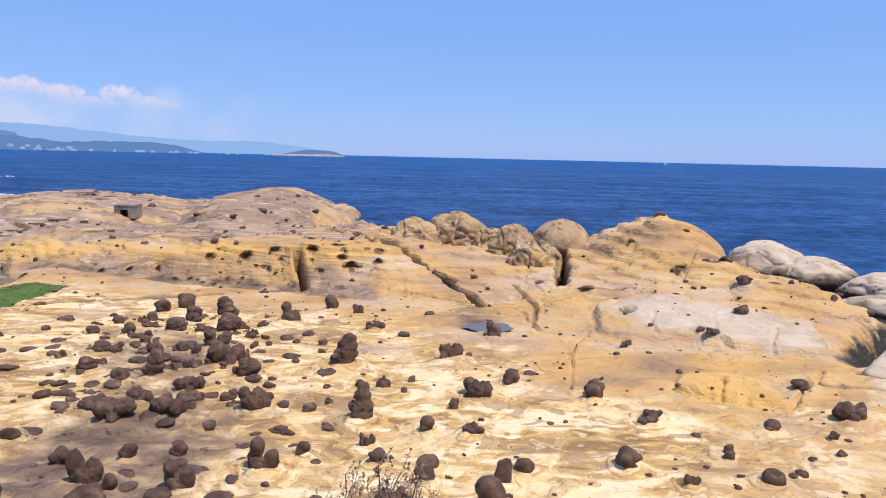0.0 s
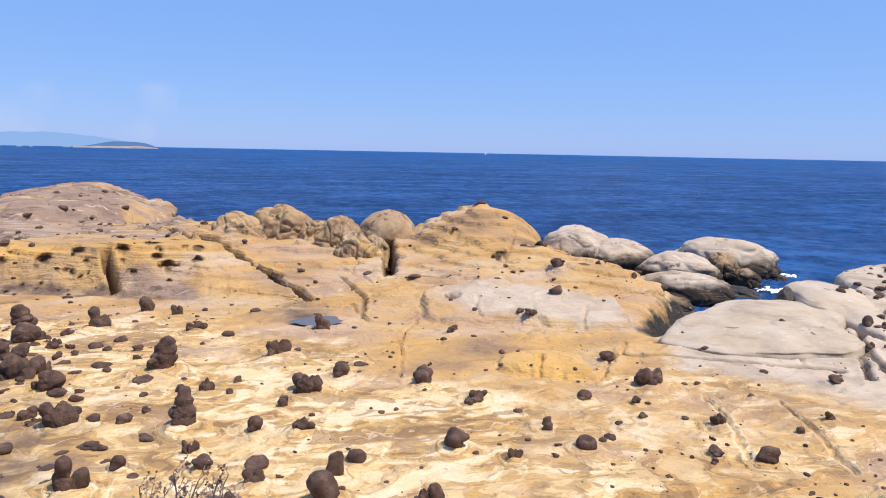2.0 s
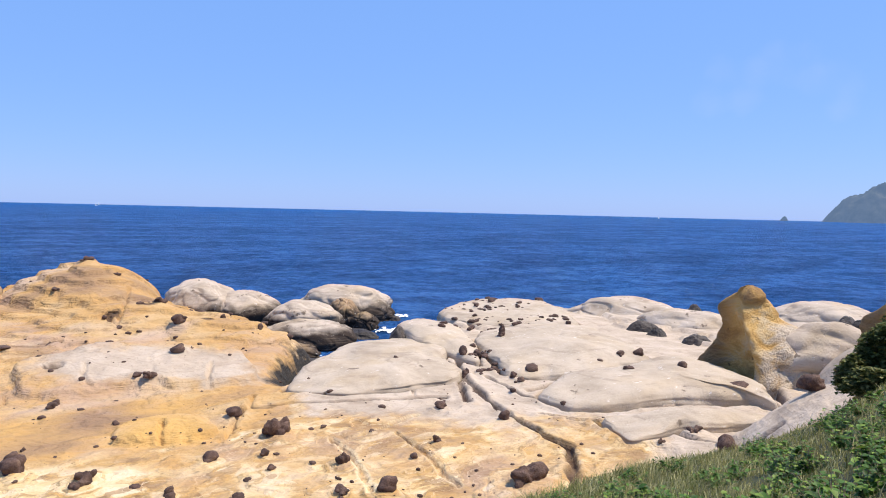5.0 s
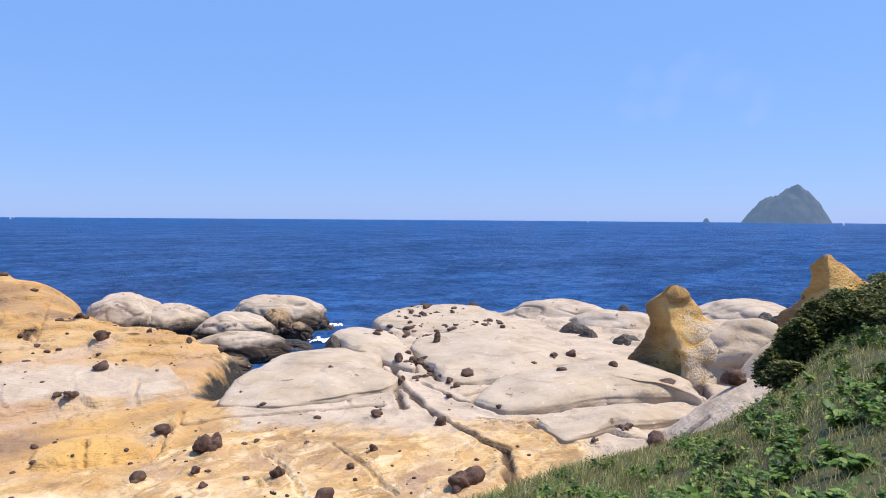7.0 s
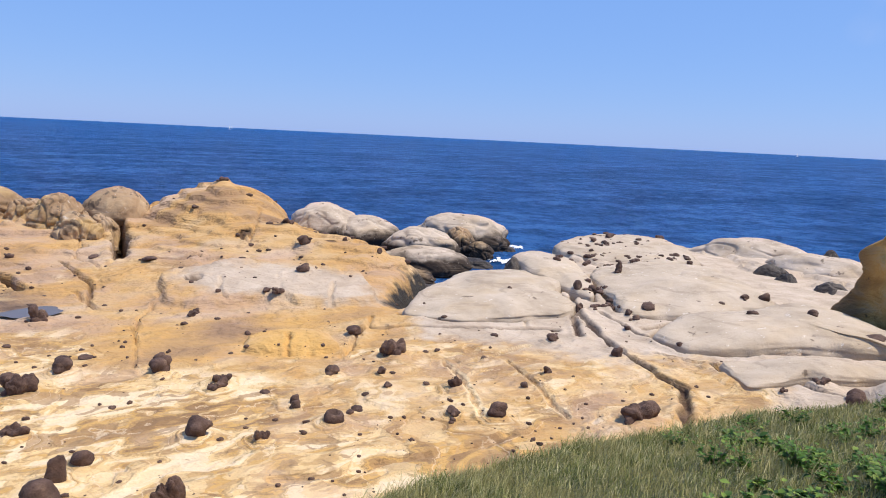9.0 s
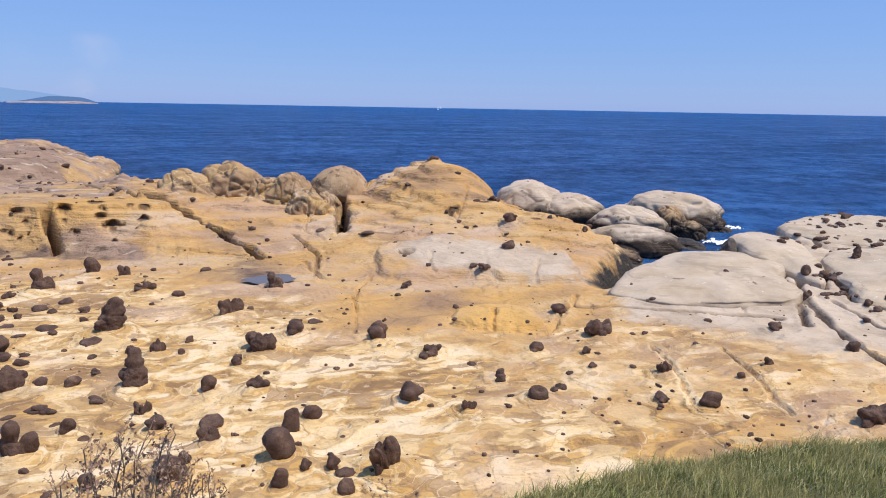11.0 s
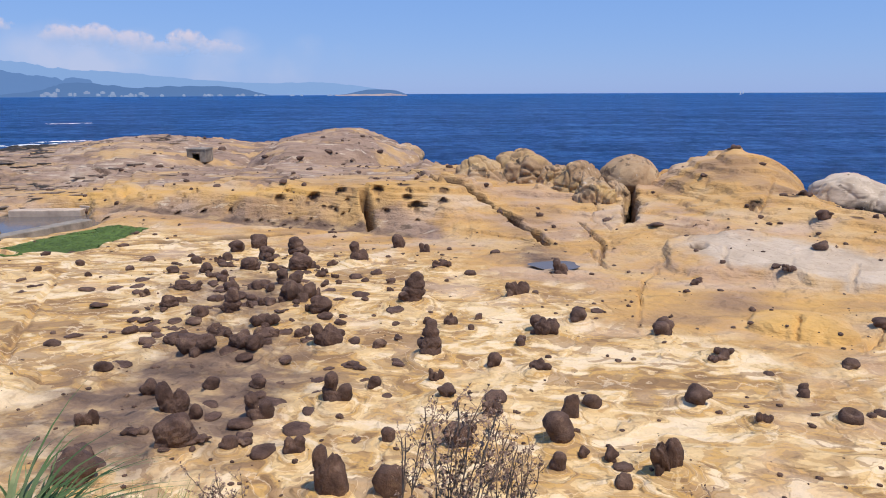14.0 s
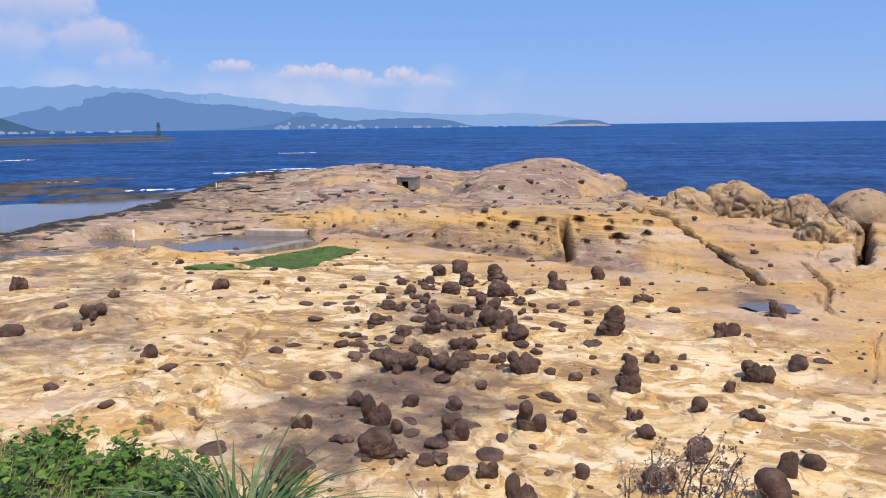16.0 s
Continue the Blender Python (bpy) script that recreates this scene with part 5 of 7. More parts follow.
def rock_slab(corners, foot, near, far, seed, label, wall=0.55, rough=1.0, material=None):
    """A worn slab on a footprint: steep bedded sides, a rounded brow, and a back that rises from near to far metres."""
    rim = ringed(corners, 24, 0.6)
    cx, cy = sum(p.x for p in rim) / len(rim), sum(p.y for p in rim) / len(rim)
    reach = [math.hypot(*p) for p in rim]
    d0, d1 = min(reach), max(reach)
    rings = [1.0, 1.0, 0.998, 0.994, 0.988, 0.981, 0.973, 0.963, 0.95, 0.935, 0.915, 0.89, 0.86, 0.82, 0.77, 0.71, 0.65, 0.58, 0.51, 0.44, 0.37, 0.30, 0.23, 0.16, 0.09]
    verts = []
    for i, r in enumerate(rings):
        for p in rim:
            x, y = cx + (p.x - cx) * r, cy + (p.y - cy) * r
            v = (math.hypot(x, y) - d0) / (d1 - d0)
            full = near + (far - near) * min(1, max(0, v)) ** 0.8
            h = full * (wall * max(0.0, 1 - r ** 30) ** 0.45 + (1 - wall) * (1 - r ** 2.4)) if i > 1 else (0.0 if i else -1.2)
            w = 0.42 * noise.noise(Vector((p.x / 1.9, p.y / 1.9, seed))) + 0.22 * noise.noise(Vector((p.x / 0.7, p.y / 0.7, seed + h))) + 0.10 * noise.noise(Vector((p.x / 3, p.y / 3, seed + h * 9)))
            crease = abs(noise.noise(Vector((x / 3.8, y / 3.8, seed + 2))))
            h += rough * (0.30 * noise.noise(Vector((x / 3.1, y / 3.1, seed + 5))) + 0.10 * noise.noise(Vector((x / 1.1, y / 1.1, seed + 7))) + 0.04 * noise.noise(Vector((x / 0.4, y / 0.4, seed + 9))) - 0.05 * max(0.0, 1 - crease / 0.05)) * (1 - r ** 9)
            span = max(1.0, math.hypot(p.x - cx, p.y - cy))
            q = 1 + w * max(0.0, (r - 0.5) * 2) / span
            verts.append((cx + (x - cx) * q, cy + (y - cy) * q, foot + h))
    k = len(rim)
    bm = bmesh.new()
    made = [bm.verts.new(v) for v in verts]
    for i in range(len(rings) - 1):
        for j in range(k):
            bm.faces.new([made[a] for a in (i * k + j, i * k + (j + 1) % k, (i + 1) * k + (j + 1) % k, (i + 1) * k + j)])
    bm.faces.new(made[-k:])
    bmesh.ops.recalc_face_normals(bm, faces=bm.faces[:])
    SLAB_TOPS.append(np.array(verts[2 * k:]))
    ob = part("rock_slab", bm, material or M_SLAB)
    return tagged(ob, label, "rock slab", "pale slabs by the sea")


def stand_at(x, y):
    """Height of what a stone rests on: the ground, or a slab that lies there."""
    z = ground_at(x, y)
    for top in SLAB_TOPS:
        gap = np.hypot(top[:, 0] - x, top[:, 1] - y)
        if gap.min() < 0.45:
            z = max(z, float(top[gap.argmin(), 2]))
    return z


SLAB = "broad smooth slab of bleached grey-cream sandstone"
for corners, row in zip(SLABS, (
    (-0.2, 0.75, 1.15, 1.5, "pale pinkish sandstone block with a stepped back", 0.6),
    (0.1, 1.0, 0.85, 2.5, "upper step of the pale sandstone block", 0.4),
    (-0.3, 1.0, 1.95, 3.5, "loaf-shaped pale sandstone block with a black end", 0.75),
    (-0.2, 0.75, 1.75, 4.5, SLAB + " on the sea's edge", 0.65),
    (-0.2, 0.95, 1.75, 5.5, SLAB + " between the seams", 0.6),
    (-0.1, 0.75, 1.65, 6.5, SLAB + ", the largest of the shore", 0.5),
    (-0.1, 0.45, 0.8, 7.5, SLAB + " along the foot of the bank", 0.7),
)):
    rock_slab(corners, *row)


def spire(az, d, foot, outline, seed, label, material):
    """A wind-carved rock tower with a hollowed flank; outline: height, edge to the one side, crest, edge to the other, thickness."""
    count = 72
    rows = []
    bm = bmesh.new()
    levels = 44
    keys = [row[0] for row in outline]
    for i in range(levels):
        z = keys[0] + (keys[-1] - keys[0]) * i / (levels - 1)
        a, c, b, thick = (float(np.interp(z, keys, [row[m] for row in outline])) for m in (1, 2, 3, 4))
        mid = (a + b) / 2
        corners = [(a, 0.1 * thick), ((a + c) / 2 + 0.1 * (c - a), 0.02 * thick), (c - 0.12 * (c - a), -0.4 * thick), (c, -0.66 * thick), ((c + b) / 2, -0.42 * thick), (b, 0.0), (b * 0.7 + mid * 0.3, 0.5 * thick), (mid, 0.62 * thick), (a * 0.7 + mid * 0.3, 0.5 * thick)]
        ring = []
        for p in ringed(corners, count // 9, 0.8):
            q = Vector((p.x, p.y, z))
            r = (Vector((p.x - mid, p.y, 0)).normalized())
            push = 0.42 * noise.noise(q * 0.8 + Vector((seed, 0, 0))) + 0.26 * noise.noise(Vector((q.x * 1.1, q.y * 1.1, q.z * 2.0 + seed))) + 0.07 * noise.noise(q * 4.5 + Vector((0, seed, 0)))
            ring.append(bm.verts.new(Vector((p.x, p.y, z + 0.1 * noise.noise(q * 1.5)))+ r * push * min(1.0, 0.25 + 0.5 * (b - a))))
        rows.append(ring)
    for low, high in zip(rows[:-1], rows[1:]):
        for j in range(len(low)):
            k = (j + 1) % len(low)
            bm.faces.new((low[j], low[k], high[k], high[j]))
    bm.faces.new(rows[-1])
    ob = part("rock_spire", bm, material)
    x, y = polar(az, d)
    ob.matrix_world = pose(x, y, foot, 0, 0, -az)
    return tagged(ob, label, "rock", "rock towers")


spire(66.9, 46.5, 0.0, [(-1.5, -3.0, 0.7, 6.4, 5.6), (0.4, -2.6, 0.8, 5.4, 4.8), (1.5, -2.1, 0.7, 4.7, 4.2), (2.6, -1.7, 0.35, 3.6, 3.4), (3.2, -1.3, 0.0, 2.6, 2.6), (3.7, -1.5, -0.2, 1.75, 2.3), (4.3, -1.35, -0.3, 1.3, 1.9), (4.85, -1.0, -0.2, 0.95, 1.5), (5.2, -0.7, 0.0, 0.7, 1.1), (5.36, -0.4, 0.1, 0.45, 0.7), (5.48, -0.06, 0.1, 0.16, 0.2)], 21.3, "ochre sandstone spire, undercut and wind-carved", M_SPIRE)
spire(77.2, 44.0, 3.0, [(-2.5, -3.2, 0.2, 4.0, 4.0), (1.0, -2.4, 0.2, 3.6, 3.4), (2.2, -1.3, 0.2, 3.0, 2.6), (3.2, -0.9, 0.1, 2.2, 2.0), (4.0, -0.75, 0.0, 0.9, 1.3), (4.4, -0.45, 0.0, 0.4, 0.7), (4.7, -0.06, 0.0, 0.1, 0.2)], 24.1, "ochre sandstone pinnacle above the bank", M_SPIRE)


def mushroom_rock(az, d, width, height, seed):
    """A dark cap on a slender pale neck."""
    x, y = polar(az, d)
    root = new("mushroom_rock")
    root.matrix_world = pose(x, y, ground_at(x, y) - 0.7 * height)
    bm = lumpy(seed, 4, 0.1, 1.0, 0.04, 0.5)
    for v in bm.verts:
        u = (v.co.z + 0.5)
        k = width * (1.5 - 1.1 * min(1, max(0, u) * 1.3))
        v.co = Vector((v.co.x * k, v.co.y * k, u * height * 0.85))
    part("neck", bm, M_BOULDER, root)
    bm = lumpy(seed + 1, 4, 0.22, 0.8, 0.1, 0.2)
    for v in bm.verts:
        v.co = Vector((v.co.x * width * 1.0, v.co.y * width * 1.0, height * 0.8 + (v.co.z + 0.15) * width * 0.95))
    part("cap", bm, M_CONC, root, "dark brown iron-stained cap")
    tagged(root, "small mushroom rock, dark cap on a pale neck", "rock", "mushroom rocks")


mushroom_rock(71.5, 33.2, 0.95, 1.6, 3.3)
mushroom_rock(73.5, 34.5, 0.95, 1.5, 4.1)


# ---- iron concretions on the shelf ----
def knobs(seed, lobes, heart=(0, 0, 0.3), subdiv=4, rough=0.1):
    """One lump that several overlapping knobs (place and radius) have grown into, with worn hollows."""
    bm = bmesh.new()
    bmesh.ops.create_icosphere(bm, subdivisions=subdiv, radius=1.0)
    shift, heart = Vector((seed * 3.7, seed * 1.9, seed * 2.3)), Vector(heart)
    for v in bm.verts:
        u = v.co.normalized()
        reach = 0.12 ** 6
        for x, y, z, r in lobes:
            c = Vector((x, y, z)) - heart
            along_ = u.dot(c)
            gap = r * r - (c.length_squared - along_ * along_)
            if gap > 0 and along_ + math.sqrt(gap) > 0:
                reach += (along_ + math.sqrt(gap)) ** 6
        p = heart + u * (reach ** (1 / 6))
        near, second = noise.voronoi(p * 3.4 + shift)[0][:2]
        push = 1.5 * rough * noise.noise(p * 2.3 + shift) + 0.5 * rough * noise.noise(p * 4.4 + shift) + 0.55 * rough * noise.noise(p * 7.5 + shift) + 0.3 * rough * noise.noise(p * 17 + shift)
        push -= 0.25 * rough * max(0.0, 1 - (second - near) / 0.16)
        p = p + u * push
        if p.z < 0:
            p.z *= 0.25
        v.co = p
    return bm


def grown(kind, seed, subdiv=4):
    """Knobs laid out for a standing, double, stacked or spreading concretion."""
    g = random.Random(seed)
    rnd = g.uniform
    if kind == "single":
        lobes = [(0, 0, 0.3, 0.36), (rnd(-0.1, 0.1), rnd(-0.1, 0.1), rnd(0.5, 0.62), rnd(0.28, 0.36))]
        lobes += [(rnd(-0.26, 0.26), rnd(-0.26, 0.26), rnd(0.2, 0.72), rnd(0.14, 0.22)) for i in range(5)]
    elif kind == "pair":
        lean = rnd(-0.1, 0.1)
        lobes = [(-0.24, 0, 0.25, 0.26), (-0.26 + lean, 0, rnd(0.5, 0.75), rnd(0.22, 0.3)), (0.24, 0.03, 0.24, 0.27), (0.25 + lean, 0.05, rnd(0.35, 0.65), rnd(0.2, 0.27)), (0, -0.08, 0.15, 0.3)]
        lobes += [(rnd(-0.4, 0.4), rnd(-0.2, 0.2), rnd(0.1, 0.5), rnd(0.1, 0.17)) for i in range(4)]
    elif kind == "stack":
        lean = rnd(-0.16, 0.16)
        lobes = [(0, 0, 0.2, 0.34), (lean * 0.5, 0, 0.55, rnd(0.26, 0.36)), (lean, 0.03, 0.9, rnd(0.24, 0.34)), (lean * 1.3, 0, 1.15, rnd(0.14, 0.24))]
        lobes += [(rnd(-0.3, 0.3), rnd(-0.2, 0.2), rnd(0.1, 0.95), rnd(0.12, 0.2)) for i in range(5)]
    else:
        lobes = [(0, 0, 0.08, 0.3)]
        lobes += [(rnd(-0.55, 0.55), rnd(-0.3, 0.3), rnd(0.06, 0.34), rnd(0.1, 0.22)) for i in range(16)]
    heart = (0, 0, 0.1) if kind == "cluster" else (0, 0, 0.5) if kind == "stack" else (0, 0, 0.3)
    return knobs(seed * 0.77, lobes, heart, subdiv, 0.085 if kind == "cluster" else 0.06)


def trimmed(bm):
    """One wide and one high, with its foot at zero."""
    xs, zs = [v.co.x for v in bm.verts], [v.co.z for v in bm.verts]
    x0, x1, z0, z1 = min(xs), max(xs), min(zs), max(zs)
    for v in bm.verts:
        v.co = Vector(((v.co.x - (x0 + x1) / 2) / (x1 - x0), v.co.y / (x1 - x0), (v.co.z - z0) / (z1 - z0)))
    return bm


def conc_dome(seed):
    bm = lumpy(seed, 3, 0.2, 0.9, 0.08, 0.1)
    for v in bm.verts:
        v.co.z = v.co.z * 0.9 + 0.05
    return bm


def conc_bowl(seed):
    bm = lumpy(seed, 3, 0.12, 0.9, 0.06, 0.1)
    for v in bm.verts:
        r = math.hypot(v.co.x, v.co.y)
        if v.co.z > 0.1:
            v.co.z = 0.1 + 0.32 * max(0, 1 - ((r - 0.36) / 0.15) ** 2) + 0.1 * (v.co.z - 0.1)
    return bm


KINDS = {kind: [part("concretion", trimmed(grown(kind, base + i, 5)), M_CONC) for i in range(count)]
         for kind, base, count in (("single", 100, 7), ("pair", 200, 5), ("stack", 300, 4), ("cluster", 400, 4))}
KINDS["dome"] = [part("concretion", trimmed(conc_dome(s)), M_CONC) for s in (41, 42, 43)]
KINDS["bowl"] = [part("concretion", trimmed(conc_bowl(51)), M_CONC)]
SMALL = {kind: [part("concretion", trimmed(grown(kind, base + i, 4 if kind != "single" else 3)), M_CONC) for i in range(5)] for kind, base in (("single", 500), ("pair", 600), ("cluster", 700))}
SAY = {
    "single": "dark brown knobby iron concretion standing on the shelf",
    "pair": "dark brown double-headed concretion, split down the middle",
    "stack": "tall dark concretion of lumps stacked on one another",
    "cluster": "dark cluster of grown-together concretion knobs",
    "dome": "low worn concretion, a brown dome in the sandstone",
    "bowl": "hollow ring-shaped concretion, worn out like a bowl",
}
dice = random.Random(5)


def concretion(x, y, w, h, kind, sink=0.0):
    """One concretion w wide and h high at a place on plan."""
    ob = dice.choice(SMALL[kind] if w < 0.85 and kind in SMALL else KINDS[kind])
    m = pose(x, y, stand_at(x, y) - 0.2 * h - 0.05 - sink, dice.uniform(-10, 10), dice.uniform(-14, 14), dice.uniform(-25, 25)) @ Matrix.Diagonal((w, w * dice.uniform(0.8, 1.05), h, 1))
    ob = copy_thing(ob, m)
    tagged(ob, SAY[kind], "concretion", "concretions on the shelf")


for row in STONES:
    concretion(*row)
# small ones strewn between them, too many to count
def strewn(name, label, rows):
    """Many small concretions in one mesh."""
    verts, faces, base = [], [], 0
    for x, y, w, h, kind in rows:
        mesh = dice.choice(KINDS["dome"] if kind == "dome" else SMALL[kind]).data
        co = np.zeros(len(mesh.vertices) * 3, np.float32)
        mesh.vertices.foreach_get("co", co)
        tri = np.zeros(len(mesh.polygons) * 3, np.int32)
        mesh.polygons.foreach_get("vertices", tri)
        m = np.array(pose(x, y, stand_at(x, y) - 0.15 * h - 0.03, dice.uniform(-8, 8), dice.uniform(-8, 8), dice.uniform(0, 360)) @ Matrix.Diagonal((w, w * dice.uniform(0.7, 1.1), h, 1)))
        verts.append(co.reshape(-1, 3) @ m[:3, :3].T + m[:3, 3])
        faces.append(tri.reshape(-1, 3) + base)
        base += len(mesh.vertices)
    tagged(sheet(name, np.concatenate(verts), np.concatenate(faces), M_CONC), label, "stones", kind="stuff")


rows = []
for i in range(150):
    az_, d_ = dice.uniform(-50, 56), 15 + 30 * dice.random() ** 0.8
    x_, y_ = polar(az_, d_)
    if (az_ > 20 and dice.random() < 0.45) or bank_here(np.array([x_]), np.array([y_]))[0] > -6:
        continue
    s_ = dice.uniform(0.10, 0.32)
    rows.append((x_, y_, s_ * 1.2, s_ * dice.uniform(0.4, 0.8), dice.choice(["dome", "dome", "single", "cluster"])))
strewn("small_concretions", "small brown concretions scattered over the shelf", rows)
rows = []
for i in range(130):
    # lens-shaped ones that barely stand out of the dark field
    x_, y_ = polar(dice.gauss(-22, 6.5), dice.uniform(18, 43))
    s_ = dice.uniform(0.35, 0.95)
    rows.append((x_, y_, s_, s_ * dice.uniform(0.14, 0.3), dice.choice(["dome", "dome", "cluster"])))
for i in range(70):
    x_, y_ = polar(dice.gauss(-19, 5), dice.uniform(26, 43))
    s_ = dice.uniform(0.25, 0.6)
    rows.append((x_, y_, s_ * 1.2, s_ * dice.uniform(0.5, 1.0), dice.choice(["dome", "single", "single", "cluster", "pair"])))
strewn("low_concretions", "low dark concretions crowding the brown field", rows)
# knobs along the worn bands of the pale slabs and in the seam between them
rows, held = [], dice.getstate()
dice.seed(77)
for (xa, ya), (xb, yb), count, wide in (
    ((41.6, 40.9), (49.0, 36.4), 34, 0.5), ((43.0, 43.4), (52.6, 41.0), 26, 0.8), ((44.0, 45.6), (52.0, 46.4), 16, 0.7),
    ((31.2, 29.2), (33.6, 31.6), 18, 0.35), ((31.0, 26.6), (31.6, 29.0), 10, 0.4), ((34.5, 36.5), (38.6, 36.0), 12, 0.5),
):
    for i in range(count):
        k = dice.random()
        s_ = dice.uniform(0.14, 0.5) ** 1.15
        rows.append((xa + (xb - xa) * k + dice.gauss(0, wide), ya + (yb - ya) * k + dice.gauss(0, wide), s_ * 1.4, s_ * dice.uniform(0.35, 0.8), dice.choice(["dome", "dome", "single", "cluster"])))
strewn("slab_concretions", "small dark knobs along the worn bands of the pale slabs", rows)
dice.setstate(held)
for ob in [o for obs in (*KINDS.values(), *SMALL.values()) for o in obs]:
    bpy.data.objects.remove(ob)


# ---- stones too small to tell one from another ----
def pebbles(name, label, places, sizes, seed, stretch=1.0, flat=1.0, material=None, along_=None):
    """Many small worn stones in one mesh."""
    g = np.random.RandomState(seed)
    bm = bmesh.new()
    bmesh.ops.create_icosphere(bm, subdivisions=1, radius=0.5)
    ball = np.array([tuple(v.co) for v in bm.verts])
    tri = np.array([[v.index for v in f.verts] for f in bm.faces])
    bm.free()
    x, y = np.array([p[0] for p in places]), np.array([p[1] for p in places])
    z = surface(x, y)
    sizes = np.asarray(sizes)
    k, m = len(x), len(ball)
    verts = ball[None] * (1 + 0.35 * (g.rand(k, m, 1) - 0.5))
    verts = verts * (sizes[:, None] * np.stack([stretch * (1 + 0.5 * g.rand(k)), 0.8 + 0.4 * g.rand(k), flat * (0.45 + 0.5 * g.rand(k))], 1))[:, None, :]
    turn = (g.uniform(0, 6.28, k) if along_ is None else g.normal(along_, 0.22, k))[:, None]
    verts = np.stack([verts[..., 0] * np.cos(turn) - verts[..., 1] * np.sin(turn) + x[:, None], verts[..., 0] * np.sin(turn) + verts[..., 1] * np.cos(turn) + y[:, None], verts[..., 2] + (z + 0.1 * sizes)[:, None]], -1)
    faces = (tri[None] + np.arange(k)[:, None, None] * m).reshape(-1, 3)
    tagged(sheet(name, verts.reshape(-1, 3), faces, material or M_CONC), label, "stones", kind="stuff")


def strew(count, az0, az1, d0, d1, small, large, clump, seed):
    g = np.random.RandomState(seed)
    az, d = g.uniform(az0, az1, count), g.uniform(d0, d1, count)
    x, y = d * np.sin(np.radians(az)), d * np.cos(np.radians(az))
    keep = (vnoise(x / clump, y / clump, seed) > 0.52) & (bank_here(x, y) < -5) & (d < np.interp(az, COAST_AZ, COAST_D) - 8)
    return list(zip(x[keep], y[keep])), small + (large - small) * g.rand(int(keep.sum())) ** 2.5


pebbles("pebbles", "small brown ironstone pebbles scattered over the shelf", *strew(1700, -56, 58, 14, 48, 0.05, 0.22, 3.0, 5), 6)
pebbles("pebbles", "dark weathered nodules dotting the ridge and platform", *strew(1700, -48, 32, 46, 150, 0.16, 0.6, 5.0, 7), 8)


pebbles("shore_ledges", "dark wet ledges of bedded rock along the shore of the platform", *strew(900, -60, -34, 96, 178, 0.3, 1.3, 7.0, 21), 22, 2.4, 0.28, M_REEF, 0.62)
pebbles("shore_ledges", "grey broken ledges on the seaward platform", *strew(1000, -58, -25, 72, 130, 0.2, 0.9, 6.0, 23), 24, 2.6, 0.4, M_LEDGE, 0.55)


# ---- bunker, basin and posts ----
def box(bm, x0, x1, y0, y1, z0, z1, bevel=0.03):
    made = bmesh.ops.create_cube(bm, size=1.0)["verts"]
    for v in made:
        v.co = Vector((x0 if v.co.x < 0 else x1, y0 if v.co.y < 0 else y1, z0 if v.co.z < 0 else z1))
    if bevel:
        edges = list({e for v in made for e in v.link_edges})
        bmesh.ops.bevel(bm, geom=edges, offset=bevel, segments=1, affect="EDGES")


def build_bunker(az, d):
    x, y = polar(az, d)
    root = new("bunker")
    root.matrix_world = pose(x, y, ground_at(x, y) - 0.25, 0, 0, -az - 22)
    w, l, h = 1.3, 1.4, 1.6
    for name, dims in (("side_wall", (-w, -w + 0.35, -l, l, 0, h)), ("side_wall", (w - 0.35, w, -l, l, 0, h)), ("back_wall", (-w + 0.353, w - 0.353, l - 0.35, l, 0, h)),
                       ("front_wall", (-w + 0.353, -0.55, -l, -l + 0.35, 0, h)), ("front_wall", (0.45, w - 0.353, -l, -l + 0.35, 0, h)), ("lintel", (-0.547, 0.447, -l, -l + 0.35, h - 0.4, h)),
                       ("roof", (-w - 0.05, w + 0.05, -l - 0.05, l + 0.05, h + 0.003, h + 0.26))):
        bm = bmesh.new()
        box(bm, *dims)
        part(name, bm, M_CONCRETE, root, smooth=False)
    # floor in the darkened colour, so the inside looks shaded
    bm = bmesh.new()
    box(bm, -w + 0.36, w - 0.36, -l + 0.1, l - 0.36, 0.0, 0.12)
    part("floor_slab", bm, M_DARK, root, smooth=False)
    tagged(root, "small weathered concrete pillbox with a dark doorway", "bunker")


build_bunker(-24.00, 104.2)


def shallows():
    """Calm shallow water between the reefs and the shore."""
    az = np.linspace(-64, -38.5, 60)
    far = np.interp(az, [-64, -52, -45, -41, -38.5], [140, 134, 132, 152, 150]) + 10 * fbm(az / 2, az * 0, 3, 5)
    v = np.linspace(0, 1, 6)[:, None]
    D = 84 + (far - 84) * v
    A = np.radians(az)[None, :] + 0 * D
    ob = sheet("shallow_water", np.stack([D * np.sin(A), D * np.cos(A), np.full_like(D, SEA + 0.03)], -1).reshape(-1, 3), grid_faces(6, 60), M_SHALLOW)
    tagged(ob, "calm shallow inlet, grey-blue over sand", "water", kind="structure")


shallows()


def pools(az0, az1, d0, d1, z, label):
    """Still water at one level, seen where the ground dips below it."""
    A, D = np.meshgrid(np.radians(np.linspace(az0, az1, 24)), np.linspace(d0, d1, 8))
    ob = sheet("pool_water", np.stack([D * np.sin(A), D * np.cos(A), np.full_like(A, z)], -1).reshape(-1, 3), grid_faces(8, 24), M_POOL)
    tagged(ob, label, "water", kind="structure")


pools(-64, -41.5, 66.5, 79, -1.42, "still dark water in the rock channel")
pools(-41.497, -31, 62, 79, -1.42, "still blue-grey water in the rock basin")


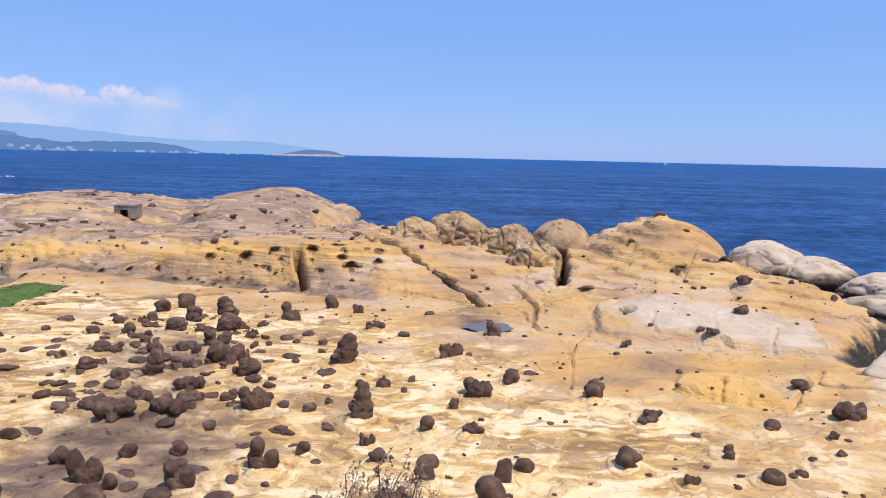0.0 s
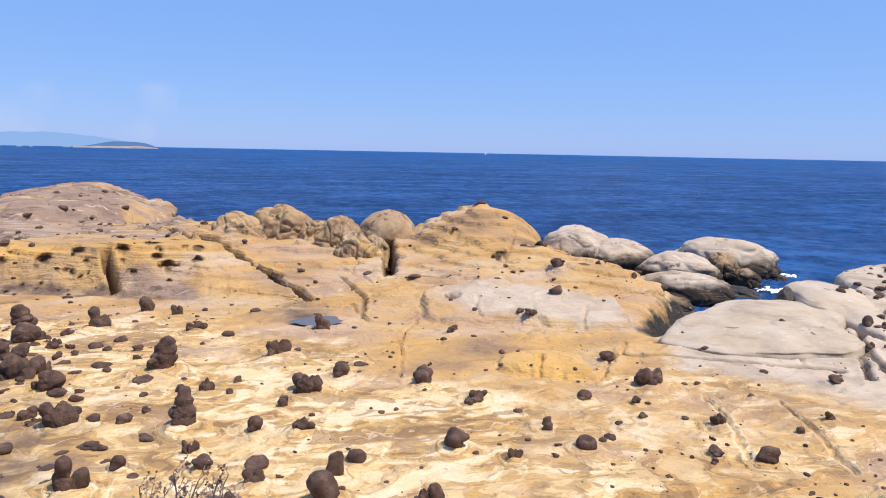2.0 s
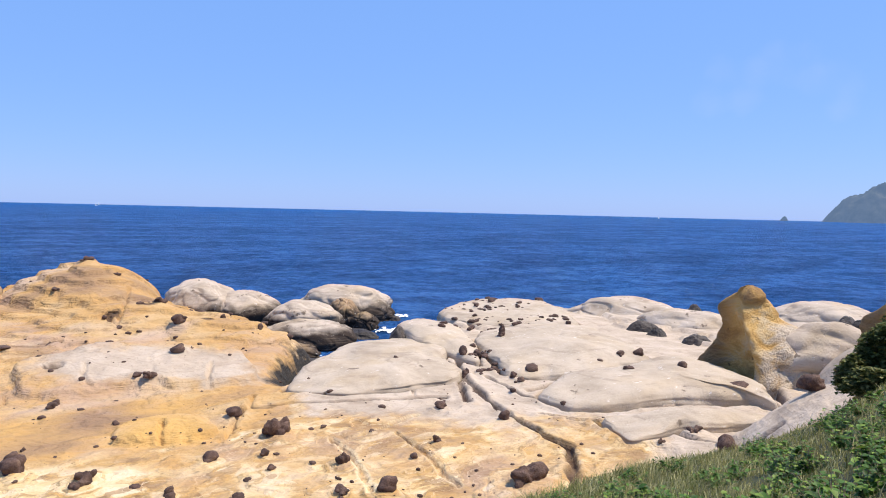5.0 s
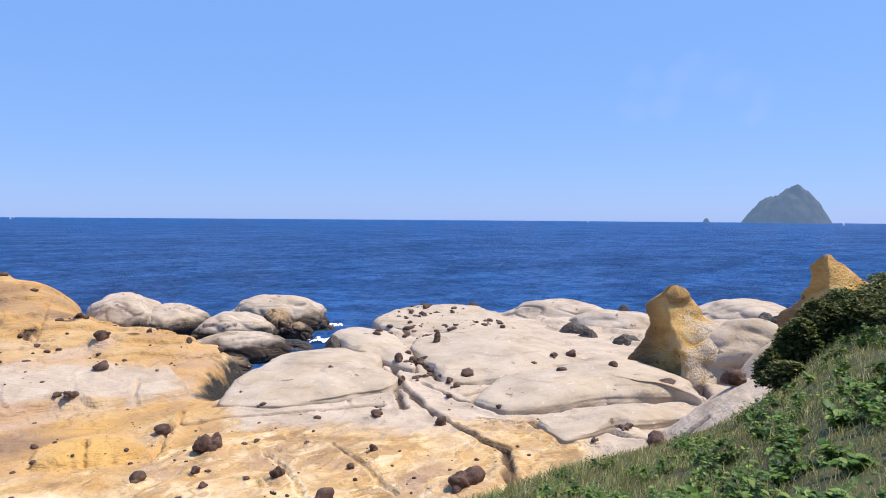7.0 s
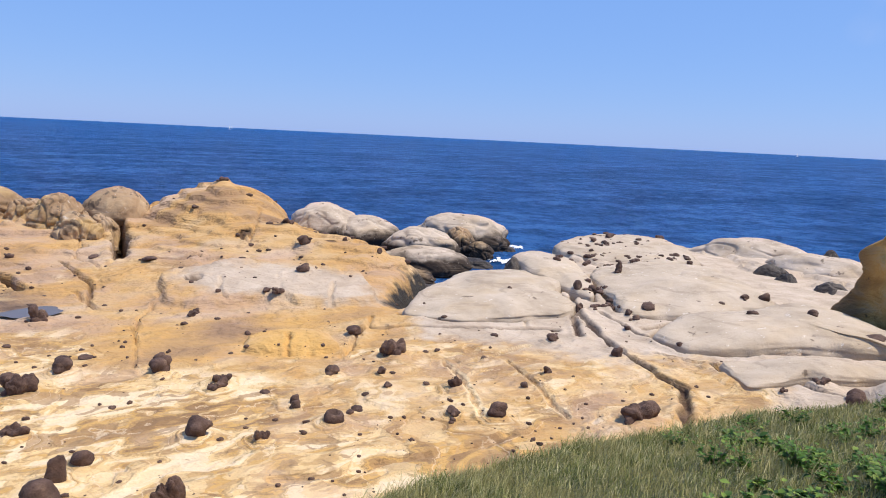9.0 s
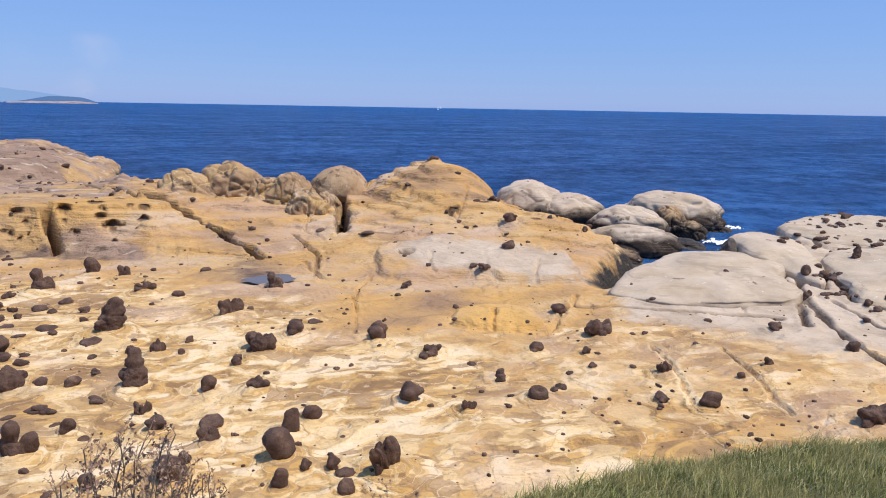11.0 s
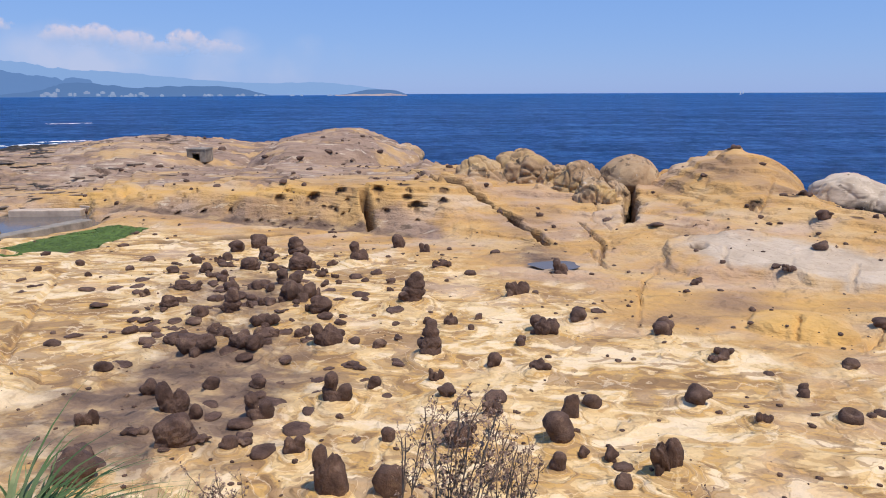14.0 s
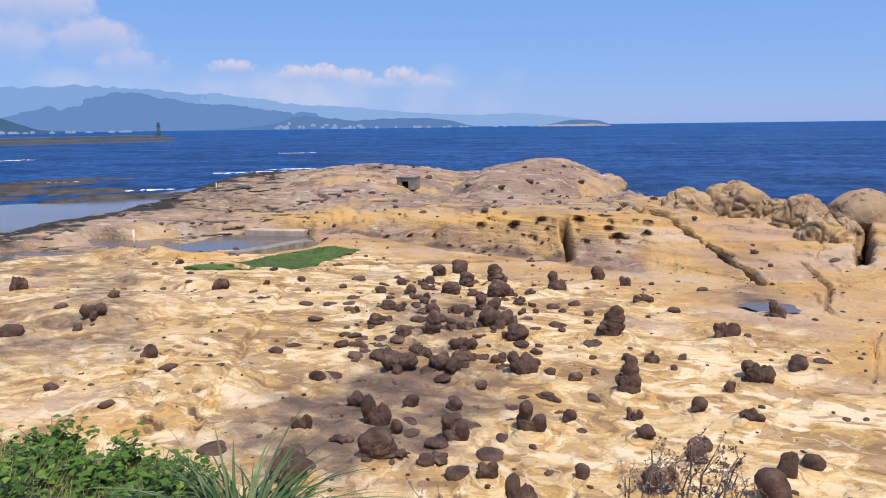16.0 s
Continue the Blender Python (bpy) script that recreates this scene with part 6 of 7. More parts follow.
def low_wall(a, b, width, z, top, label, material):
    """A low concrete wall between two places on plan."""
    length = math.hypot(b[0] - a[0], b[1] - a[1])
    bm = bmesh.new()
    box(bm, 0, length, -width / 2, width / 2, 0, top - z, 0.05)
    ob = part("basin_wall", bm, material, smooth=False)
    ob.matrix_world = pose(a[0], a[1], z, 0, 0, math.degrees(math.atan2(b[1] - a[1], b[0] - a[0])))
    tagged(ob, label, "wall", "walls of the old basin")


low_wall((-36.9, 47.0), (-34.4, 54.6), 1.25, -2.4, -0.55, "low grey concrete wall closing the rock basin", M_CONCRETE)
low_wall((-45.2, 60.4), (-38.9, 61.4), 1.3, -2.4, -0.85, "worn concrete ledge along the far side of the basin", M_WORN)
low_wall((-39.3, 62.2), (-38.2, 66.4), 1.3, -1.6, -0.7, "worn concrete ledge along the far side of the basin", M_WORN)


def post(x, y, height):
    bm = bmesh.new()
    bmesh.ops.create_cone(bm, cap_ends=True, segments=10, radius1=0.09, radius2=0.08, depth=height)
    ob = part("post", bm, M_WHITE)
    ob.matrix_world = pose(x, y, ground_at(x, y) + height / 2 - 0.1, 3, 2, 0)
    tagged(ob, "white marker post standing on the rock", "post", "marker posts")


post(*(-74.14, 91.94), 1.3)
post(*(-50.74, 50.64), 2.0)


def algae(x0, y0, rx, ry, turn, seed):
    """A mat of green weed that follows the ground."""
    g = np.random.RandomState(seed)
    k = 30000
    u, v = g.uniform(-1, 1, k), g.uniform(-1, 1, k)
    keep = np.abs(u) ** 3 + np.abs(v) ** 3 + 0.5 * fbm(u * 3, v * 3, 3, seed) < 0.8
    u, v = u[keep], v[keep]
    c, s = math.cos(radians(turn)), math.sin(radians(turn))
    x, y = x0 + rx * u * c - ry * v * s, y0 + rx * u * s + ry * v * c
    k = len(x)
    leans = np.stack([g.uniform(0, 6.28, k), g.uniform(0.9, 1.6, k), g.uniform(0.5, 0.8, k)], 1)
    ob = blades("algae", np.stack([x, y, surface(x, y) - 0.03], 1), 0.08 + 0.06 * g.rand(k), 0.34 + 0.2 * g.rand(k), leans, M_ALGAE, 2)
    tagged(ob, "bright green mat of algae beside the basin", "algae", kind="stuff")


def puddle(x, y, radius, seed):
    """Left-over sea water in a hollow of the shelf."""
    bm = bmesh.new()
    rim = [bm.verts.new((radius * (1 + 0.45 * noise.noise(Vector((math.cos(i / 20 * math.pi) * 1.2, math.sin(i / 20 * math.pi) * 1.2, seed)))) * math.cos(i / 20 * math.pi) * 1.5,
                         radius * (1 + 0.45 * noise.noise(Vector((math.cos(i / 20 * math.pi) * 1.2, math.sin(i / 20 * math.pi) * 1.2, seed)))) * math.sin(i / 20 * math.pi), 0)) for i in range(40)]
    bm.faces.new(rim)
    ob = part("puddle", bm, M_POOL, smooth=False)
    ob.matrix_world = pose(x, y, max(ground_at(x + radius * math.cos(a), y + radius * math.sin(a)) for a in (0, 1, 2, 3, 4, 5)) - 0.03, 0, 0, seed * 40)
    tagged(ob, "shallow puddle of clear water lying on the rock", "puddle", "puddles on the shelf")


puddle(2.7, 38.5, 0.95, 0)
puddle(4.3, 37.3, 0.35, 1)


# ---- reefs, foam, pier ----
def reef(az, d, width, depth, top, seed):
    bm = bmesh.new()
    bmesh.ops.create_grid(bm, x_segments=60, y_segments=24, size=0.5)
    for v in bm.verts:
        x, y = v.co.x, v.co.y
        e = max(0.0, 1 - (abs(2 * x) ** 2.4 + abs(2 * y) ** 2.4) - 0.5 * abs(noise.noise(Vector((x * 4 + seed, y * 4, 0)))))
        step = math.floor(3 * e ** 0.5 + 1.2 * noise.noise(Vector((x * 5, y * 9, seed)))) / 3
        v.co = Vector((x * width, y * depth, -0.8 + (top + 0.8) * (0.55 * e ** 0.4 + 0.45 * max(0, step)) + 0.12 * noise.noise(Vector((x * 30, y * 30, seed)))))
    ob = part("reef", bm, M_REEF)
    x, y = polar(az, d)
    ob.matrix_world = pose(x, y, SEA, 0, 0, -az)
    return tagged(ob, "low wet layered reef barely above the water", "reef", "reefs off the shore")


def foam(az, d, width, depth, seed):
    bm = bmesh.new()
    bmesh.ops.create_grid(bm, x_segments=60, y_segments=16, size=0.5)
    drop = []
    for v in bm.verts:
        x, y = v.co.x, v.co.y
        k = noise.fractal(Vector((x * 7 + seed, y * 4, seed)), 1.0, 2.0, 4) + 0.35 - 1.6 * (x * x + y * y * 2.0)
        if k < 0:
            drop.append(v)
        v.co = Vector((x * width, (y + 0.15 * noise.noise(Vector((x * 3, seed, 0)))) * depth, 0.06 + 0.25 * max(0, k)))
    bmesh.ops.delete(bm, geom=drop, context="VERTS")
    ob = part("foam", bm, M_FOAM)
    x, y = polar(az, d)
    ob.matrix_world = pose(x, y, SEA, 0, 0, -az)
    return tagged(ob, "white foam where waves break on the rocks", "foam", kind="stuff")


shore_dice = random.Random(8)
for i in range(18):
    az_ = shore_dice.uniform(-62, -43)
    reef(az_, 124 + 62 * shore_dice.random() - 1.2 * (az_ + 43), shore_dice.uniform(16, 40), shore_dice.uniform(4, 9), shore_dice.uniform(0.45, 0.95), i)
for row in ((-35.8, 196, 22, 7, 1), (-33.2, 206, 14, 6, 2), (-52, 330, 14, 8, 3), (-32.5, 330, 18, 6, 4), (-53, 178, 16, 8, 5), (-49.5, 182, 10, 6, 9), (-44, 150, 14, 4, 6),
            (39.6, 70.0, 4.5, 4.0, 7), (39.9, 79.5, 3.0, 2.5, 8), (39.2, 62, 4, 3.5, 11), (40.6, 58, 3, 3, 14), (23.5, 90, 4, 2, 12), (-4.3, 100, 5, 3, 13)):
    foam(*row)


def build_pier():
    root = new("breakwater")
    x0, y0 = polar(-42.1, 700)
    x1, y1 = polar(-72, 640)
    length = math.hypot(x1 - x0, y1 - y0)
    root.matrix_world = pose(x0, y0, SEA - 1, 0, 0, math.degrees(math.atan2(y1 - y0, x1 - x0)))
    # breakwater haze is a share of glowing veil in the material
    m = hazed("hazy_concrete", (0.12, 0.105, 0.10), (0.06, 0.055, 0.055), 0.05, (0.25, 0.36, 0.55), 0.22)
    for name, dims in (("mole", (-6, length, -7, 7, -3, 4.5)), ("parapet", (0, length, -7, -4, 4.503, 7.0)), ("footing", (-4, length, -11, 11, -3, 1.2))):
        bm = bmesh.new()
        box(bm, *dims, bevel=0.4)
        part(name, bm, m, root, smooth=False)
    tagged(root, "long low concrete breakwater across the bay", "breakwater")
    light = new("lighthouse")
    lx, ly = polar(-42.6, 697)
    light.matrix_world = pose(lx, ly, SEA + 3.6, 0, 0, 40)
    green = hazed("hazy_green_paint", (0.03, 0.10, 0.10), (0.02, 0.06, 0.07), 0.2, (0.30, 0.42, 0.62), 0.18)
    for name, z0, z1, r0, r1 in (("base", 0, 1.5, 3.0, 2.8), ("tower", 1.5, 10.5, 2.0, 1.3), ("gallery", 10.5, 11.0, 2.2, 2.2), ("lantern", 11.0, 12.8, 1.1, 1.1), ("roof", 12.8, 13.8, 1.4, 0.2)):
        bm = bmesh.new()
        bmesh.ops.create_cone(bm, cap_ends=True, segments=20, radius1=r0, radius2=r1, depth=z1 - z0)
        bmesh.ops.translate(bm, verts=bm.verts, vec=(0, 0, (z0 + z1) / 2))
        part(name, bm, green, light)
    tagged(light, "dark green harbour lighthouse at the end of the breakwater", "lighthouse")


build_pier()


# ---- far land ----
def mountains(name, label, d, az0, az1, heights, seed, material, ragged=0.12, depth=0.25):
    """A ridge between two bearings; heights in degrees, evenly spaced along it."""
    cols, rows = 240, 14
    az = np.linspace(az0, az1, cols)
    u = np.linspace(0, len(heights) - 1, cols)
    knots = np.arange(len(heights))
    top = np.interp(u, knots, heights)
    kernel = np.hanning(15)
    top = np.convolve(np.pad(top, 7, mode="edge"), kernel / kernel.sum(), "valid")
    top = np.maximum(0.02, top * (1 + ragged * 2 * fbm(az * 1.4, az * 0 + seed, 5, seed)))
    v = np.linspace(0, 1, rows)
    A, V = np.meshgrid(np.radians(az), v)
    T = np.tile(top, (rows, 1))
    D = d * (1 - depth * (1 - V)) * (1 + 0.02 * fbm(np.degrees(A) * 1.3, V * 3, 4, seed + 2))
    Z = D * np.tan(np.radians(T)) * V ** 0.8 * (1 + 0.35 * fbm(np.degrees(A) * 0.9, V * 2.5, 4, seed + 4) * (1 - V)) + SEA - 3 + 3 * V
    verts = np.stack([D * np.sin(A), D * np.cos(A), Z], -1).reshape(-1, 3)
    # close it behind so that it is a solid range
    back = np.stack([1.04 * d * np.sin(np.radians(az)), 1.04 * d * np.cos(np.radians(az)), np.full(cols, SEA - 3.0)], -1)
    ob = sheet(name, np.concatenate([verts, back]), grid_faces(rows + 1, cols), material)
    return tagged(ob, label, "mountain", kind="structure")


# the blue of distance is emitted: veil colour and share, layer by layer
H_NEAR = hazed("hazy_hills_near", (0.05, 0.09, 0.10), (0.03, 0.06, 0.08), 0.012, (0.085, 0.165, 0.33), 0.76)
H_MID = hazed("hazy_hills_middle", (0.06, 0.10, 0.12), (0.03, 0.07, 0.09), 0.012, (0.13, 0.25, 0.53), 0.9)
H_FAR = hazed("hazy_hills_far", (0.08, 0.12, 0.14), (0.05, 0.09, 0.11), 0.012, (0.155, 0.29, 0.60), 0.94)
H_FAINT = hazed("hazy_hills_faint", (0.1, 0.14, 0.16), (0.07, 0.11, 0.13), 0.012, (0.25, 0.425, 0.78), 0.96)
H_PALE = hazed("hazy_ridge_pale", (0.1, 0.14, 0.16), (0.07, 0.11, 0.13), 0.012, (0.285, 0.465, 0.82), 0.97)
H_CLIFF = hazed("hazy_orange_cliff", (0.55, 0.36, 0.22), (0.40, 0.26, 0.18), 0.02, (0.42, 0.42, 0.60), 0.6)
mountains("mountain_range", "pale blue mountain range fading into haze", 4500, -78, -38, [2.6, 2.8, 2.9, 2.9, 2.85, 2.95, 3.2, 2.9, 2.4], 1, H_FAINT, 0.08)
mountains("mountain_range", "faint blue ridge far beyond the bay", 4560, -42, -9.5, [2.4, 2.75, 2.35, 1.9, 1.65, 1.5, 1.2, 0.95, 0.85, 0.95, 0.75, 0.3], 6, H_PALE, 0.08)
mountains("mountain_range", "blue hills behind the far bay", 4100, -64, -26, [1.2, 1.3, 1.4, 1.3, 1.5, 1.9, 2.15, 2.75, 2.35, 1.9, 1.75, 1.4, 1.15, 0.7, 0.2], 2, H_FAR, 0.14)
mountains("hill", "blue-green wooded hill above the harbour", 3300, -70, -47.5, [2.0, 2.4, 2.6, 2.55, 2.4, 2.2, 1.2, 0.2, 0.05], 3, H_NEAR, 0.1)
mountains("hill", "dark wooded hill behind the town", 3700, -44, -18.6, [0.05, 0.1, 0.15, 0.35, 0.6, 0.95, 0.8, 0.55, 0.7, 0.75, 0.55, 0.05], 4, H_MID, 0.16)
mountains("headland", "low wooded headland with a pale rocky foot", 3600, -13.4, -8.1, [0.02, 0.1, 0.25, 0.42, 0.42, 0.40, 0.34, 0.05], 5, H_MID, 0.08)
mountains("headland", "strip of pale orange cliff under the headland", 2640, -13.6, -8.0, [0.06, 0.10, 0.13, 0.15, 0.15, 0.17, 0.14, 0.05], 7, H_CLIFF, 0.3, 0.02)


def build_islet():
    # the islet's haze comes from its glowing veil colour
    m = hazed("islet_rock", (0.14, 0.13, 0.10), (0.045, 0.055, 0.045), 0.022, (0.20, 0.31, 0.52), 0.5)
    for name, az, d, half, top, label in (("islet", 74.0, 4200, 3.05, 2.75, "steep green rocky islet on the horizon"), ("sea_stack", 68.6, 4200, 0.32, 0.42, "small dark sea stack beside the islet")):
        bm = bmesh.new()
        bmesh.ops.create_grid(bm, x_segments=90, y_segments=40, size=0.5)
        w, h = 2 * d * math.tan(math.radians(half)), d * math.tan(math.radians(top))
        for v in bm.verts:
            x, y = v.co.x * 2, v.co.y * 2
            e = max(0.0, 1 - abs(x - 0.18 * (1 - abs(x))) ** 1.9 - abs(y) ** 1.8)
            rough = 1 + 0.22 * noise.fractal(Vector((x * 2.6, y * 2.6, az)), 1.0, 2.0, 5) - 0.3 * abs(noise.noise(Vector((x * 7, y * 2.0, az)))) * (1 - e)
            v.co = Vector((x * w / 2, y * w * 0.3, h * 0.93 * e ** 0.9 * rough - 6))
        ob = part(name, bm, m)
        px, py = polar(az, d)
        ob.matrix_world = pose(px, py, SEA, 0, 0, -az)
        tagged(ob, label, "island", kind="structure")


build_islet()


def town(az0, az1, d, lift, count, seed):
    """Pale buildings along the far shore, each a block with a roof storey."""
    roll = random.Random(seed)
    # walls carry the painted haze too, as a glow
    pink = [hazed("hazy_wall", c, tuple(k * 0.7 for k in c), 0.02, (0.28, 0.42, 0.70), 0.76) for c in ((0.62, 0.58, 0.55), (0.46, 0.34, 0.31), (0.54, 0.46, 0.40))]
    for i in range(count):
        az = roll.uniform(az0, az1)
        w, h = roll.uniform(6, 20), roll.uniform(2.5, 6)
        bm = bmesh.new()
        box(bm, -w / 2, w / 2, -8, 8, -4, h, 0.5)
        box(bm, -w / 4, w / 5, -5, 5, h - 0.5, h + roll.uniform(1, 3), 0.4)
        ob = part("building", bm, roll.choice(pink), smooth=False)
        x, y = polar(az, d + roll.uniform(-40, 40))
        ob.matrix_world = pose(x, y, SEA + lift * roll.random() ** 2, 0, 0, -az + roll.uniform(-20, 20))
        tagged(ob, "pale town building on the far shore, blurred by haze", "building", "town across the bay")


town(-35, -27.5, 2780, 22, 22, 1)
town(-27.5, -18.8, 2770, 3, 12, 2)
town(-54, -44.5, 2440, 2, 18, 3)
town(-17.0, -13.5, 2680, 1, 4, 4)


# ---- clouds: far backdrop sheets ----
def cloud_bank(az, el, width, height, seed, d=4700, puff=3.0, gain=1.0, floor=0.0):
    n = Nodes("glowing_cloud")
    w, h = 2 * d * math.tan(radians(width / 2)), 2 * d * math.tan(radians(height / 2))
    unit = n.add("ShaderNodeMapping")
    unit.inputs["Scale"].default_value, unit.inputs["Location"].default_value = (1 / w, 0, 1 / h), (0.5, 0, 0.5)
    n.link(n.tree.nodes.new("ShaderNodeTexCoord").outputs["Object"], unit.inputs["Vector"])
    at = unit.outputs[0]
    sep = n.tree.nodes.new("ShaderNodeSeparateXYZ")
    n.link(at, sep.inputs[0])
    wide = n.add("ShaderNodeMapping")
    wide.inputs["Scale"].default_value = (puff * width / height, 0, puff)
    wide.inputs["Location"].default_value = (seed, seed, seed)
    n.link(at, wide.inputs["Vector"])
    body = n.noise(wide.outputs[0], 1.0, 5.0, 0.5, 0.1)
    u, v = sep.outputs[0], sep.outputs[2]
    side = n.math("MULTIPLY", n.math("MULTIPLY", u, n.math("SUBTRACT", 1.0, u)), 4.0)
    rise = n.math("MULTIPLY", n.math("MULTIPLY", v, n.math("SUBTRACT", 1.0, v)), 4.0)
    shape = n.math("MULTIPLY", n.math("POWER", side, 0.5), n.math("POWER", rise, 0.7))
    cell = n.tree.nodes.new("ShaderNodeTexVoronoi")
    cell.feature = "SMOOTH_F1"
    cell.inputs["Scale"].default_value, cell.inputs["Smoothness"].default_value = 1.6, 0.35
    n.link(wide.outputs[0], cell.inputs["Vector"])
    puffs = n.math("SUBTRACT", 0.62, cell.outputs["Distance"])
    dens = n.math("ADD", n.math("MULTIPLY", puffs, 0.55), n.math("MULTIPLY", body, 0.8))
    dens = n.math("SUBTRACT", n.math("ADD", dens, n.math("MULTIPLY", shape, 0.45)), 0.86 - floor)
    alpha = n.math("MULTIPLY", n.ramp(dens, (0.0, 0.0), (0.42, 1.0)), gain)
    alpha = n.math("MULTIPLY", alpha, n.math("MULTIPLY", n.ramp(side, (0.02, 0.0), (0.5, 1.0)), n.ramp(rise, (0.02, 0.0), (0.5, 1.0))))
    # cloud brightness is emitted; bluish thin parts and paler heads are set in colour
    glow = n.add("ShaderNodeEmission", Strength=1.0)
    n.link(n.ramp(body, (0.4, (0.50, 0.62, 0.91)), (0.62, (0.80, 0.77, 0.90))), glow.inputs["Color"])
    clear = n.add("ShaderNodeBsdfTransparent")
    both = n.tree.nodes.new("ShaderNodeMixShader")
    n.link(alpha, both.inputs[0])
    n.link(clear.outputs[0], both.inputs[1])
    n.link(glow.outputs[0], both.inputs[2])
    n.link(both.outputs[0], n.tree.nodes["Material Output"].inputs["Surface"])
    w, h = 2 * d * math.tan(radians(width / 2)), 2 * d * math.tan(radians(height / 2))
    x, y = polar(az, d)
    i, j = np.meshgrid(np.linspace(-0.5, 0.5, 12), np.linspace(-0.5, 0.5, 6))
    verts = np.stack([i * w, 60 * np.cos(i * 3), j * h], -1).reshape(-1, 3)
    ob = sheet("cloud", verts, grid_faces(6, 12), n.material)
    ob.visible_shadow = False
    ob.matrix_world = pose(x, y, EYE + d * math.tan(radians(el)), 0, 0, -az)
    tagged(ob, "soft white cumulus low over the hills", "cloud", "clouds over the bay", "structure")


def cloud_puff(az, el, width, height, seed, gain, d=4700):
    """One cumulus head: a ragged crown over a base that melts into the haze."""
    n = Nodes("glowing_cloud")
    w, h = 2 * d * math.tan(radians(width / 2)), 2 * d * math.tan(radians(height / 2))
    unit = n.add("ShaderNodeMapping")
    unit.inputs["Scale"].default_value = (2 / w, 0, 2 / h)
    n.link(n.tree.nodes.new("ShaderNodeTexCoord").outputs["Object"], unit.inputs["Vector"])
    sep = n.tree.nodes.new("ShaderNodeSeparateXYZ")
    n.link(unit.outputs[0], sep.inputs[0])
    grain = n.add("ShaderNodeMapping")
    grain.inputs["Scale"].default_value, grain.inputs["Location"].default_value = (width / height, 1, 1), (seed, seed * 2, seed)
    n.link(unit.outputs[0], grain.inputs["Vector"])
    body = n.noise(grain.outputs[0], 1.6, 6.0, 0.55)
    u, v = sep.outputs[0], sep.outputs[2]
    r = n.math("ADD", n.math("MULTIPLY", u, u), n.math("MULTIPLY", v, v))
    dens = n.math("SUBTRACT", n.math("MULTIPLY_ADD", body, 1.5, 0.05), r)
    alpha = n.ramp(dens, (0.05, 0.0), (0.5, 1.0))
    edge = n.math("SUBTRACT", 1.0, r)
    alpha = n.math("MULTIPLY", n.math("MULTIPLY", alpha, n.ramp(edge, (0.0, 0.0), (0.35, 1.0))), n.math("MULTIPLY", n.ramp(n.math("MULTIPLY_ADD", v, 0.5, 0.5), (0.05, 0.0), (0.6, 1.0)), gain))
    # bluish shaded base and bright crown are painted into the glow
    glow = n.add("ShaderNodeEmission", Strength=1.0)
    n.link(n.ramp(n.math("MULTIPLY_ADD", v, 0.5, n.math("MULTIPLY", body, 0.6)), (0.1, (0.46, 0.58, 0.87)), (0.6, (0.82, 0.74, 0.86))), glow.inputs["Color"])
    both = n.tree.nodes.new("ShaderNodeMixShader")
    n.link(alpha, both.inputs[0])
    n.link(n.add("ShaderNodeBsdfTransparent").outputs[0], both.inputs[1])
    n.link(glow.outputs[0], both.inputs[2])
    n.link(both.outputs[0], n.tree.nodes["Material Output"].inputs["Surface"])
    i, j = np.meshgrid(np.linspace(-0.5, 0.5, 8), np.linspace(-0.5, 0.5, 6))
    ob = sheet("cloud", np.stack([i * w, 40 * np.cos(i * 3), j * h], -1).reshape(-1, 3), grid_faces(6, 8), n.material)
    ob.visible_shadow = False
    x, y = polar(az, d)
    ob.matrix_world = pose(x, y, EYE + d * math.tan(radians(el)), 0, 0, -az)
    tagged(ob, "soft white cumulus low over the hills", "cloud", "clouds over the bay", "structure")


for k, row in enumerate(((-32.4, 3.9, 3.8, 2.0, 0.75), (-30.2, 3.9, 3.6, 2.2, 0.8), (-27.9, 3.6, 3.6, 2.0, 0.7), (-24.3, 3.7, 3.6, 2.2, 0.85), (-22.0, 3.2, 4.2, 1.7, 0.55), (-26.2, 3.1, 5.0, 1.6, 0.45), (-37.1, 4.4, 4.8, 1.6, 0.75),
                         (-49.6, 8.2, 9.0, 6.0, 0.75), (-46.3, 6.0, 8.0, 4.6, 0.55), (-52.5, 5.6, 9.0, 5.0, 0.5), (-44.0, 4.4, 7.0, 3.0, 0.4), (-55.5, 9.0, 9.0, 6.0, 0.7))):
    cloud_puff(*row[:4], 3.1 + 2.7 * k, row[4], 4700 + 6 * k)
cloud_bank(-34, 2.6, 60, 5.5, 6.2, d=4800, gain=0.4, floor=0.2, puff=1.0)
cloud_bank(70, 10, 22, 8, 12.0, gain=0.12, puff=1.6)


def sail_boat(az, d):
    root = new("sailing_boat")
    x, y = polar(az, d)
    root.matrix_world = pose(x, y, SEA, 0, 0, -az + 60)
    bm = bmesh.new()
    box(bm, -5, 5, -1.4, 1.4, -0.4, 1.4, 0.5)
    part("hull", bm, M_WHITE, root)
    bm = bmesh.new()
    bmesh.ops.create_cone(bm, cap_ends=True, segments=8, radius1=0.15, radius2=0.08, depth=13)
    bmesh.ops.translate(bm, verts=bm.verts, vec=(0.5, 0, 7.5))
    part("mast", bm, M_WHITE, root)
    bm = bmesh.new()
    a, b, c = (bm.verts.new(p) for p in ((0.3, 0, 2.2), (-4.6, 0.3, 2.2), (0.4, 0, 13.2)))
    bm.faces.new((a, b, c))
    bmesh.ops.solidify(bm, geom=bm.faces[:], thickness=0.06)
    part("sail", bm, M_WHITE, root)
    tagged(root, "tiny white sailing boat on the horizon", "boat", "boats at sea")


sail_boat(17.04, 2600)
sail_boat(17.22, 3600)
sail_boat(59.86, 3000)
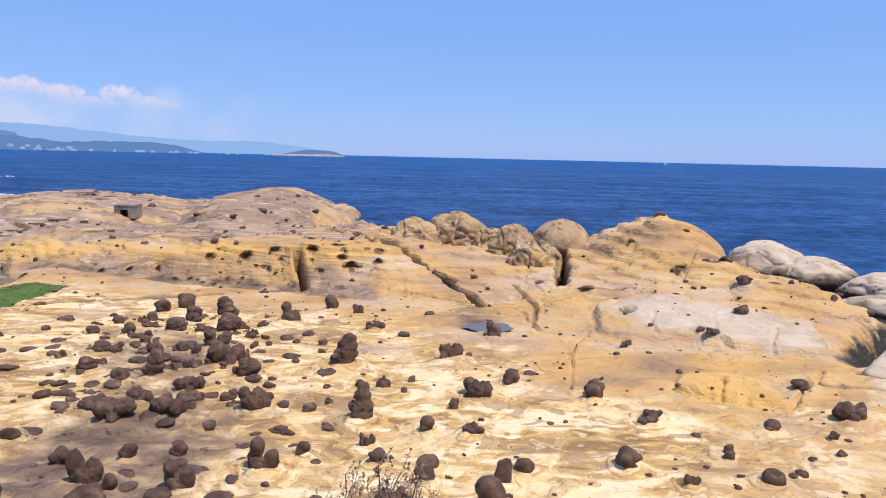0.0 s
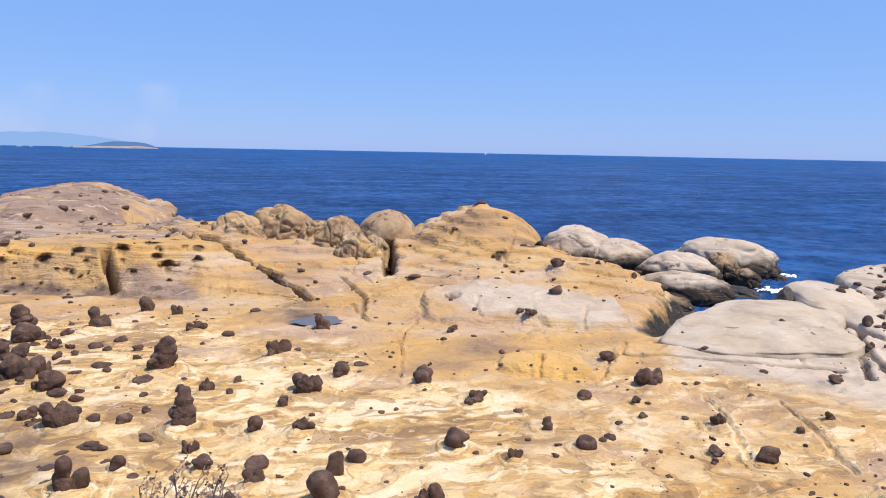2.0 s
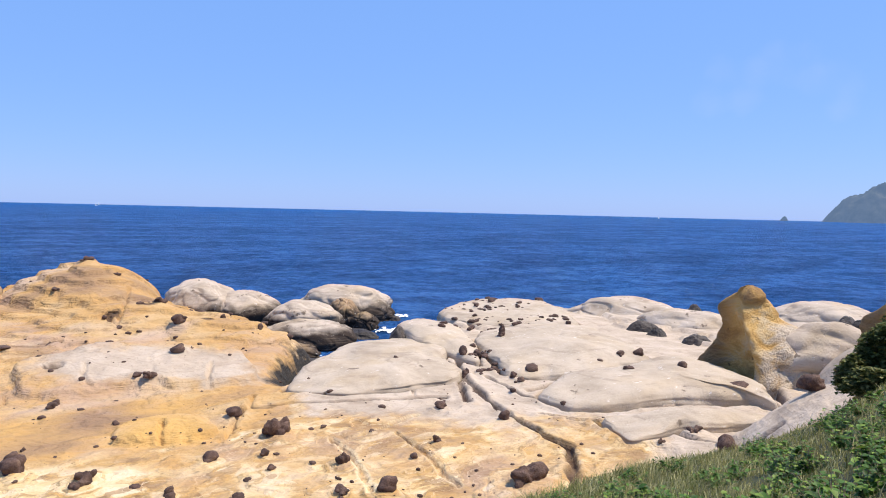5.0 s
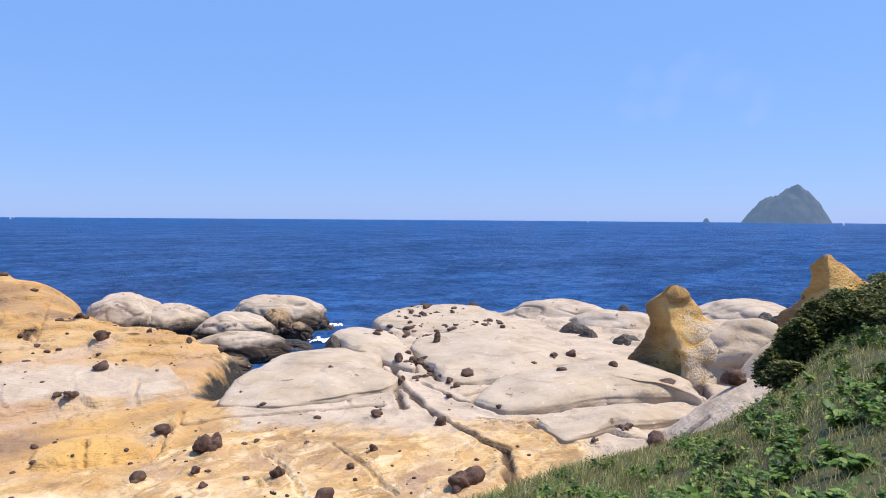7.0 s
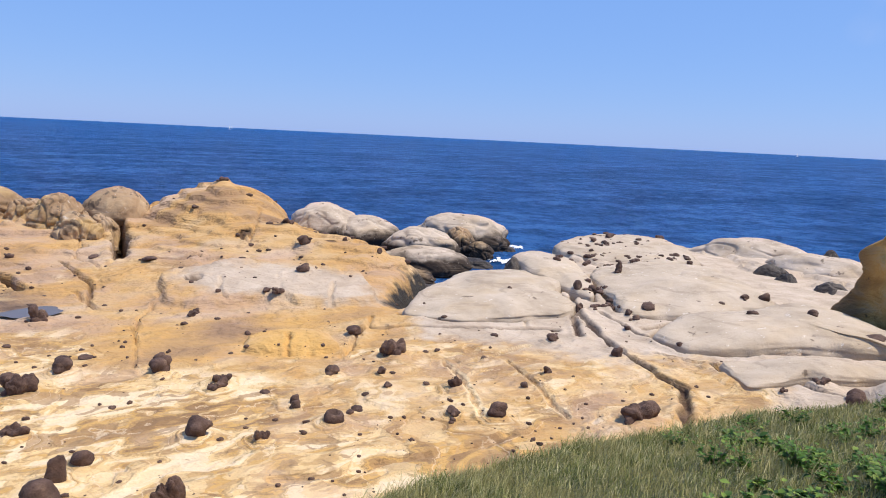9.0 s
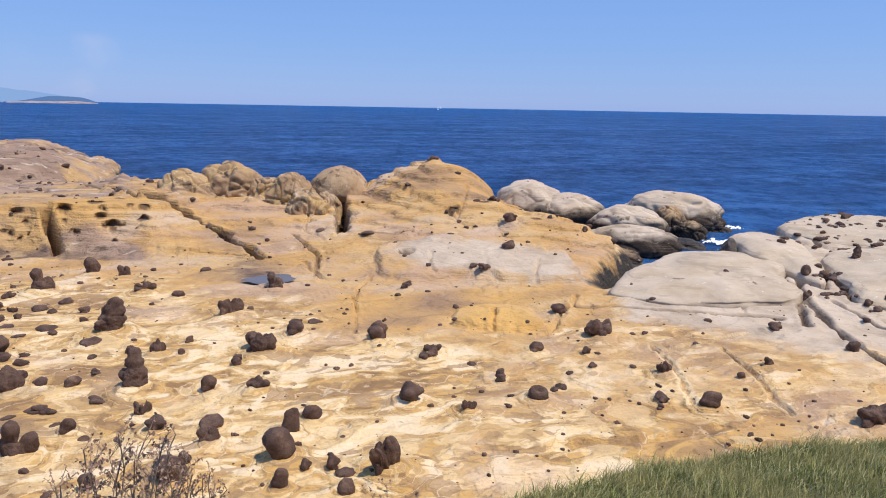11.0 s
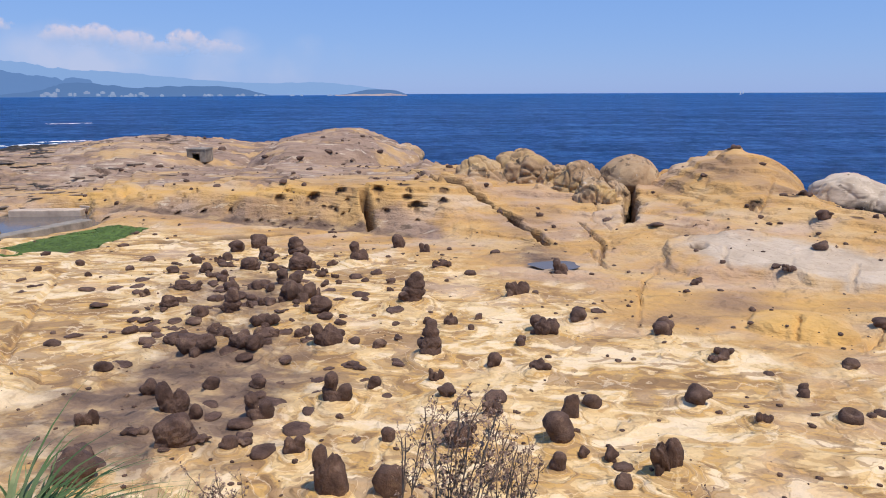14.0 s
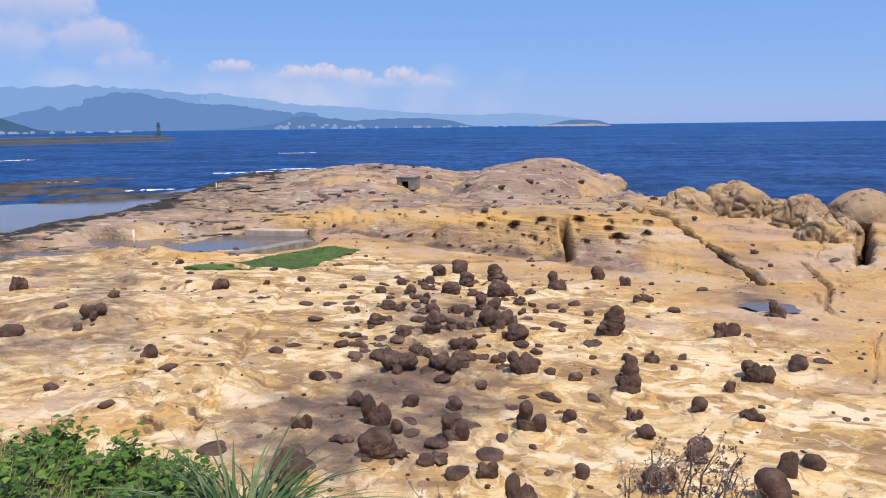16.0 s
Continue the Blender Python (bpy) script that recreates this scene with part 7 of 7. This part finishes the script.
sail_boat(77.71, 2600)


# ---- plants on the bank ----
def blades(name, roots, lengths, widths, leans, material, segs=3, parent=None):
    """Bent tapering blades, all in one mesh."""
    k = len(roots)
    roots = np.asarray(roots, float)
    turn = leans[:, 0]
    out = np.stack([np.cos(turn), np.sin(turn), 0 * turn], 1)
    side = np.stack([-np.sin(turn + 0.7), np.cos(turn + 0.7), 0 * turn], 1)
    verts, faces = [], []
    for i in range(segs + 1):
        s = i / segs
        mid = roots + out * (lengths * leans[:, 1] * s ** 1.8)[:, None]
        mid[:, 2] += lengths * (s - leans[:, 2] * s ** 2.6)
        half = (widths * (1 - s ** 1.5) * 0.5 + 0.0006)[:, None]
        verts += [mid - side * half, mid + side * half]
    verts = np.stack(verts, 1)
    n = 2 * (segs + 1)
    base = np.arange(k)[:, None] * n
    for i in range(segs):
        faces.append(base + np.array([[2 * i, 2 * i + 1, 2 * i + 3, 2 * i + 2]]))
    return sheet(name, verts.reshape(-1, 3), np.concatenate(faces), material, True, parent)


def build_grass():
    g = np.random.RandomState(3)
    k = 150000
    az = g.uniform(24, 100, k)
    lim = np.interp(az, BANK_AZ, BANK_D)
    d = 1.7 + (lim + 0.25 - 1.7) * g.rand(k) ** 0.75
    x, y = d * np.sin(np.radians(az)), d * np.cos(np.radians(az))
    patch = vnoise(x / 0.8, y / 0.8, 61) * 0.6 + vnoise(x / 2.5, y / 2.5, 62) * 0.5
    keep = patch + 0.25 * g.rand(k) > 0.2
    x, y, d, patch = x[keep], y[keep], d[keep], patch[keep]
    k = len(x)
    z = land(x, y) - 0.02
    tall = (0.07 + 0.26 * g.rand(k) ** 3.0) * (0.4 + 0.9 * patch) * np.clip(d / 9, 0.6, 1.0)
    wide = (0.005 + 0.007 * g.rand(k)) * np.clip(d / 8, 0.8, 1.6)
    leans = np.stack([g.uniform(0, 6.28, k), g.uniform(0.15, 0.75, k), g.uniform(0.05, 0.4, k)], 1)
    ob = blades("grass", np.stack([x, y, z], 1), tall, wide, leans, M_GRASS, 2)
    tagged(ob, "short dry-tipped grass covering the bank", "grass", kind="stuff")
    # left side under the shrubs
    k = 26000
    az = g.uniform(-75, -28, k)
    lim = np.interp(az, BANK_AZ, BANK_D)
    d = 2.0 + (lim + 0.4 - 2.0) * g.rand(k) ** 0.6
    x, y = d * np.sin(np.radians(az)), d * np.cos(np.radians(az))
    z = land(x, y) - 0.02
    leans = np.stack([g.uniform(0, 6.28, k), g.uniform(0.15, 0.75, k), g.uniform(0.05, 0.4, k)], 1)
    ob = blades("grass", np.stack([x, y, z], 1), 0.08 + 0.25 * g.rand(k) ** 2, 0.004 + 0.005 * g.rand(k), leans, M_GRASS, 2)
    tagged(ob, "rough grass between the shrubs of the bank", "grass", kind="stuff")

    # all round the lookout
    k = 45000
    az = g.uniform(26, 328, k)
    d = 0.4 + 8 * np.sqrt(g.rand(k))
    x, y = d * np.sin(np.radians(az)), d * np.cos(np.radians(az))
    leans = np.stack([g.uniform(0, 6.28, k), g.uniform(0.15, 0.75, k), g.uniform(0.05, 0.4, k)], 1)
    ob = blades("grass", np.stack([x, y, land(x, y) - 0.02], 1), 0.06 + 0.16 * g.rand(k) ** 2, 0.006 + 0.006 * g.rand(k), leans, M_GRASS, 2)
    tagged(ob, "short trodden grass round the lookout", "grass", kind="stuff")


build_grass()


def leaf_mesh(places, sizes, ups, turns):
    """Broad pointed leaves, folded along the midrib."""
    rim = np.array([(0, 0, 0), (-0.32, 0.32, 0.08), (-0.30, 0.62, 0.10), (0, 1.0, -0.06), (0.30, 0.62, 0.10), (0.32, 0.32, 0.08), (0, 0.5, -0.02)], float)
    tri = np.array([(0, 6, 1), (1, 6, 2), (2, 6, 3), (3, 6, 4), (4, 6, 5), (5, 6, 0)])
    verts, faces = [], []
    for i, (p, s, u, t) in enumerate(zip(places, sizes, ups, turns)):
        c, q, cu, su = math.cos(t), math.sin(t), math.cos(u), math.sin(u)
        v = rim * s
        v = np.stack([v[:, 0], v[:, 1] * cu - v[:, 2] * su, v[:, 1] * su + v[:, 2] * cu], 1)
        v = np.stack([v[:, 0] * c - v[:, 1] * q, v[:, 0] * q + v[:, 1] * c, v[:, 2]], 1)
        verts.append(v + p)
        faces.append(tri[:, ::-1] + 7 * i)
    return np.concatenate(verts), np.concatenate(faces)


def leafy_plant(seed, height, spread, leaves, leaf):
    """A low weed: a few stems, each with leaves up its length."""
    g = np.random.RandomState(seed)
    root = new("leafy_weed")
    bm = bmesh.new()
    places, sizes, ups, turns = [], [], [], []
    stems = max(3, leaves // 9)
    for s in range(stems):
        a, reach, top = g.uniform(0, 6.28), spread * g.uniform(0.15, 1), height * g.uniform(0.55, 1)
        line = [Vector((reach * u ** 1.3 * math.cos(a), reach * u ** 1.3 * math.sin(a), top * u)) for u in (0, 0.35, 0.7, 1.0)]
        for p, q in zip(line[:-1], line[1:]):
            side = Vector((0.004, 0, 0))
            other = Vector((0, 0.004, 0))
            ring = [bm.verts.new(v) for v in (p - side, p + other, p + side, q - side * 0.7, q + other * 0.7, q + side * 0.7)]
            for f in ((0, 1, 4, 3), (1, 2, 5, 4), (2, 0, 3, 5)):
                bm.faces.new([ring[i] for i in f])
        for i in range(leaves // stems):
            u = g.uniform(0.25, 1)
            places.append((reach * u ** 1.3 * math.cos(a), reach * u ** 1.3 * math.sin(a), top * u))
            sizes.append(leaf * g.uniform(0.6, 1.25))
            ups.append(g.uniform(-0.5, 0.6))
            turns.append(g.uniform(0, 6.28))
    tagged(part("stem", bm, M_STALK, root), kind="stuff")
    verts, faces = leaf_mesh(np.array(places), sizes, ups, turns)
    tagged(sheet("foliage", verts, faces, M_LEAF, False, root), kind="stuff")
    return tagged(root, "low bright green broad-leaved weed growing in the grass", "plant", "weeds on the bank")


WEEDS = [leafy_plant(1, 0.30, 0.34, 120, 0.085), leafy_plant(2, 0.22, 0.28, 80, 0.11), leafy_plant(3, 0.40, 0.40, 170, 0.075)]


def plant(kinds, az, d, size, sink=0.03):
    x, y = polar(az, d)
    ob = dice.choice(kinds)
    m = pose(x, y, float(land(x, y)[0]) - sink, dice.uniform(-12, 12), dice.uniform(-12, 12), dice.uniform(0, 360)) @ Matrix.Scale(size, 4)
    copy_thing(ob, m)


for i in range(240):
    az_ = dice.triangular(54, 98, 80)
    lim_ = float(np.interp(az_, BANK_AZ, BANK_D))
    plant(WEEDS, az_, 2.7 + (lim_ * 0.92 - 2.7) * dice.random() ** 1.1, dice.uniform(0.6, 1.15))
for i in range(120):
    az_ = dice.uniform(-74, -43.5)
    lim_ = float(np.interp(az_, BANK_AZ, BANK_D))
    plant(WEEDS, az_, lim_ * dice.uniform(0.55, 0.98), dice.uniform(0.75, 1.2))


def bush(az, d, width, height, seed, label):
    """A dense dark bush: trunk twigs and many small leaves in clumps."""
    g = np.random.RandomState(seed)
    root = new("bush")
    k = 6500
    ang, u = g.uniform(0, 6.28, k), g.rand(k)
    rad = np.sqrt(g.rand(k)) * np.sqrt(np.clip(1 - 0.9 * u * u, 0, 1))
    clump = 0.25 * (vnoise(ang * 2.2, u * 4, seed) - 0.5)
    x, y = width * (rad + clump) * np.cos(ang) / 2, width * (rad + clump) * np.sin(ang) / 2
    z = height * u * (0.65 + 0.7 * vnoise(x * 1.8 + 9, y * 1.8, seed + 1))
    verts, faces = leaf_mesh(np.stack([x, y, z], 1), 0.07 + 0.07 * g.rand(k), g.uniform(-0.6, 0.8, k), g.uniform(0, 6.28, k))
    tagged(sheet("foliage", verts, faces, M_BUSH, False, root), kind="stuff")
    bm = bmesh.new()
    for i in range(9):
        a = i * 0.7
        tip = Vector((width * 0.3 * math.cos(a), width * 0.3 * math.sin(a), height * 0.75))
        s, o = Vector((0.015, 0, 0)), Vector((0, 0.015, 0))
        ring = [bm.verts.new(v) for v in (-s, o, s, tip - s * 0.3, tip + o * 0.3, tip + s * 0.3)]
        for f in ((0, 1, 4, 3), (1, 2, 5, 4), (2, 0, 3, 5)):
            bm.faces.new([ring[j] for j in f])
    tagged(part("twig", bm, M_STALK, root), kind="stuff")
    px, py = polar(az, d)
    root.matrix_world = pose(px, py, float(land(px, py)[0]) - 0.1)
    tagged(root, label, "bush", "bushes on the bank")


BUSH = "dark green dense bush on the edge of the bank"
for row in ((75.1, 20.0, 1.5, 0.75, 1), (76.2, 20.5, 1.7, 1.05, 2), (77.6, 21.0, 2.0, 1.0, 5), (79.4, 21.6, 2.4, 1.0, 6), (82.0, 21.0, 3.0, 1.1, 7), (75.6, 18.8, 1.2, 0.5, 8), (86, 18.0, 4.0, 1.0, 3)):
    bush(*row, BUSH)


def reed_clump(az, d, seed, blades_, length):
    g = np.random.RandomState(seed)
    root = new("reed_clump")
    a, r = g.uniform(0, 6.28, blades_), 0.16 * np.sqrt(g.rand(blades_))
    roots = np.stack([r * np.cos(a), r * np.sin(a), 0 * a], 1)
    leans = np.stack([a + g.uniform(-0.6, 0.6, blades_), g.uniform(0.35, 1.1, blades_), g.uniform(0.3, 0.98, blades_)], 1)
    tagged(blades("foliage", roots, length * g.uniform(0.5, 1.1, blades_), 0.022 + 0.03 * g.rand(blades_), leans, M_REED, 7, root), kind="stuff")
    k = blades_ // 6
    a = g.uniform(0, 6.28, k)
    leans = np.stack([a, g.uniform(0.5, 1.0, k), g.uniform(0.5, 0.95, k)], 1)
    tagged(blades("dead_foliage", np.stack([0.12 * np.cos(a), 0.12 * np.sin(a), 0 * a], 1), length * g.uniform(0.4, 0.8, k), 0.006 + 0.006 * g.rand(k), leans, M_SEED, 6, root), kind="stuff")
    x, y = polar(az, d)
    root.matrix_world = pose(x, y, float(land(x, y)[0]) - 0.05)
    tagged(root, "clump of long arching green reed blades", "reed grass")


def dry_weed(seed, height, spread, stems, twigs):
    """Dead branching stalks with small dark seed heads."""
    g = np.random.RandomState(seed)
    root = new("dry_weed")
    bm = bmesh.new()
    heads = []

    def rod(p, q, r0, r1):
        s, o = Vector((r0, 0, 0)), Vector((0, r0, 0))
        k = r1 / r0
        ring = [bm.verts.new(v) for v in (p - s, p + o, p + s, q - s * k, q + o * k, q + s * k)]
        for f in ((0, 1, 4, 3), (1, 2, 5, 4), (2, 0, 3, 5)):
            bm.faces.new([ring[i] for i in f])

    for s in range(stems):
        a, reach, top = g.uniform(0, 6.28), spread * g.rand(), height * g.uniform(0.6, 1.0)
        p = Vector((0.03 * math.cos(a), 0.03 * math.sin(a), 0))
        for u in np.linspace(0.15, 1, 7):
            q = Vector((reach * u ** 1.2 * math.cos(a), reach * u ** 1.2 * math.sin(a), top * u)) + Vector(g.uniform(-0.012, 0.012, 3))
            rod(p, q, 0.0035, 0.003)
            p = q
            if u > 0.4:
                for i in range(twigs):
                    b, l = g.uniform(0, 6.28), height * 0.16 * g.uniform(0.4, 1)
                    e = q + Vector((0.6 * l * math.cos(b), 0.6 * l * math.sin(b), l * g.uniform(0.3, 0.9)))
                    rod(q, e, 0.0018, 0.0012)
                    heads += [q.lerp(e, w) for w in (0.55, 0.8, 1.0)]
    tagged(part("stalk", bm, M_STALK, root), kind="stuff")
    pts = np.array([tuple(h) for h in heads])
    k = len(pts)
    verts, faces = leaf_mesh(np.repeat(pts, 2, 0), 0.010 + 0.012 * g.rand(2 * k), g.uniform(-1.2, 1.2, 2 * k), g.uniform(0, 6.28, 2 * k))
    tagged(sheet("seed_head", verts, faces, M_SEED, False, root), kind="stuff")
    return tagged(root, "dead brown branching weed with dark seed heads", "weed", "dry weeds at the bank's edge")


DRY = [dry_weed(1, 0.66, 0.22, 9, 3), dry_weed(2, 0.5, 0.26, 11, 3), dry_weed(3, 0.8, 0.16, 4, 3)]
reed_clump(-41.3, 4.6, 5, 300, 1.15)
reed_clump(-39.2, 4.75, 6, 130, 0.9)
for row in (
    (-31.82, 3.44, 1.05),
    (-30.23, 3.64, 0.95),
    (-26.50, 3.43, 0.85),
    (-23.21, 3.53, 0.85),
    (-10.03, 3.31, 1.0),
    (-6.57, 3.20, 1.15),
    (-5.12, 3.10, 1.2),
    (-1.55, 3.29, 1.0),
    (-3.97, 3.40, 1.0),
    (17.37, 3.31, 0.75),
    (22.74, 3.42, 0.85),
    (-33.40, 3.74, 0.8),
    (0.51, 3.49, 0.8),
):
    plant(DRY, *row)
for pattern in WEEDS + DRY:
    for piece in (*pattern.children, pattern):
        bpy.data.objects.remove(piece)

algae(-30.6, 47.4, 3.7, 6.2, -8, 3)
algae(-31.8, 39.4, 2.6, 1.3, 20, 4)
